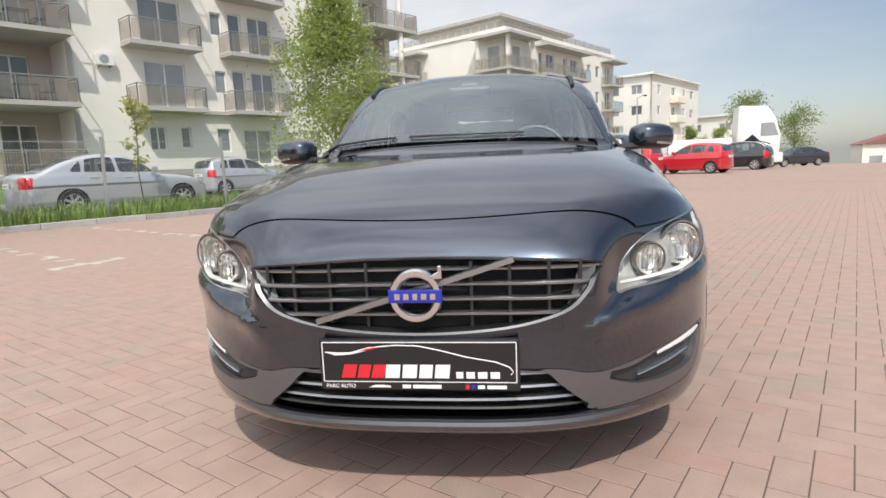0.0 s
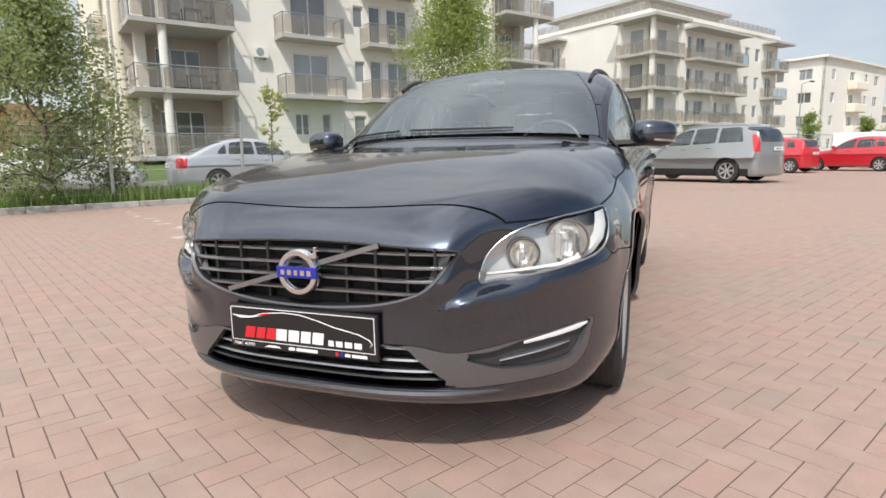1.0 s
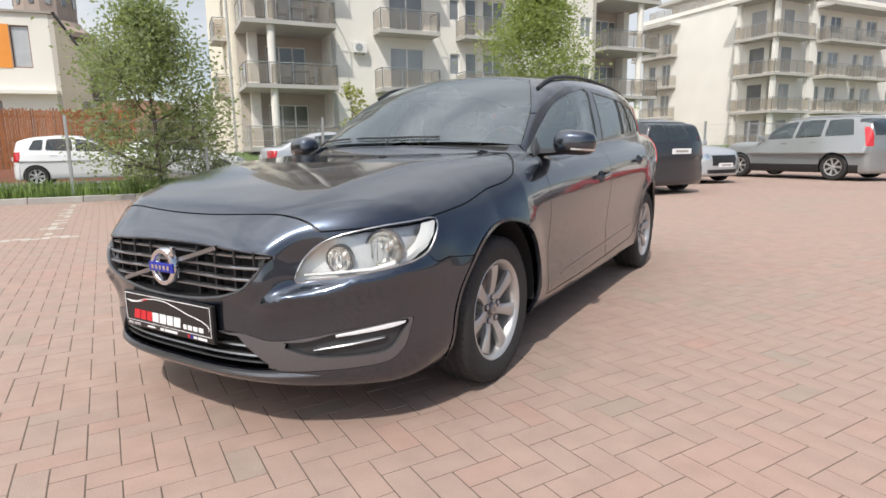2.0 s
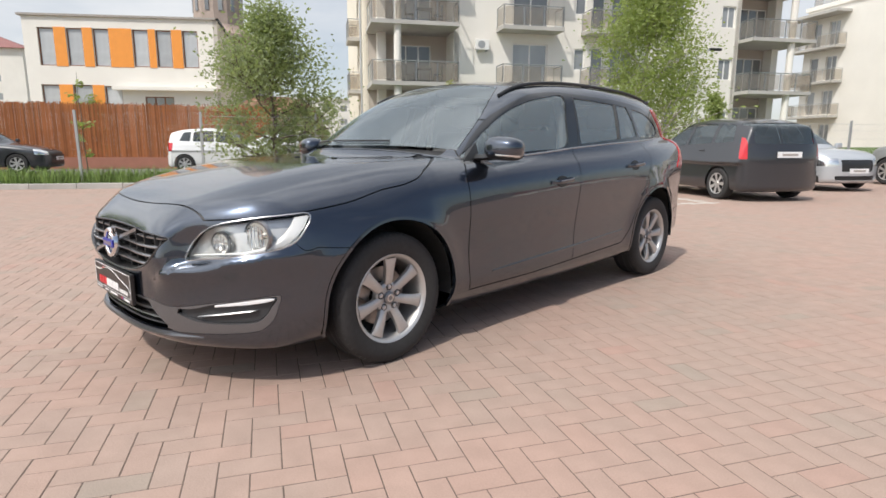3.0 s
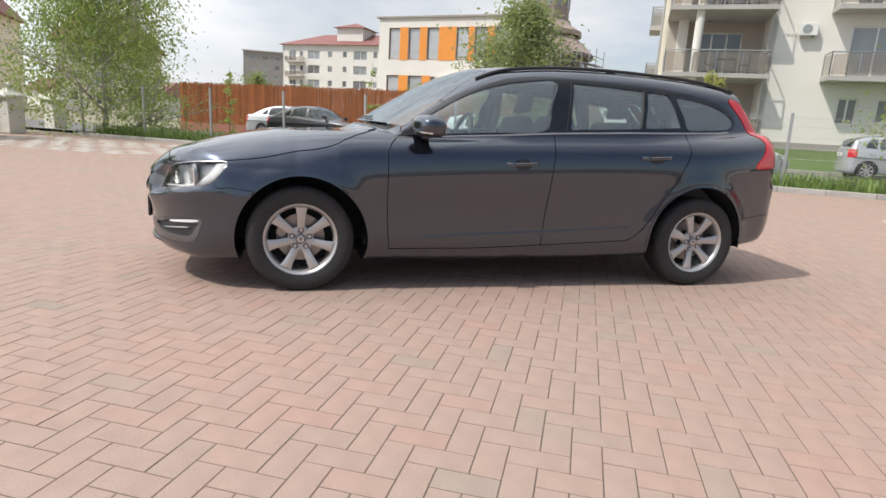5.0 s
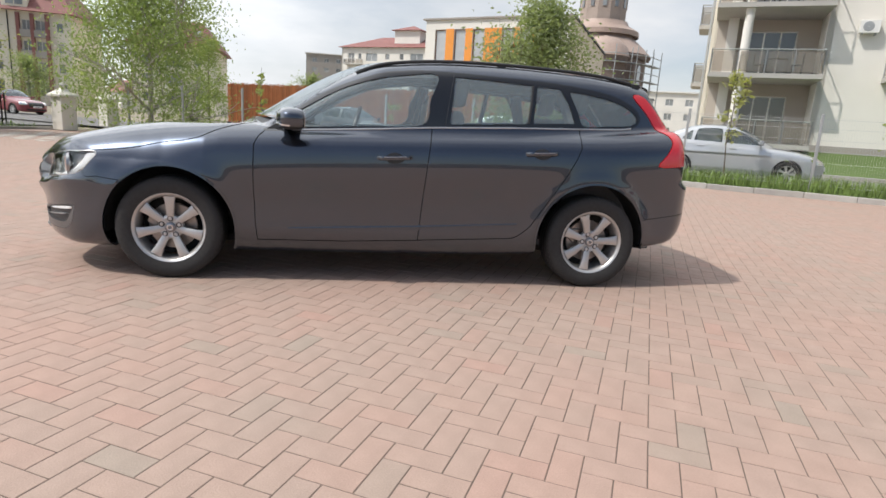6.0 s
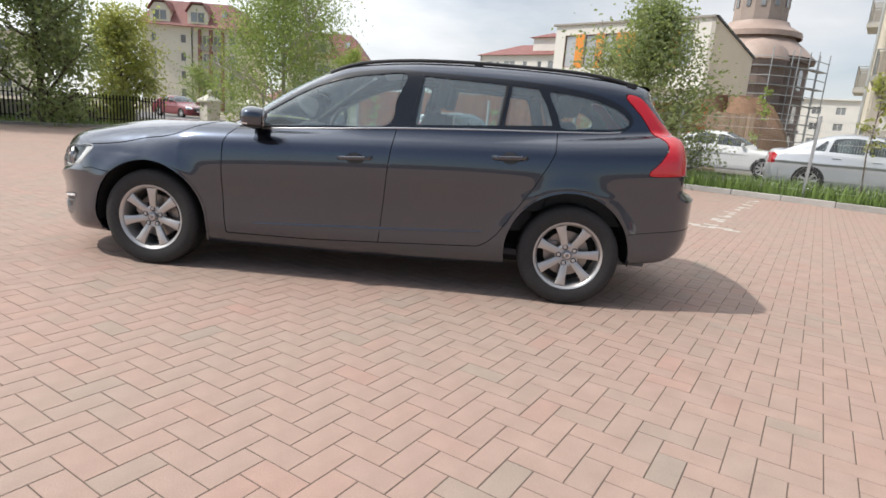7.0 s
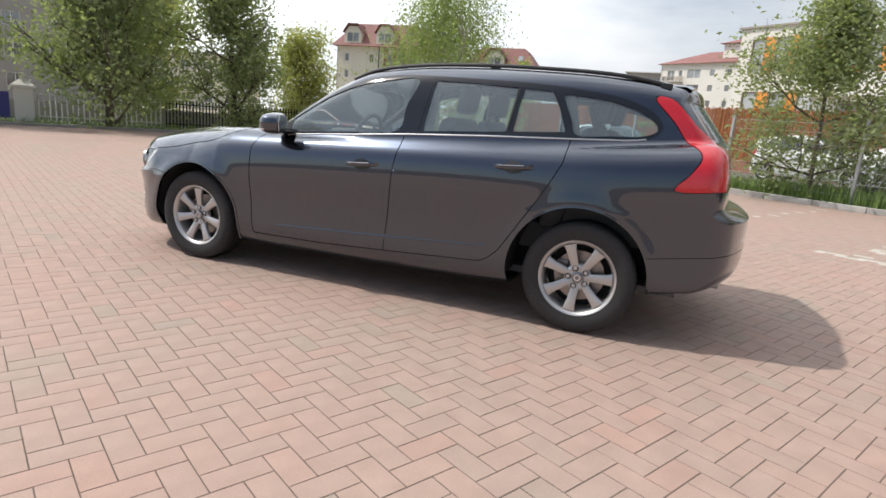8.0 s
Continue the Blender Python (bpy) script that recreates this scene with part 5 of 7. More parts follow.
# ---- the other parked cars ----
def plain_car(name, label, m, colour, fo=0.88, wb=2.58, ro=0.95, half=0.88, hood=(0.66, 0.74, 0.95), cowl=0.45, belt=(0.93, 1.0), roof=(), boot=None,
              glass=(), tyre=0.31, header=1.35, rear_glass=None, cladding=None, tail=(0.62, 1.02), lamp=(0.58, 0.76), tail_w=0.14, tail_in=0.30, rails=False, group="cars parked by the kerb", rim=None, grille="trim"):
    """A closed car from its side outline: nose towards -y, front axle at y = 0, on the ground at z = 0."""
    end = wb + ro
    waist = through_points([-fo, 0.4, wb, end], [belt[0] - .02, belt[0], belt[1], belt[1] + .02])
    deck_pts = [(-fo - .15, hood[0] - .16), (-fo + .04, hood[0]), (-fo + .22, hood[1]), (cowl, hood[2]), (cowl + .5, hood[2] + .02)]
    if boot:
        deck_pts += [(boot[0] - .25, boot[1] + .02), (boot[0], boot[1]), (end - .12, boot[1] - .03), (end + .1, boot[1] - .12)]
    else:
        deck_pts += [(wb, belt[1] + .03), (end, belt[1] + .04)]
    deck = through_points(*zip(*deck_pts))
    top = through_points(*zip(*roof))

    def field(x, y, z):
        ax = np.abs(x)
        w = half - .07 * np.clip((.40 - z) / .25, 0, 2) ** 2 - .035 * np.clip((z - .62) / .3, 0, 2) ** 2 - .09 * np.clip((.1 - y) / fo, 0, 2) ** 2.4 - .09 * np.clip((y - wb) / ro, 0, 2) ** 2.2
        low = smax(smax(ax - w, z - (deck(y) - .09 * ax ** 2.2), .12), .20 - z, .05)
        low = smax(smax(low, (-fo + .55 * ax ** 3 + .5 * np.clip(z - .55, 0, 1) ** 2) - y, .10), y - (end - .28 * ax ** 2.4 - .5 * np.clip(z - .75, 0, 1) ** 2), .10)
        rise = z - waist(y)
        wg = half - .055 - .36 * rise - .25 * np.clip(rise, 0, 1) ** 2 - .05 * np.clip((.9 - y) / .6, 0, 2) ** 2 - .06 * np.clip((y - wb + .4) / 1.2, 0, 2) ** 2
        high = smax(smax(ax - wg, z - (top(y - .08 * (ax / .6) ** 2) - .05 * (ax / .6) ** 2.2), .09), y - (end - .05 - .22 * ax ** 2.2 - .30 * np.clip(z - belt[1], 0, 1)), .06)
        return smin(low, smax(high, .7 - z, .05), .04)
    body = soap(field, (-half - .12, -fo - .12, .1), (half + .12, end + .12, max(z for _, z in roof) + .1), .045)
    r = tyre + .035
    _, body = carve(body, lambda x, y, z: np.maximum(np.minimum(np.hypot(y, z - tyre), np.hypot(y - wb, z - tyre)) - r, .4 - np.abs(x)))
    ob = thing(name, label, "car", m=m, group=group)
    panes = []
    for y0, y1, k0, k1 in glass:
        g, body = carve(body, lambda x, y, z: np.maximum(np.maximum(np.maximum(waist(y) + .03 - z, z - (top(y) - .115)), .36 - np.abs(x)),
                                                         np.maximum(y0 + k0 * (z - 1.0) - y, y - (y1 + k1 * (z - 1.0)))))
        panes.append(("side_window", g))
    g, body = carve(body, lambda x, y, z: np.maximum(np.maximum(cowl + .06 + .25 * x ** 2 - y, y - header), np.maximum(np.abs(x) - np.interp(y, [cowl, header], [half - .13, half - .30]), waist(y) + .03 - z)))
    panes.append(("windscreen", g))
    if rear_glass:
        g, body = carve(body, lambda x, y, z: np.maximum(np.maximum(rear_glass[0] - y, y - (end + .2)), np.maximum(np.maximum(np.abs(x) - half + .25, rear_glass[1] - z), z - rear_glass[2])))
        panes.append(("rear_window", g))
    tl, body = carve(body, lambda x, y, z: np.maximum(np.maximum(tail[0] - z, z - tail[1]), np.maximum((end - tail_w) - half - .13 - (y - np.abs(x)), (half - tail_in) - np.abs(x))))
    tl, off = split(tl, wb + ro * .55 - tl[0][:, 1])
    hl, body = carve(body, lambda x, y, z: np.maximum(np.maximum(lamp[0] - z, z - lamp[1]), np.maximum((np.abs(x) + y) - (half - fo + .34), (half - .36) - np.abs(x))))
    hl, off2 = split(hl, hl[0][:, 1] + .35)
    gr, body = carve(body, lambda x, y, z: np.maximum(np.maximum(lamp[0] - .12 - z, z - lamp[1] + .03), np.maximum(np.abs(x) - half + .42, y + .45)))
    low_gr, body = carve(body, lambda x, y, z: np.maximum(np.maximum(.26 - z, z - .36), np.maximum(np.abs(x) - half + .30, y + .45)))
    part("body", shell_mesh("body", body), colour, ob)
    if cladding:
        sill = split(body, body[0][:, 2] - cladding)[0]
        part("cladding", shell_mesh("cladding", moved(sill, -.006)), "trim", ob, "dark lower cladding")
    for nm, g in panes:
        for piece in ([one_side(g, 1), one_side(g, -1)] if nm == "side_window" else [g]):
            w = part(nm, shell_mesh(nm, moved(piece, .008)), "parked_glass", ob)
            w.visible_shadow = False
    for nm, g, mt in (("tail_lamp", tl, "red_lens"), ("headlamp", hl, "reflector")):
        for sg in (1, -1):
            half_piece = one_side(g, sg)
            if len(half_piece[2]):
                part(nm, shell_mesh(nm, half_piece), mt, ob)
    under = split(body, body[0][:, 2] - .58)[0]
    for nm, edge in (("rear_bumper", (wb + ro * .62) - under[0][:, 1]), ("front_bumper", under[0][:, 1] + fo * .62)):
        piece = split(under, edge)[0]
        if len(piece[2]):
            part(nm, shell_mesh(nm, edged(moved(piece, -.016), .02)), colour, ob)
    for extra in (off, off2):
        if len(extra[2]):
            part("body_filler", shell_mesh("body_filler", extra), colour, ob)
    part("grille", shell_mesh("grille", moved(gr, .01)), grille, ob)
    part("air_intake", shell_mesh("air_intake", moved(low_gr, .01)), "trim", ob)
    part("cabin", Geo().box(-half + .14, cowl + .2, .25, half - .14, end - .35, belt[0] - .06), "seat", ob, bevel=.05)
    for sx in (.36, -.36):
        for sy in (1.25, 2.1):
            if sy + .3 < end - .6:
                part("seat_back", Geo().prism([(sy, .6), (sy + .12, .6), (sy + .24, 1.22), (sy + .14, 1.24)], sx - .22, sx + .22, "x"), "seat", ob)
    for sg in (1, -1):
        sh = Geo().lathe([(-.10, tyre * .66), (-.105, tyre * .9), (-.08, tyre * .985), (.08, tyre * .985), (.105, tyre * .9), (.10, tyre * .66)], 32)
        rg = Geo().lathe([(.075, tyre * .69), (.10, tyre * .67), (.09, tyre * .60)], 32)
        for k in range(7):
            t = 2 * math.pi * k / 7
            c, s_ = math.cos(t), math.sin(t)
            rg.add([(xx, rr * c - ww * s_, rr * s_ + ww * c) for rr, ww, xx in ((.03, -.022, .085), (.03, .022, .085), (tyre * .63, .035, .095), (tyre * .63, -.035, .095))], [(0, 1, 2, 3)])
        rg.lathe([(.08, .055), (.098, .04), (.10, .0005)], 16)
        for y in (0.0, wb):
            wh = part("wheel", sh, "rubber", ob, m=pose(sg * (half - .11), y, tyre, 0, 0, 0 if sg > 0 else 180), smooth=True)
            part("rim", rg, rim or "alloy", wh)
            part("rim_shade", Geo().lathe([(.06, .0005), (.06, tyre * .68)], 24), "liner", wh)
        xm = reach(field, cowl + .25, waist(cowl + .25) + .02)
        part("door_mirror", Geo().box(sg * (xm + .09) - .09, cowl + .17, float(waist(.5)) + .03, sg * (xm + .09) + .09, cowl + .27, float(waist(.5)) + .16), colour, ob, bevel=.03, smooth=True)
        for y in [y1 - .18 for _, y1, _, _ in glass[:2]]:
            xs = reach(field, y, float(waist(y)) - .10)
            part("door_handle", Geo().box(sg * xs - .02, y - .10, float(waist(y)) - .12, sg * xs + .02, y + .08, float(waist(y)) - .09), colour, ob, bevel=.008)
        if rails:
            part("roof_rail", Geo().tube([(sg * .55, y, float(top(y)) - .01) for y in np.linspace(header + .05, wb + .45, 12)], .018, 6), "satin", ob)
    for y in (-fo, end):
        s_ = -1 if y < 0 else 1
        z = .42 if y < 0 else tail[0] + .03
        part("number_plate", Geo().box(-.26, y + s_ * .012 - .01, z, .26, y + s_ * .012 + .01, z + .11), "white", ob)
        part("plate_bar", Geo().box(-.17, y + s_ * .025 - .002, z + .035, .17, y + s_ * .025 + .002, z + .075), "render_grey", ob)
    return ob


def street_car(a, b, z, heading, **kw):
    """A pose for a car whose front axle stands at a, b, with its nose along the kerb (0) or turned from it."""
    p = CORNER + AU * a + BV * b
    return pose(p.x, p.y, z, 0, 0, 57 + heading + 90)


silver = paint("silver_paint", (0.50, 0.52, 0.54), 0.35, 0.5)
white_p = paint("white_paint", (0.70, 0.70, 0.69), 0.4)
black_p = paint("black_paint", (0.028, 0.029, 0.034), 0.35, 0.2)
grey_p = paint("grey_silver_paint", (0.30, 0.31, 0.31), 0.35, 0.5)
red_p = paint("red_paint", (0.50, 0.015, 0.025), 0.35)
maroon_p = paint("maroon_paint", (0.22, 0.03, 0.04), 0.4)

SEDAN = dict(fo=.88, wb=2.58, ro=1.05, roof=[(.1, .80), (.42, 1.0), (.85, 1.27), (1.2, 1.415), (1.6, 1.46), (2.1, 1.44), (2.5, 1.34), (2.95, 1.14), (3.2, 1.0)], boot=(2.95, 1.04), belt=(.93, .99),
             glass=((.72, 1.50, .35, .06), (1.58, 2.28, .06, -.25), (2.34, 2.62, -.1, -1.0)), header=1.28, rear_glass=(2.4, 1.08, 1.34), tail=(.66, .92))
HATCH = dict(fo=.80, wb=2.46, ro=.62, roof=[(.1, .80), (.42, 1.0), (.85, 1.27), (1.2, 1.42), (1.6, 1.47), (2.1, 1.455), (2.6, 1.39), (2.85, 1.30), (3.05, 1.05)], belt=(.93, 1.0), half=.83,
             glass=((.72, 1.45, .35, .06), (1.53, 2.2, .06, -.15), (2.27, 2.62, -.1, -.5)), header=1.27, rear_glass=(2.5, 1.05, 1.33), tail=(.70, .98), tyre=.295)
MPV = dict(fo=.86, wb=2.64, ro=.80, roof=[(.0, .82), (.3, 1.02), (.8, 1.36), (1.15, 1.53), (1.6, 1.60), (2.3, 1.595), (2.9, 1.53), (3.25, 1.40), (3.5, 1.10)], hood=(.72, .80, 1.0), cowl=.35, belt=(.99, 1.08), half=.90,
           glass=((.70, 1.48, .4, .05), (1.56, 2.30, .05, -.05), (2.40, 2.98, -.05, -.4)), header=1.22, rear_glass=(2.9, 1.08, 1.48), tail=(.80, 1.40), tail_w=.10, tail_in=.13, tyre=.315)
SUV = dict(fo=.90, wb=2.86, ro=1.02, roof=[(.0, .90), (.40, 1.14), (.85, 1.48), (1.2, 1.66), (1.7, 1.735), (2.6, 1.74), (3.3, 1.69), (3.6, 1.55), (3.85, 1.2)], hood=(.86, .96, 1.12), cowl=.5, belt=(1.08, 1.16), half=.94,
           glass=((.82, 1.62, .35, .05), (1.70, 2.45, .05, -.05), (2.55, 3.35, -.05, -.35)), header=1.28, rear_glass=(3.3, 1.18, 1.62), tail=(.90, 1.60), tail_w=.10, tail_in=.20, tyre=.36, cladding=.42, rails=True)
SMALL = dict(fo=.80, wb=2.59, ro=.68, roof=[(.1, .84), (.42, 1.04), (.85, 1.33), (1.2, 1.48), (1.6, 1.535), (2.2, 1.52), (2.7, 1.44), (3.0, 1.25), (3.2, 1.05)], hood=(.72, .84, 1.0), belt=(.96, 1.03), half=.86,
             glass=((.72, 1.5, .35, .06), (1.58, 2.3, .06, -.15), (2.37, 2.72, -.1, -.5)), header=1.28, rear_glass=(2.6, 1.08, 1.40), tyre=.31, cladding=.36, rails=True)
LANE = 0.10
plain_car("sedan", "silver four-door saloon parked behind the wire fence", street_car(4.8, 2.75, LANE, 0), silver, **SEDAN)
plain_car("hatchback", "small silver hatchback parked by the apartment lawn", street_car(11.5, 8.1, LANE + .02, 0), silver, **HATCH)
plain_car("sedan", "white saloon parked beyond the leafy kerb tree", street_car(.45, 7.65, LANE, 0), white_p, **SEDAN)
plain_car("hatchback", "white hatchback parked against the reddish bamboo fence", street_car(-2.2, 6.0, LANE, 0), white_p, **HATCH)
plain_car("sedan", "black saloon parked against the reddish bamboo fence", street_car(-9.6, 6.2, LANE, 0), black_p, **SEDAN)
plain_car("sedan", "pale silver saloon parked beside the black one", street_car(-11.9, 7.9, LANE, 0), silver, **SEDAN)
plain_car("minivan", "black compact minivan parked nose to the kerb", pose(-3.0, 12.4, 0, 0, 0, 147 + 90), black_p, **MPV)
plain_car("crossover", "silver compact crossover facing the car park", pose(-0.35, 15.1, 0, 0, 0, -33 + 90), silver, **SMALL)
plain_car("suv", "silver grey off-road estate with roof rails", pose(.85, 19.15, 0, 0, 0, 147 + 90), grey_p, **SUV)
plain_car("hatchback", "small red hatchback seen from behind", pose(4.2, 27.0, 0, 0, 0, 147 + 90), red_p, **HATCH)
plain_car("hatchback", "red five-door hatchback parked broadside", pose(7.9, 28.6, -.02, 0, 0, 141 + 90), red_p, **HATCH)
plain_car("estate_car", "black estate car parked beyond the red hatchback", pose(11.0, 32.3, -.05, 0, 0, 147 + 90), black_p, **SMALL)
plain_car("sedan", "dark saloon at the far end of the car park", pose(19.6, 44.0, -.30, 0, 0, 190 + 90), black_p, **SEDAN)
plain_car("sedan", "maroon saloon parked behind the iron fence", pose(-34.5, -18.5, .05, 0, 0, 62 + 90), maroon_p, **SEDAN)


# ---- buildings ----
def wall(x0, x1, z0, z1, openings, depth=0.25, y=0.0):
    """A wall in the plane y, facing -y, with openings (x0, x1, z0, z1) that go through it."""
    g = Geo()
    xs = sorted({x0, x1, *[v for o in openings for v in o[:2]]})
    zs = sorted({z0, z1, *[v for o in openings for v in o[2:]]})
    xs, zs = [x for x in xs if x0 <= x <= x1], [z for z in zs if z0 <= z <= z1]
    for xa, xb in zip(xs, xs[1:]):
        for za, zb in zip(zs, zs[1:]):
            cx, cz = (xa + xb) / 2, (za + zb) / 2
            if any(o[0] < cx < o[1] and o[2] < cz < o[3] for o in openings):
                continue
            g.add([(xa, y, za), (xb, y, za), (xb, y, zb), (xa, y, zb)], [(0, 1, 2, 3)])
            g.add([(xa, y + depth, za), (xb, y + depth, za), (xb, y + depth, zb), (xa, y + depth, zb)], [(3, 2, 1, 0)])
    for a, b, c, d in openings:
        g.add([(a, y, c), (b, y, c), (b, y, d), (a, y, d), (a, y + depth, c), (b, y + depth, c), (b, y + depth, d), (a, y + depth, d)], [(0, 1, 5, 4), (1, 2, 6, 5), (2, 3, 7, 6), (3, 0, 4, 7)])
    for a, b, c, d in ((x0, x1, z0, z0), (x0, x1, z1, z1)):
        g.add([(a, y, c), (b, y, c), (b, y + depth, c), (a, y + depth, c)], [(0, 1, 2, 3)])
    for x in (x0, x1):
        g.add([(x, y, z0), (x, y, z1), (x, y + depth, z1), (x, y + depth, z0)], [(0, 1, 2, 3)])
    index, order = {}, []
    for p in g.v:
        order.append(index.setdefault(tuple(round(c, 4) for c in p), len(index)))
    g.v, g.f = list(index), [tuple(order[k] for k in f) for f in g.f]
    return g


# dark colour for flat sheets that stand in for the dimness of rooms
room_shade = noisy("room_shade", (0.10, 0.09, 0.08), 0.9, vary=0.3, fine=1.0, coarse=0.4)
curtain = noisy("net_curtain", (0.55, 0.53, 0.49), 0.9, vary=0.12, fine=9, coarse=1.5)
MESH_CACHE = {}


def window_at(parent, o, m, frame="frame_white", leaves=2, y=0.14, name="window", drape=0.0, pane_mat="window"):
    """A framed window set in an opening: frame, mullions and a pane; a separate dark sheet stands in for the room's
    dimness.
    """
    w, h = round(o[1] - o[0], 2), round(o[3] - o[2], 2)
    key = (w, h, leaves, drape, pane_mat)
    if key not in MESH_CACHE:
        t = min(.06, w * .12)
        lights = [(t if k == 0 else w * k / leaves + t * .6, w - t if k == leaves - 1 else w * (k + 1) / leaves - t * .6, t, h - t) for k in range(leaves)]
        f = wall(0, w, 0, h, lights, 0.06, -.03)
        p = Geo().add([(t, 0, t), (w - t, 0, t), (w - t, 0, h - t), (t, 0, h - t)], [(0, 1, 2, 3)])
        c = Geo().add([(0, .10, 0), (w * max(drape, .01), .10, 0), (w * max(drape, .01), .10, h), (0, .10, h)], [(0, 1, 2, 3)])
        MESH_CACHE[key] = (f.mesh("window_frame"), p.mesh("pane"), c.mesh("curtain"))
    fm, pm, cm = MESH_CACHE[key]
    at = m @ Matrix.Translation((o[0], y, o[2]))
    if frame != "frame_white":
        fm = fm.copy()
        fm.materials.clear()
    ob = part(name, fm, frame, parent, m=at)
    part("pane", pm, pane_mat, ob)
    if drape:
        part("curtain", cm, curtain, ob)
    return ob


def railing(parent, path, z, m, height=1.0, posts=5, glass="balcony_glass"):
    """A balcony front: top rail, posts and glass panels along a path of (x, y) points."""
    for (xa, ya), (xb, yb) in zip(path, path[1:]):
        n = max(1, round(math.hypot(xb - xa, yb - ya) / 1.0))
        part("top_rail", Geo().tube([(xa, ya, z + height), (xb, yb, z + height)], .028, 6), "rail", parent, m=m)
        for k in range(n + 1):
            t = k / n
            x, y = xa + (xb - xa) * t, ya + (yb - ya) * t
            part("rail_post", Geo().box(x - .022, y - .022, z - .12, x + .022, y + .022, z + height), "rail", parent, m=m)
        for k in range(n):
            ta, tb = (k + .06) / n, (k + .94) / n
            p = [(xa + (xb - xa) * t, ya + (yb - ya) * t) for t in (ta, tb)]
            o = part("rail_panel", Geo().add([(*p[0], z + .06), (*p[1], z + .06), (*p[1], z + height - .08), (*p[0], z + height - .08)], [(0, 1, 2, 3)]), glass, parent, m=m)
            o.visible_shadow = False


def balcony(parent, x0, x1, y0, y1, z, m, height=1.0, sides=True, slab="slab"):
    """A slab with an upstand and a railing; it juts towards -y from y1 to y0."""
    s = part("balcony", Geo().box(x0, y0, z - .2, x1, y1, z), slab, parent, "concrete balcony with glazed railing", bevel=0.0, m=m)
    railing(s, ([(x0 + .05, y1)] if sides else []) + [(x0 + .05, y0 + .05), (x1 - .05, y0 + .05)] + ([(x1 - .05, y1)] if sides else []), z, Matrix())
    return s


# the white apartment block behind the street
block_a = thing("apartment_building", "white rendered apartment block with glazed concrete balconies", "building", m=ab(0, 15.8))
I4 = Matrix()
FLOORS = [1.2, 4.2, 7.15, 10.1]
TOPZ = 14.6
ops = []
for f, zf in enumerate(FLOORS):
    if f:
        ops += [(10.15, 12.15, zf + .08, zf + 2.25), (13.75, 14.38, zf + .95, zf + 2.10), (14.75, 15.5, zf + .08, zf + 2.2), (15.9, 17.3, zf + .08, zf + 2.2)]
    else:
        ops += [(10.1, 10.9, 2.2, 3.35), (11.65, 12.15, 2.3, 3.36), (13.6, 14.35, 2.1, 3.31), (15.15, 16.86, 1.38, 3.28)]
    ops += [(19.6, 20.5, zf + .85, zf + 2.1), (22.9, 23.8, zf + .65, zf + 1.85)]
part("wall", wall(6.9, 24.1, 0, TOPZ, ops), "render_white", block_a)
part("room_back", Geo().add([(6.9, .9, 0), (24.1, .9, 0), (24.1, .9, TOPZ), (6.9, .9, TOPZ)], [(0, 1, 2, 3)]), room_shade, block_a)
for k, o in enumerate(ops):
    window_at(block_a, o, I4, leaves=2 if o[1] - o[0] > .8 else 1, drape=(0.0, .45, .7, 0.0, .3)[k % 5])
for zf in FLOORS[1:]:
    balcony(block_a, 9.2, 12.6, -1.2, 0, zf, I4)
    balcony(block_a, 14.1, 17.6, -1.2, 0, zf, I4)
part("ledge", Geo().box(12.6, -.25, 4.0, 14.1, 0, 4.18), "slab", block_a)
part("plinth", Geo().box(6.9, -.06, 0, 24.1, 0, 1.25), "render_grey", block_a)
# the stacks of deep balconies at both ends of the front
for x0, x1, colx in ((2.4, 6.9, 3.75), (24.1, 28.4, 27.0)):
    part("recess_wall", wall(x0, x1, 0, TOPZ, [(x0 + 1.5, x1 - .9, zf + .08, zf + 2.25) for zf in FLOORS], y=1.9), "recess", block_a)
    part("recess_side", Geo().box(x1 - .02 if x0 < 10 else x0 - .25, -.0, 0, x1 + .25 if x0 < 10 else x0 + .02, 2.1, TOPZ), "render_white", block_a)
    for zf in FLOORS:
        o = (x0 + 1.5, x1 - .9, zf + .08, zf + 2.25)
        window_at(block_a, o, Matrix.Translation((0, 1.9, 0)), leaves=3, drape=.3)
        part("room_back", Geo().add([(o[0] - .2, 2.8, o[2] - .2), (o[1] + .2, 2.8, o[2] - .2), (o[1] + .2, 2.8, o[3] + .2), (o[0] - .2, 2.8, o[3] + .2)], [(0, 1, 2, 3)]), room_shade, block_a)
        s = part("balcony", Geo().box(x0, -1.2, zf - .2, x1, 1.9, zf), "slab", block_a, "deep concrete balcony with glazed railing")
        railing(s, [(x0 + .05, 1.2), (x0 + .05, -1.15), (x1 - .05, -1.15), (x1 - .05, 0)], zf, I4)
    part("column", Geo().lathe([(0, .19), (TOPZ, .19)], 20, "z", (colx, -.85, 0)), "render_white", block_a, "round white column", smooth=True)
    part("pier", Geo().box(x0 + .55 if x0 < 10 else x1 - .9, 1.2, 0, x0 + 1.0 if x0 < 10 else x1 - .45, 1.9, TOPZ), "render_white", block_a)
# the end wall and its small balconies, and what lies behind
end_m = pose(2.25, 1.9, 0, 0, 0, -90)
ends = [(-4.2, -3.3, zf + .3, zf + 2.2) for zf in FLOORS] + [(-9.5, -8.6, zf + .9, zf + 2.1) for zf in FLOORS]
part("end_wall", wall(-14.5, 0, 0, TOPZ, ends), "render_cream", block_a, m=end_m)
for o in ends:
    window_at(block_a, o, end_m)
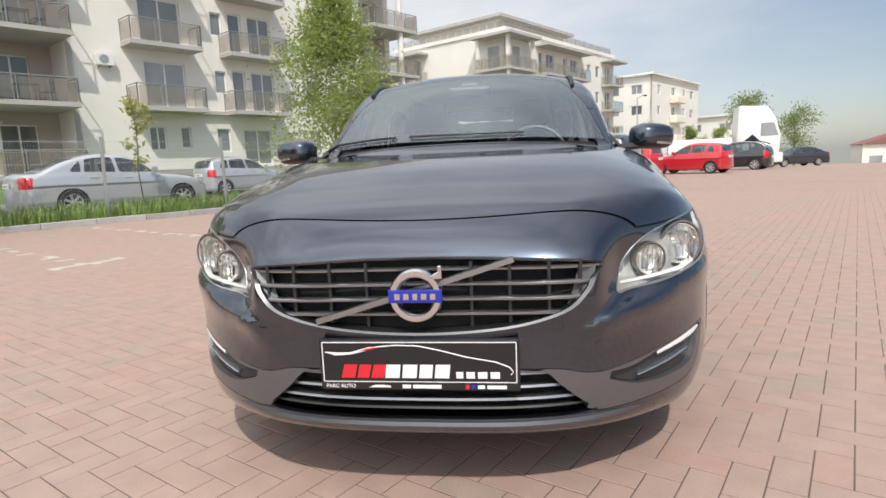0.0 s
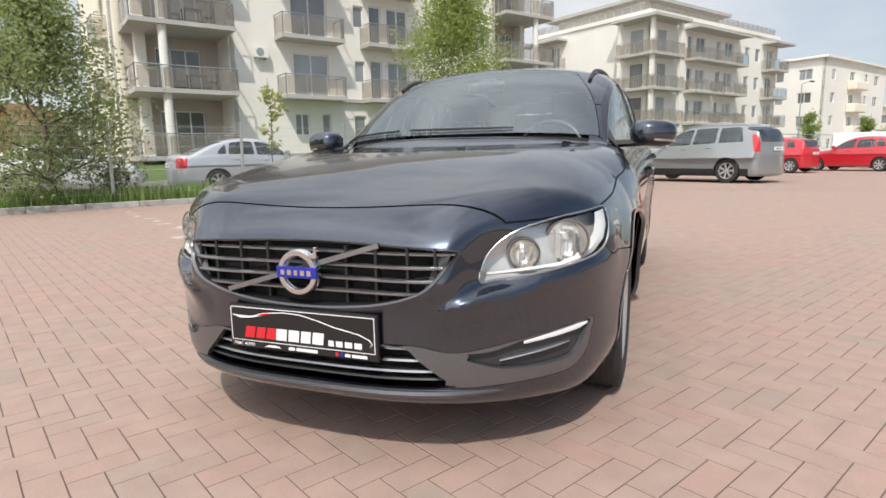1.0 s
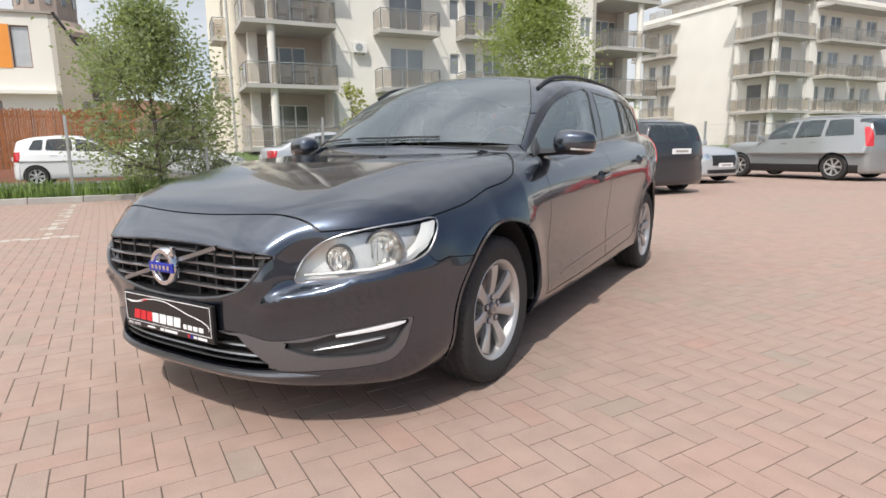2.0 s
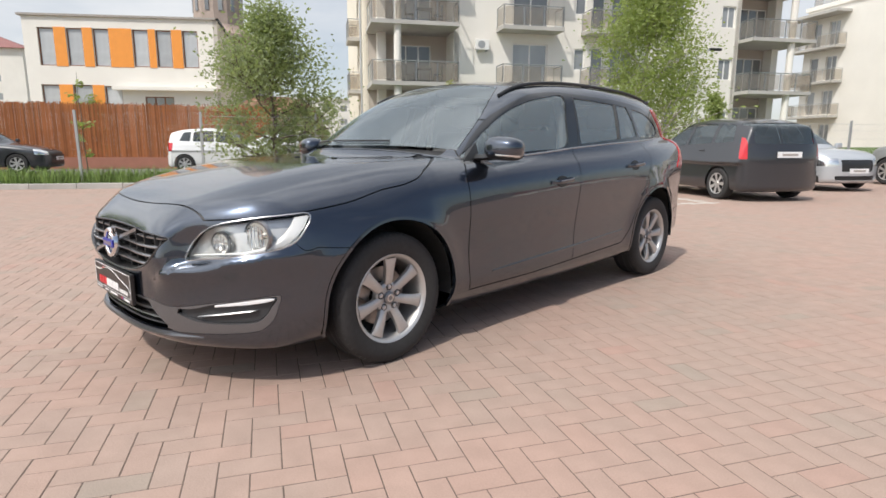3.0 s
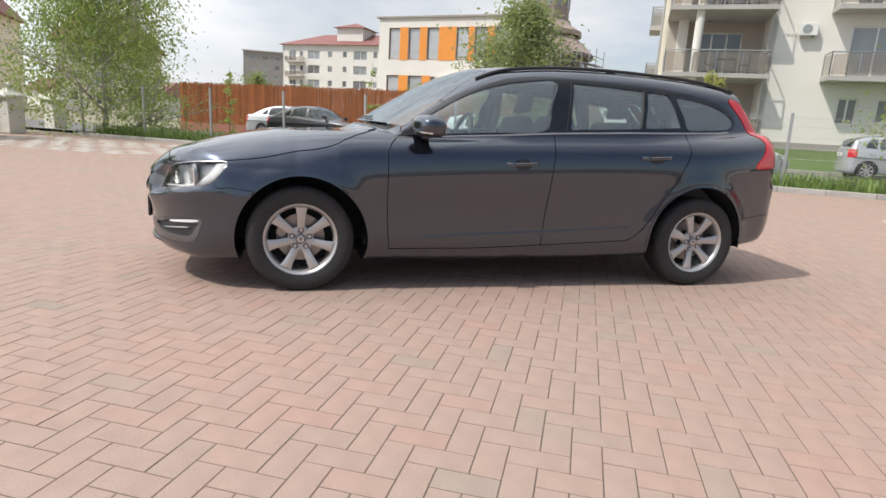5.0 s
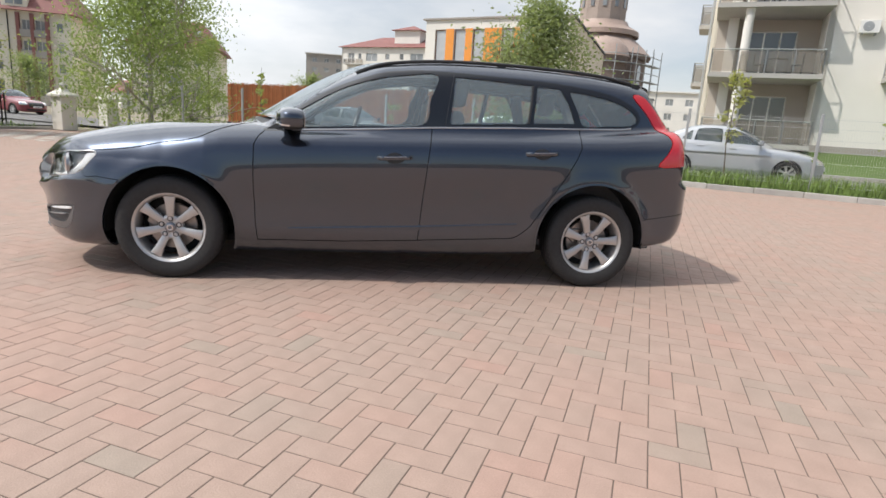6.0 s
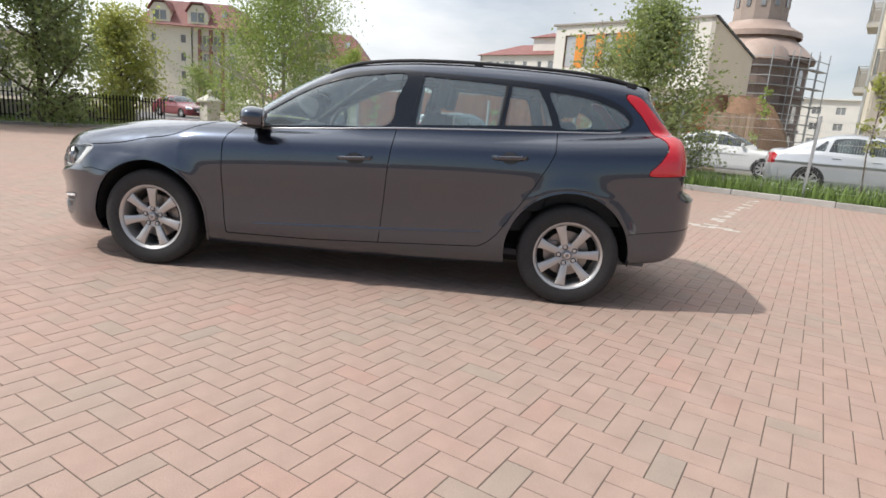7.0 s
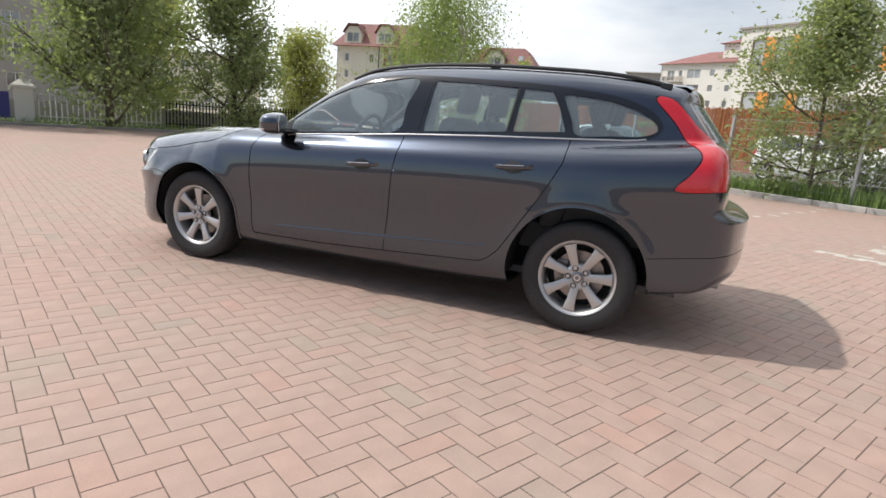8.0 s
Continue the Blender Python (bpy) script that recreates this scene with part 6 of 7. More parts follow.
for zf in FLOORS[1:]:
    for x in (-2.3, ):
        s = part("balcony", Geo().box(x - 2.0, -.7, zf - .2, x, 0, zf), "slab", block_a, "small end balcony", m=end_m)
        railing(s, [(x - 1.95, 0), (x - 1.95, -.65), (x - .05, -.65), (x - .05, 0)], zf, I4)
part("eaves", Geo().box(1.3, -1.3, TOPZ, 29.5, 15, TOPZ + .3), "render_white", block_a)
part("gutter_pipe", Geo().tube([(2.16, 2.5, 0), (2.16, 2.5, TOPZ)], .06, 8), "steel", block_a)
part("right_wall", Geo().box(28.15, 2.15, 0, 28.4, 14, TOPZ), "render_yellow", block_a)
part("back_wall", Geo().box(2.5, 13.9, 0, 28.4, 14.2, TOPZ), "render_white", block_a)
ac = thing("air_conditioner", "white outdoor air-conditioning unit on the wall", "air conditioner", m=ab(0, 15.8))
part("casing", Geo().box(8.0, -.36, 6.0, 8.72, -.08, 6.52), "frame_white", ac, bevel=.02)
part("fan_grille", Geo().lathe([(-.365, .2), (-.37, .17), (-.365, .02)], 24, "y", (8.3, 0, 6.26)), "steel", ac)
part("bracket", Geo().box(8.1, -.36, 5.94, 8.14, 0, 5.99), "steel", ac)
part("bracket", Geo().box(8.58, -.36, 5.94, 8.62, 0, 5.99), "steel", ac)


def table_set(m):
    t = thing("balcony_table", "dark metal table standing on the balcony", "table", m=m, group="balcony furniture")
    part("tabletop", Geo().box(-.4, -.3, .70, .4, .3, .73), "iron", t)
    for x in (-.36, .36):
        for y in (-.26, .26):
            part("leg", Geo().box(x - .02, y - .02, 0, x + .02, y + .02, .70), "iron", t)
    for x, r in ((-.75, 90), (.75, -90)):
        c = thing("balcony_chair", "dark metal chair on the balcony", "chair", m=m @ pose(x, 0, 0, 0, 0, r), group="balcony furniture")
        part("seat", Geo().box(-.22, -.22, .43, .22, .22, .46), "iron", c)
        part("backrest", Geo().box(-.22, .19, .46, .22, .22, .92), "iron", c)
        for xx in (-.2, .2):
            for yy in (-.2, .2):
                part("leg", Geo().box(xx - .015, yy - .015, 0, xx + .015, yy + .015, .43), "iron", c)


for zf in FLOORS[1:3]:
    table_set(ab(5.2, 15.5, zf))


# generic block of flats: two fronts seen, with windows and balconies
def flats(name, label, m, lx, ly, floors, h0, fh, front, side, wall_mat, side_mat=None, roof=None, fronts=(), sides=(), base=0.0):
    """front, side: openings per floor as (x0, x1, sill, head); fronts, sides: balconies (x0, x1, deep, floors)."""
    ob = thing(name, label, "building", m=m)
    top = h0 + floors * fh + .5
    for openings, length, mm, mt in ((front, lx, I4, wall_mat), (side, ly, Matrix.Translation((0, ly, 0)) @ pose(0, 0, 0, 0, 0, -90), side_mat or wall_mat)):
        o = [(a, b, h0 + f * fh + c, h0 + f * fh + d) for f in range(floors) for a, b, c, d in openings]
        part("wall", wall(0, length, base, top, o), mt, ob, m=mm)
        part("room_back", Geo().add([(0.3, .8, 0), (length - .3, .8, 0), (length - .3, .8, top - .3), (.3, .8, top - .3)], [(0, 1, 2, 3)]), room_shade, ob, m=mm)
        for k, w in enumerate(o):
            window_at(ob, w, mm, leaves=2 if w[1] - w[0] > 1 else 1, drape=(0, .4, 0, .6)[k % 4])
    for x0, x1, deep, which in fronts:
        for f in which:
            balcony(ob, x0, x1, -deep, 0, h0 + f * fh, I4)
    for x0, x1, deep, which in sides:
        mm = Matrix.Translation((0, ly, 0)) @ pose(0, 0, 0, 0, 0, -90)
        for f in which:
            balcony(ob, x0, x1, -deep, 0, h0 + f * fh, mm)
    part("wall", Geo().box(lx - .2, .25, base, lx, ly, top), wall_mat, ob)
    part("wall", Geo().box(.25, ly - .2, base, lx - .2, ly, top), wall_mat, ob)
    if roof:
        roof(ob, lx, ly, top)
    return ob


def flat_roof(ob, lx, ly, top):
    part("roof_slab", Geo().box(-.5, -.5, top, lx + .3, ly + .3, top + .28), "frame_white", ob)


def hip(ob, lx, ly, top, mat="roof_red", rise=2.2, over=.7):
    a, b = min(lx, ly) / 2, over
    pts = [(-b, -b, top), (lx + b, -b, top), (lx + b, ly + b, top), (-b, ly + b, top), (a, ly / 2, top + rise), (lx - a, ly / 2, top + rise)]
    part("roof", Geo().add(pts, [(0, 1, 5, 4), (1, 2, 5), (2, 3, 4, 5), (3, 0, 4), (3, 2, 1, 0)]), mat, ob, "hipped roof")


# white block with corner balconies and a set-back top storey
def penthouse(ob, lx, ly, top):
    part("parapet", Geo().box(-.15, -.15, top, lx + .15, ly + .15, top + .35), "render_white", ob)
    railing(part("terrace", Geo().box(0, 0, top + .34, lx, ly, top + .4), "slab", ob), [(.3, ly - .3), (.3, .3), (lx - .3, .3)], top + .4, I4, .7)
    part("penthouse", Geo().box(2.6, 2.6, top + .4, lx - 8, ly - 1, top + 1.9), "render_white", ob)
    part("penthouse_roof", Geo().box(1.6, 1.6, top + 1.9, lx - 7.2, ly, top + 2.2), "slab", ob)


b0 = Vector((-.6, 53.6, 0))
block_b = flats("apartment_building", "white four-storey apartment block with stacked corner balconies", pose(b0.x, b0.y, 0, 0, 0, 57), 23.8, 14.2, 4, .74, 2.94,
                [(5.9, 6.7, .1, 2.2), (7.4, 9.0, .8, 2.2), (11.0, 11.8, .1, 2.2), (12.6, 14.2, .8, 2.2), (16.6, 17.6, .8, 2.1), (18.8, 19.8, .8, 2.1), (21.3, 22.8, .1, 2.2)],
                [(.8, 1.7, .1, 2.2), (2.5, 3.6, .1, 2.2)], "render_white", roof=penthouse, fronts=[(5.5, 10.2, 1.3, (1, 2)), (10.5, 15.0, 1.3, (1, 2)), (5.5, 15.0, 1.3, (3, )), (20.3, 23.6, 1.4, (1, 2, 3))], sides=[(-.6, 4.4, 1.1, (1, 2, 3))])
for f in range(4):
    z = .74 + f * 2.94
    s = part("balcony", Geo().box(-1.3, -1.3, z - .22, 3.6, 2.7, z), "slab", block_b, "corner balcony with dark railing")
    railing(s, [(-1.2, 2.6), (-1.2, -1.2), (3.5, -1.2)], z, I4)
    for q in ((1.2, 2.8), ):
        part("balcony_door", Geo().box(q[0], -.03, z + .05, q[0] + 1.2, -.004, z + 2.2), "window", block_b)
    part("balcony_door", Geo().box(-.03, .7, z + .05, -.004, 2.0, z + 2.2), "window", block_b)
for x, y in ((-.9, -.9), (-1.0, 2.4), (3.2, -1.0)):
    part("column", Geo().box(x - .16, y - .16, 0, x + .16, y + .16, 12.4), "render_white", block_b)
part("balcony_roof", Geo().box(-1.6, -1.6, 12.4, 4.0, 3.0, 12.65), "slab", block_b)
part("balcony_roof", Geo().box(-1.5, 9.6, 12.2, 0, 15.0, 12.42), "slab", block_b)
part("balcony_roof", Geo().box(5.3, -1.5, 12.2, 15.2, 0, 12.4), "slab", block_b)
part("balcony_roof", Geo().box(20.1, -1.6, 12.2, 24.4, 0, 12.4), "slab", block_b)

c0 = Vector((19.2, 83.7, 0))
block_c = flats("apartment_building", "cream four-storey apartment house under a flat white roof", pose(c0.x, c0.y, -1.5, 0, 0, 57), 20.8, 12, 4, 1.6, 2.9,
                [(2.2, 3.4, .9, 2.2), (8.0, 9.6, .3, 2.2), (13.0, 14.2, .9, 2.2), (16.5, 18.2, .9, 2.2)], [(5.2, 7.2, .9, 2.2), (9.0, 10.6, .9, 2.2)], "render_white", "render_white", roof=flat_roof)
for f in (1, 2, 3):
    z = 1.6 + f * 2.9
    part("balcony", Geo().box(7.2, -1.1, z - .2, 11.5, 0, z + .95), "render_cream", block_c, "solid cream balcony front", bevel=.15)
flats("apartment_building", "pale low apartment house behind the lorry", pose(40.0, 104.0, -2.5, 0, 0, 57), 16, 12, 3, .6, 2.9, [(2, 4, .9, 2.2), (7, 9, .9, 2.2), (12, 14, .9, 2.2)], [(2, 4, .9, 2.2), (7, 9, .9, 2.2)], "render_white", roof=flat_roof)

# the low building with orange panels
orange_b = thing("office_building", "white two-storey building with orange window panels", "building", m=pose(-40.1, 6.1, 0, 0, 0, 52) @ Matrix.Translation((16.9, 0, 0)))
ow = [(-16.1, -15.2), (-14.5, -13.6), (-13.0, -12.1), (-10.75, -9.85), (-9.4, -8.5), (-7.85, -6.95)]
up_o = [(a, b, 5.65, 7.85) for a, b in ow]
low_o = [(-16.2, -15.2, 2.9, 4.55), (-14.4, -13.3, 2.9, 4.55), (-12.6, -11.6, 2.9, 4.5), (-10.3, -8.6, 2.2, 3.9)]
part("wall", wall(-16.9, -6.0, 0, 8.5, up_o + low_o), "render_white", orange_b)
part("room_back", Geo().add([(-16.9, .9, 0), (-6, .9, 0), (-6, .9, 8.4), (-16.9, .9, 8.4)], [(0, 1, 2, 3)]), room_shade, orange_b)
for o in up_o + low_o[:3]:
    window_at(orange_b, o, I4, "frame_brown", leaves=1, pane_mat="blind_window")
window_at(orange_b, low_o[3], I4, "frame_brown", leaves=3, name="door")
for a, b in ((-15.2, -14.5), (-13.6, -13.0), (-12.1, -10.75), (-9.85, -9.4), (-8.5, -7.85)):
    part("orange_panel", Geo().box(a + .02, -.03, 5.62, b - .02, .02, 7.88), "orange", orange_b, "orange facade panel")
for a, b in ((-15.2, -14.4), (-13.3, -12.6)):
    part("orange_panel", Geo().box(a + .02, -.03, 2.9, b - .02, .02, 4.55), "orange", orange_b)
part("string_course", Geo().box(-12.0, -.5, 4.25, -5.9, 0, 4.45), "render_white", orange_b)
part("roof_edge", Geo().box(-17.1, -.15, 8.5, -5.8, .4, 8.62), "render_grey", orange_b)
side_m = pose(-6.0, 0, 0, 0, 0, 90)
# side away from the sun: its shade is painted in by the darker render
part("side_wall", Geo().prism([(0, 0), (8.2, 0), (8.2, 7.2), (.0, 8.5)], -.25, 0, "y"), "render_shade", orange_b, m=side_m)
part("side_roof", Geo().prism([(.0, 8.47), (8.4, 7.14), (8.4, 7.28), (.0, 8.62)], -.34, .05, "y"), "iron", orange_b, m=side_m)
part("left_wall", Geo().box(-16.9, .25, 0, -16.65, 8.2, 8.5), "render_white", orange_b)
part("roof", Geo().box(-16.6, .3, 7.0, -6.3, 8.2, 7.2), "render_grey", orange_b)
for k in range(6):
    part("step", Geo().box(-5.98, 3.6 + k * .3, .9, -5.1, 3.9 + k * .3, 3.1 + k * .24), "concrete", orange_b)

# the church under scaffolding
church = thing("church", "unfinished brick church with copper domes and scaffolding", "church", m=pose(-69.0, 31.6, 0, 0, 0, 25) @ Matrix.Scale(0.95, 4))
dark_brick = noisy("bare_brickwork", (0.23, 0.175, 0.15), 0.9, vary=0.22, fine=6, coarse=0.7)
part("nave", Geo().lathe([(0, 6.2), (3.2, 6.2), (3.2, 6.45), (3.5, 6.45), (3.5, 6.2), (7.0, 6.2), (7.0, 6.4), (7.3, 6.4), (7.3, 6.2), (11.0, 6.2), (11.0, 6.7), (11.5, 6.9)], 8, "z"), dark_brick, church, "bare dark brick walls")
for k in range(8):
    at_ = pose(0, 0, 0, 0, 0, 45 * k + 22.5)
    for z0, h_ in ((.6, 2.2), (4.2, 2.3), (8.0, 2.4)):
        part("arched_window", Geo().prism([(-.7, z0), (.7, z0), (.7, z0 + h_ - .6), (.5, z0 + h_ - .2), (0, z0 + h_), (-.5, z0 + h_ - .2), (-.7, z0 + h_ - .6)], 5.70, 5.76, "y"), "window", church, m=at_)
part("nave_roof", Geo().lathe([(11.5, 6.9), (12.4, 6.0), (13.6, 4.6), (14.2, 4.2)], 16, "z"), "copper", church, "copper roof", smooth=True)
part("collar", Geo().lathe([(13.9, 5.0), (14.5, 5.0), (14.9, 4.3), (15.3, 3.6), (15.8, 3.4)], 16, "z"), "copper", church, smooth=True)
part("drum", Geo().lathe([(15.6, 3.05), (21.5, 3.05), (21.8, 3.4)], 12, "z"), "brick", church, "brick drum of the tower")
for k in range(12):
    t = 2 * math.pi * (k + .5) / 12
    part("drum_window", Geo().box(-.25, 2.95, 17.4, .25, 3.06, 20.4), "window", church, m=pose(0, 0, 0, 0, 0, math.degrees(t)))
part("dome", Geo().lathe([(21.8, 3.5), (23.2, 3.4), (25.0, 2.4), (26.2, .8), (26.6, .05)], 20, "z"), "copper", church, smooth=True)
part("apse", Geo().lathe([(0, 2.9), (10.4, 2.9), (10.8, 3.1)], 16, "z", (4.2, -3.5, 0)), dark_brick, church)
part("apse_roof", Geo().lathe([(10.8, 3.2), (12.0, 2.8), (13.0, 1.6), (13.4, .05)], 16, "z", (4.2, -3.5, 0)), "copper", church, smooth=True)
ring = [(-6.6, 2.0), (-7.4, -1.2), (-6.9, -4.2), (-4.2, -6.9), (-1.5, -7.9), (1.6, -8.0), (4.6, -7.6), (7.4, -5.0), (8.2, -2.0), (8.2, 1.0), (7.2, 4.0)]
for px, py in ring:
    part("scaffold_pole", Geo().tube([(px, py, 0), (px, py, 12.0)], .06, 6), "steel", church)
    part("scaffold_pole", Geo().tube([(px * .88, py * .88, 0), (px * .88, py * .88, 12.0)], .06, 6), "steel", church)
for z in (2, 4, 6, 8, 10):
    for (xa, ya), (xb, yb) in zip(ring, ring[1:]):
        part("scaffold_board", Geo().add([(xa, ya, z), (xb, yb, z), (xb * .88, yb * .88, z), (xa * .88, ya * .88, z), (xa, ya, z + .08), (xb, yb, z + .08), (xb * .88, yb * .88, z + .08), (xa * .88, ya * .88, z + .08)],
                                           [(0, 3, 2, 1), (4, 5, 6, 7), (0, 1, 5, 4), (1, 2, 6, 5), (2, 3, 7, 6), (3, 0, 4, 7)]), "steel", church)
        part("scaffold_pole", Geo().tube([(xa, ya, z + 1), (xb, yb, z + 1)], .05, 6), "steel", church)

# red-roofed flats far behind the bamboo fence
d0 = flats("apartment_building", "four-storey pale block under a low red roof", pose(-130.3, -2.2, 0.9, 0, 0, 57), 26, 13, 5, .2, 2.95,
           [(1.6, 3.2, .2, 2.2), (4.2, 5.0, 1.0, 2.2), (6.2, 9.0, .6, 2.3), (11.0, 12.0, 1.0, 2.2), (14.5, 15.4, 1.0, 2.2), (17.0, 20.0, .6, 2.3), (21.5, 22.4, 1.0, 2.2)], [(2, 4, .9, 2.2), (8, 10, .9, 2.2)], "render_white",
           roof=lambda ob, lx, ly, top: hip(ob, lx, ly, top, rise=3.0), base=-2.05)
for f in (1, 2, 3, 4):
    balcony(d0, 1.2, 5.4, -1.2, 0, .2 + 2.95 * f, I4)
part("dormer", Geo().box(12, 2, 15.2, 18, 8, 19.2), "render_white", d0)
part("dormer_roof", Geo().add([(11.3, 1.3, 19.2), (18.7, 1.3, 19.2), (18.7, 8.7, 19.2), (11.3, 8.7, 19.2), (15, 5, 20.6)], [(0, 1, 4), (1, 2, 4), (2, 3, 4), (3, 0, 4), (3, 2, 1, 0)]), "roof_red", d0)


def mansard(ob, lx, ly, top):
    o, i, h = .9, 2.6, 4.4
    pts = [(-o, -o, top), (lx + o, -o, top), (lx + o, ly + o, top), (-o, ly + o, top), (i, i, top + h), (lx - i, i, top + h), (lx - i, ly - i, top + h), (i, ly - i, top + h)]
    part("roof", Geo().add(pts, [(0, 1, 5, 4), (1, 2, 6, 5), (2, 3, 7, 6), (3, 0, 4, 7), (4, 5, 6, 7), (3, 2, 1, 0)]), "roof_red", ob, "steep red mansard roof")
    for x in ((3.4, 9.8) if lx > 15 else (5.6, )):
        part("dormer", Geo().prism([(x - 1.7, top + .1), (x + 1.7, top + .1), (x + 1.7, top + 2.4), (x + .9, top + 3.5), (x - .9, top + 3.5), (x - 1.7, top + 2.4)], -.5, 3, "y"), "render_cream", ob)
        part("dormer_window", Geo().box(x - 1.1, -.56, top + .8, x - .1, -.5, top + 2.3), "window", ob)
        part("dormer_window", Geo().box(x + .1, -.56, top + .8, x + 1.1, -.5, top + 2.3), "window", ob)
        part("dormer_roof", Geo().prism([(x - 2.0, top + 2.3), (x - 1.0, top + 3.7), (x + 1.0, top + 3.7), (x + 2.0, top + 2.3), (x + 1.9, top + 2.55), (x + .95, top + 3.95), (x - .95, top + 3.95), (x - 1.9, top + 2.55)], -.9, 3.2, "y"), "roof_red", ob)
    for x in ((13.4, ) if lx > 15 else (9.6, )):
        part("roof_window", Geo().add([(x, .55, top + 2.0), (x + .9, .55, top + 2.0), (x + .9, 1.35, top + 3.0), (x, 1.35, top + 3.0)], [(0, 1, 2, 3)]), "window", ob)


block_e = flats("apartment_building", "cream block with a steep red mansard roof", pose(-94.5, -59.2, 0, 0, 0, 95), 17, 14, 4, 1.2, 3.0,
                [(1.6, 2.4, .8, 2.2), (6.6, 7.5, .8, 2.2), (10.4, 11.6, .2, 2.3), (12.2, 13.6, .2, 2.3), (15.0, 15.9, .8, 2.2)], [(3, 4, .8, 2.2), (9, 10, .8, 2.2)], "render_cream", roof=mansard)
flats("apartment_building", "cream house with a red mansard roof behind the birch", pose(-97.5, -34.5, -.6, 0, 0, 95), 13, 13, 3, 1.6, 3.0, [(1.6, 2.6, .8, 2.2), (5.0, 7.4, .4, 2.3), (9.6, 10.6, .8, 2.2)], [(3, 4, .8, 2.2), (9, 10, .8, 2.2)], "render_cream", roof=mansard)
for x in (10.0, 11.9, 13.9):
    part("red_pillar", Geo().box(x - .22, -.5, 0, x + .22, 0, 13.4), "roof_red", block_e)
for f in range(1, 4):
    for x0 in (10.2, 12.1):
        part("balcony", Geo().box(x0, -.45, 1.2 + 3 * f - .2, x0 + 1.6, 0, 1.2 + 3 * f + .9), "render_grey", block_e)
part("downpipe", Geo().tube([(8.6, -.1, 0), (8.6, -.1, 13.6)], .08, 6), "iron", block_e)

# buildings on the far horizon
for x, y, z, rot, lx, ly, h, mat_, lab in ((-118, 62, -2, 60, 40, 14, 12, "render_white", "long white terrace far behind the church"), (-150, 92, -2, 60, 40, 14, 15, "render_grey", "grey apartment terrace on the skyline"),
                                          (-205, -16, 0, 88, 30, 14, 21, "render_grey", "terraced pale apartment block on the skyline"), (-72, -100, 0, 120, 30, 14, 11, "render_cream", "low cream hall behind the trees"),
                                          (-34, -62, 0, 160, 14, 12, 20, "render_grey", "grey apartment tower behind the trees")):
    flats("far_building", lab, pose(x, y, z, 0, 0, rot), lx, ly, int(h // 3), .5, 3.0, [(k, k + 1.6, .8, 2.2) for k in range(2, lx - 2, 4)], [(3, 4.5, .8, 2.2), (8, 9.5, .8, 2.2)], mat_, roof=flat_roof)
hall = thing("hall", "white hall with a brown roof at the far end", "building", m=pose(58, 104, -3.2, 0, 0, -18))
part("wall", Geo().box(0, 0, 0, 16, 10, 4.6), "render_white", hall)
part("wall", Geo().box(16, 0, 0, 40, 10, 4.0), "render_white", hall)
part("roof", Geo().prism([(-.5, 4.6), (16.5, 4.6), (12, 6.6), (6, 6.6)], -.5, 10.5, "y"), "roof_red", hall)
part("roof", Geo().prism([(16, 4.0), (40.5, 4.0), (40, 6.2), (20, 7.2)], -.5, 10.5, "y"), "roof_red", hall)
for x in (1, 4, 7, 10, 13):
    part("window", Geo().box(x, -.03, 1.2, x + 1.8, -.004, 2.6), "window", hall)
for x, y in ((-150, -30), (-160, 20), (-170, -60)):
    part("roof", Geo().add([(-8, -6, 4), (8, -6, 4), (8, 6, 4), (-8, 6, 4), (-6, 0, 7.5), (6, 0, 7.5)], [(0, 1, 5, 4), (1, 2, 5), (2, 3, 4, 5), (3, 0, 4)]), "roof_red",
         thing("house", "low house with a red tiled roof", "house", m=pose(x, y, 0, 0, 0, 40), geo=Geo().box(-7.4, -5.4, 0, 7.4, 5.4, 4), material="render_white"))

# the white lorry
lorry = thing("lorry", "white lorry with a high sleeper cab", "lorry", m=pose(15.2, 36.6, -.12, 0, 0, -12))
part("cab", Geo().prism([(-1.3, .9), (1.1, .9), (1.15, 2.0), (.85, 3.0), (.4, 3.75), (-1.2, 3.85)], -1.22, 1.22, "y"), "frame_white", lorry, "white cab", bevel=.12, smooth=True)
part("windscreen", Geo().add([(1.16, -1.05, 2.05), (1.16, 1.05, 2.05), (.90, 1.0, 2.92), (.90, -1.0, 2.92)], [(0, 1, 2, 3)]), "window", lorry)
part("side_window", Geo().prism([(.05, 2.0), (1.0, 2.0), (.75, 2.75), (.05, 2.75)], -1.25, -1.235, "y"), "window", lorry)
part("livery", Geo().prism([(-1.1, 1.5), (-.4, 2.1), (.0, 1.7), (.6, 1.5), (.1, 1.3), (-.5, 1.7)], -1.25, -1.235, "y"), "iron", lorry, "dark swirl painted on the door")
part("bumper", Geo().box(.6, -1.2, .35, 1.3, 1.2, .95), "frame_white", lorry, bevel=.08)
part("chassis", Geo().box(-4.2, -.5, .8, -1.2, .5, 1.05), "iron", lorry)
part("flatbed", Geo().box(-5.2, -1.2, 1.05, -1.5, 1.2, 1.95), "frame_white", lorry, "white low load body", bevel=.05)
for x in (.35, -3.0, -4.2):
    for y in (-1.0, 1.0):
        part("wheel", Geo().lathe([(-.15, .3), (-.15, .48), (.15, .48), (.15, .3), (.05, .02)], 24, "y", (x, y, .48)), "rubber", lorry)


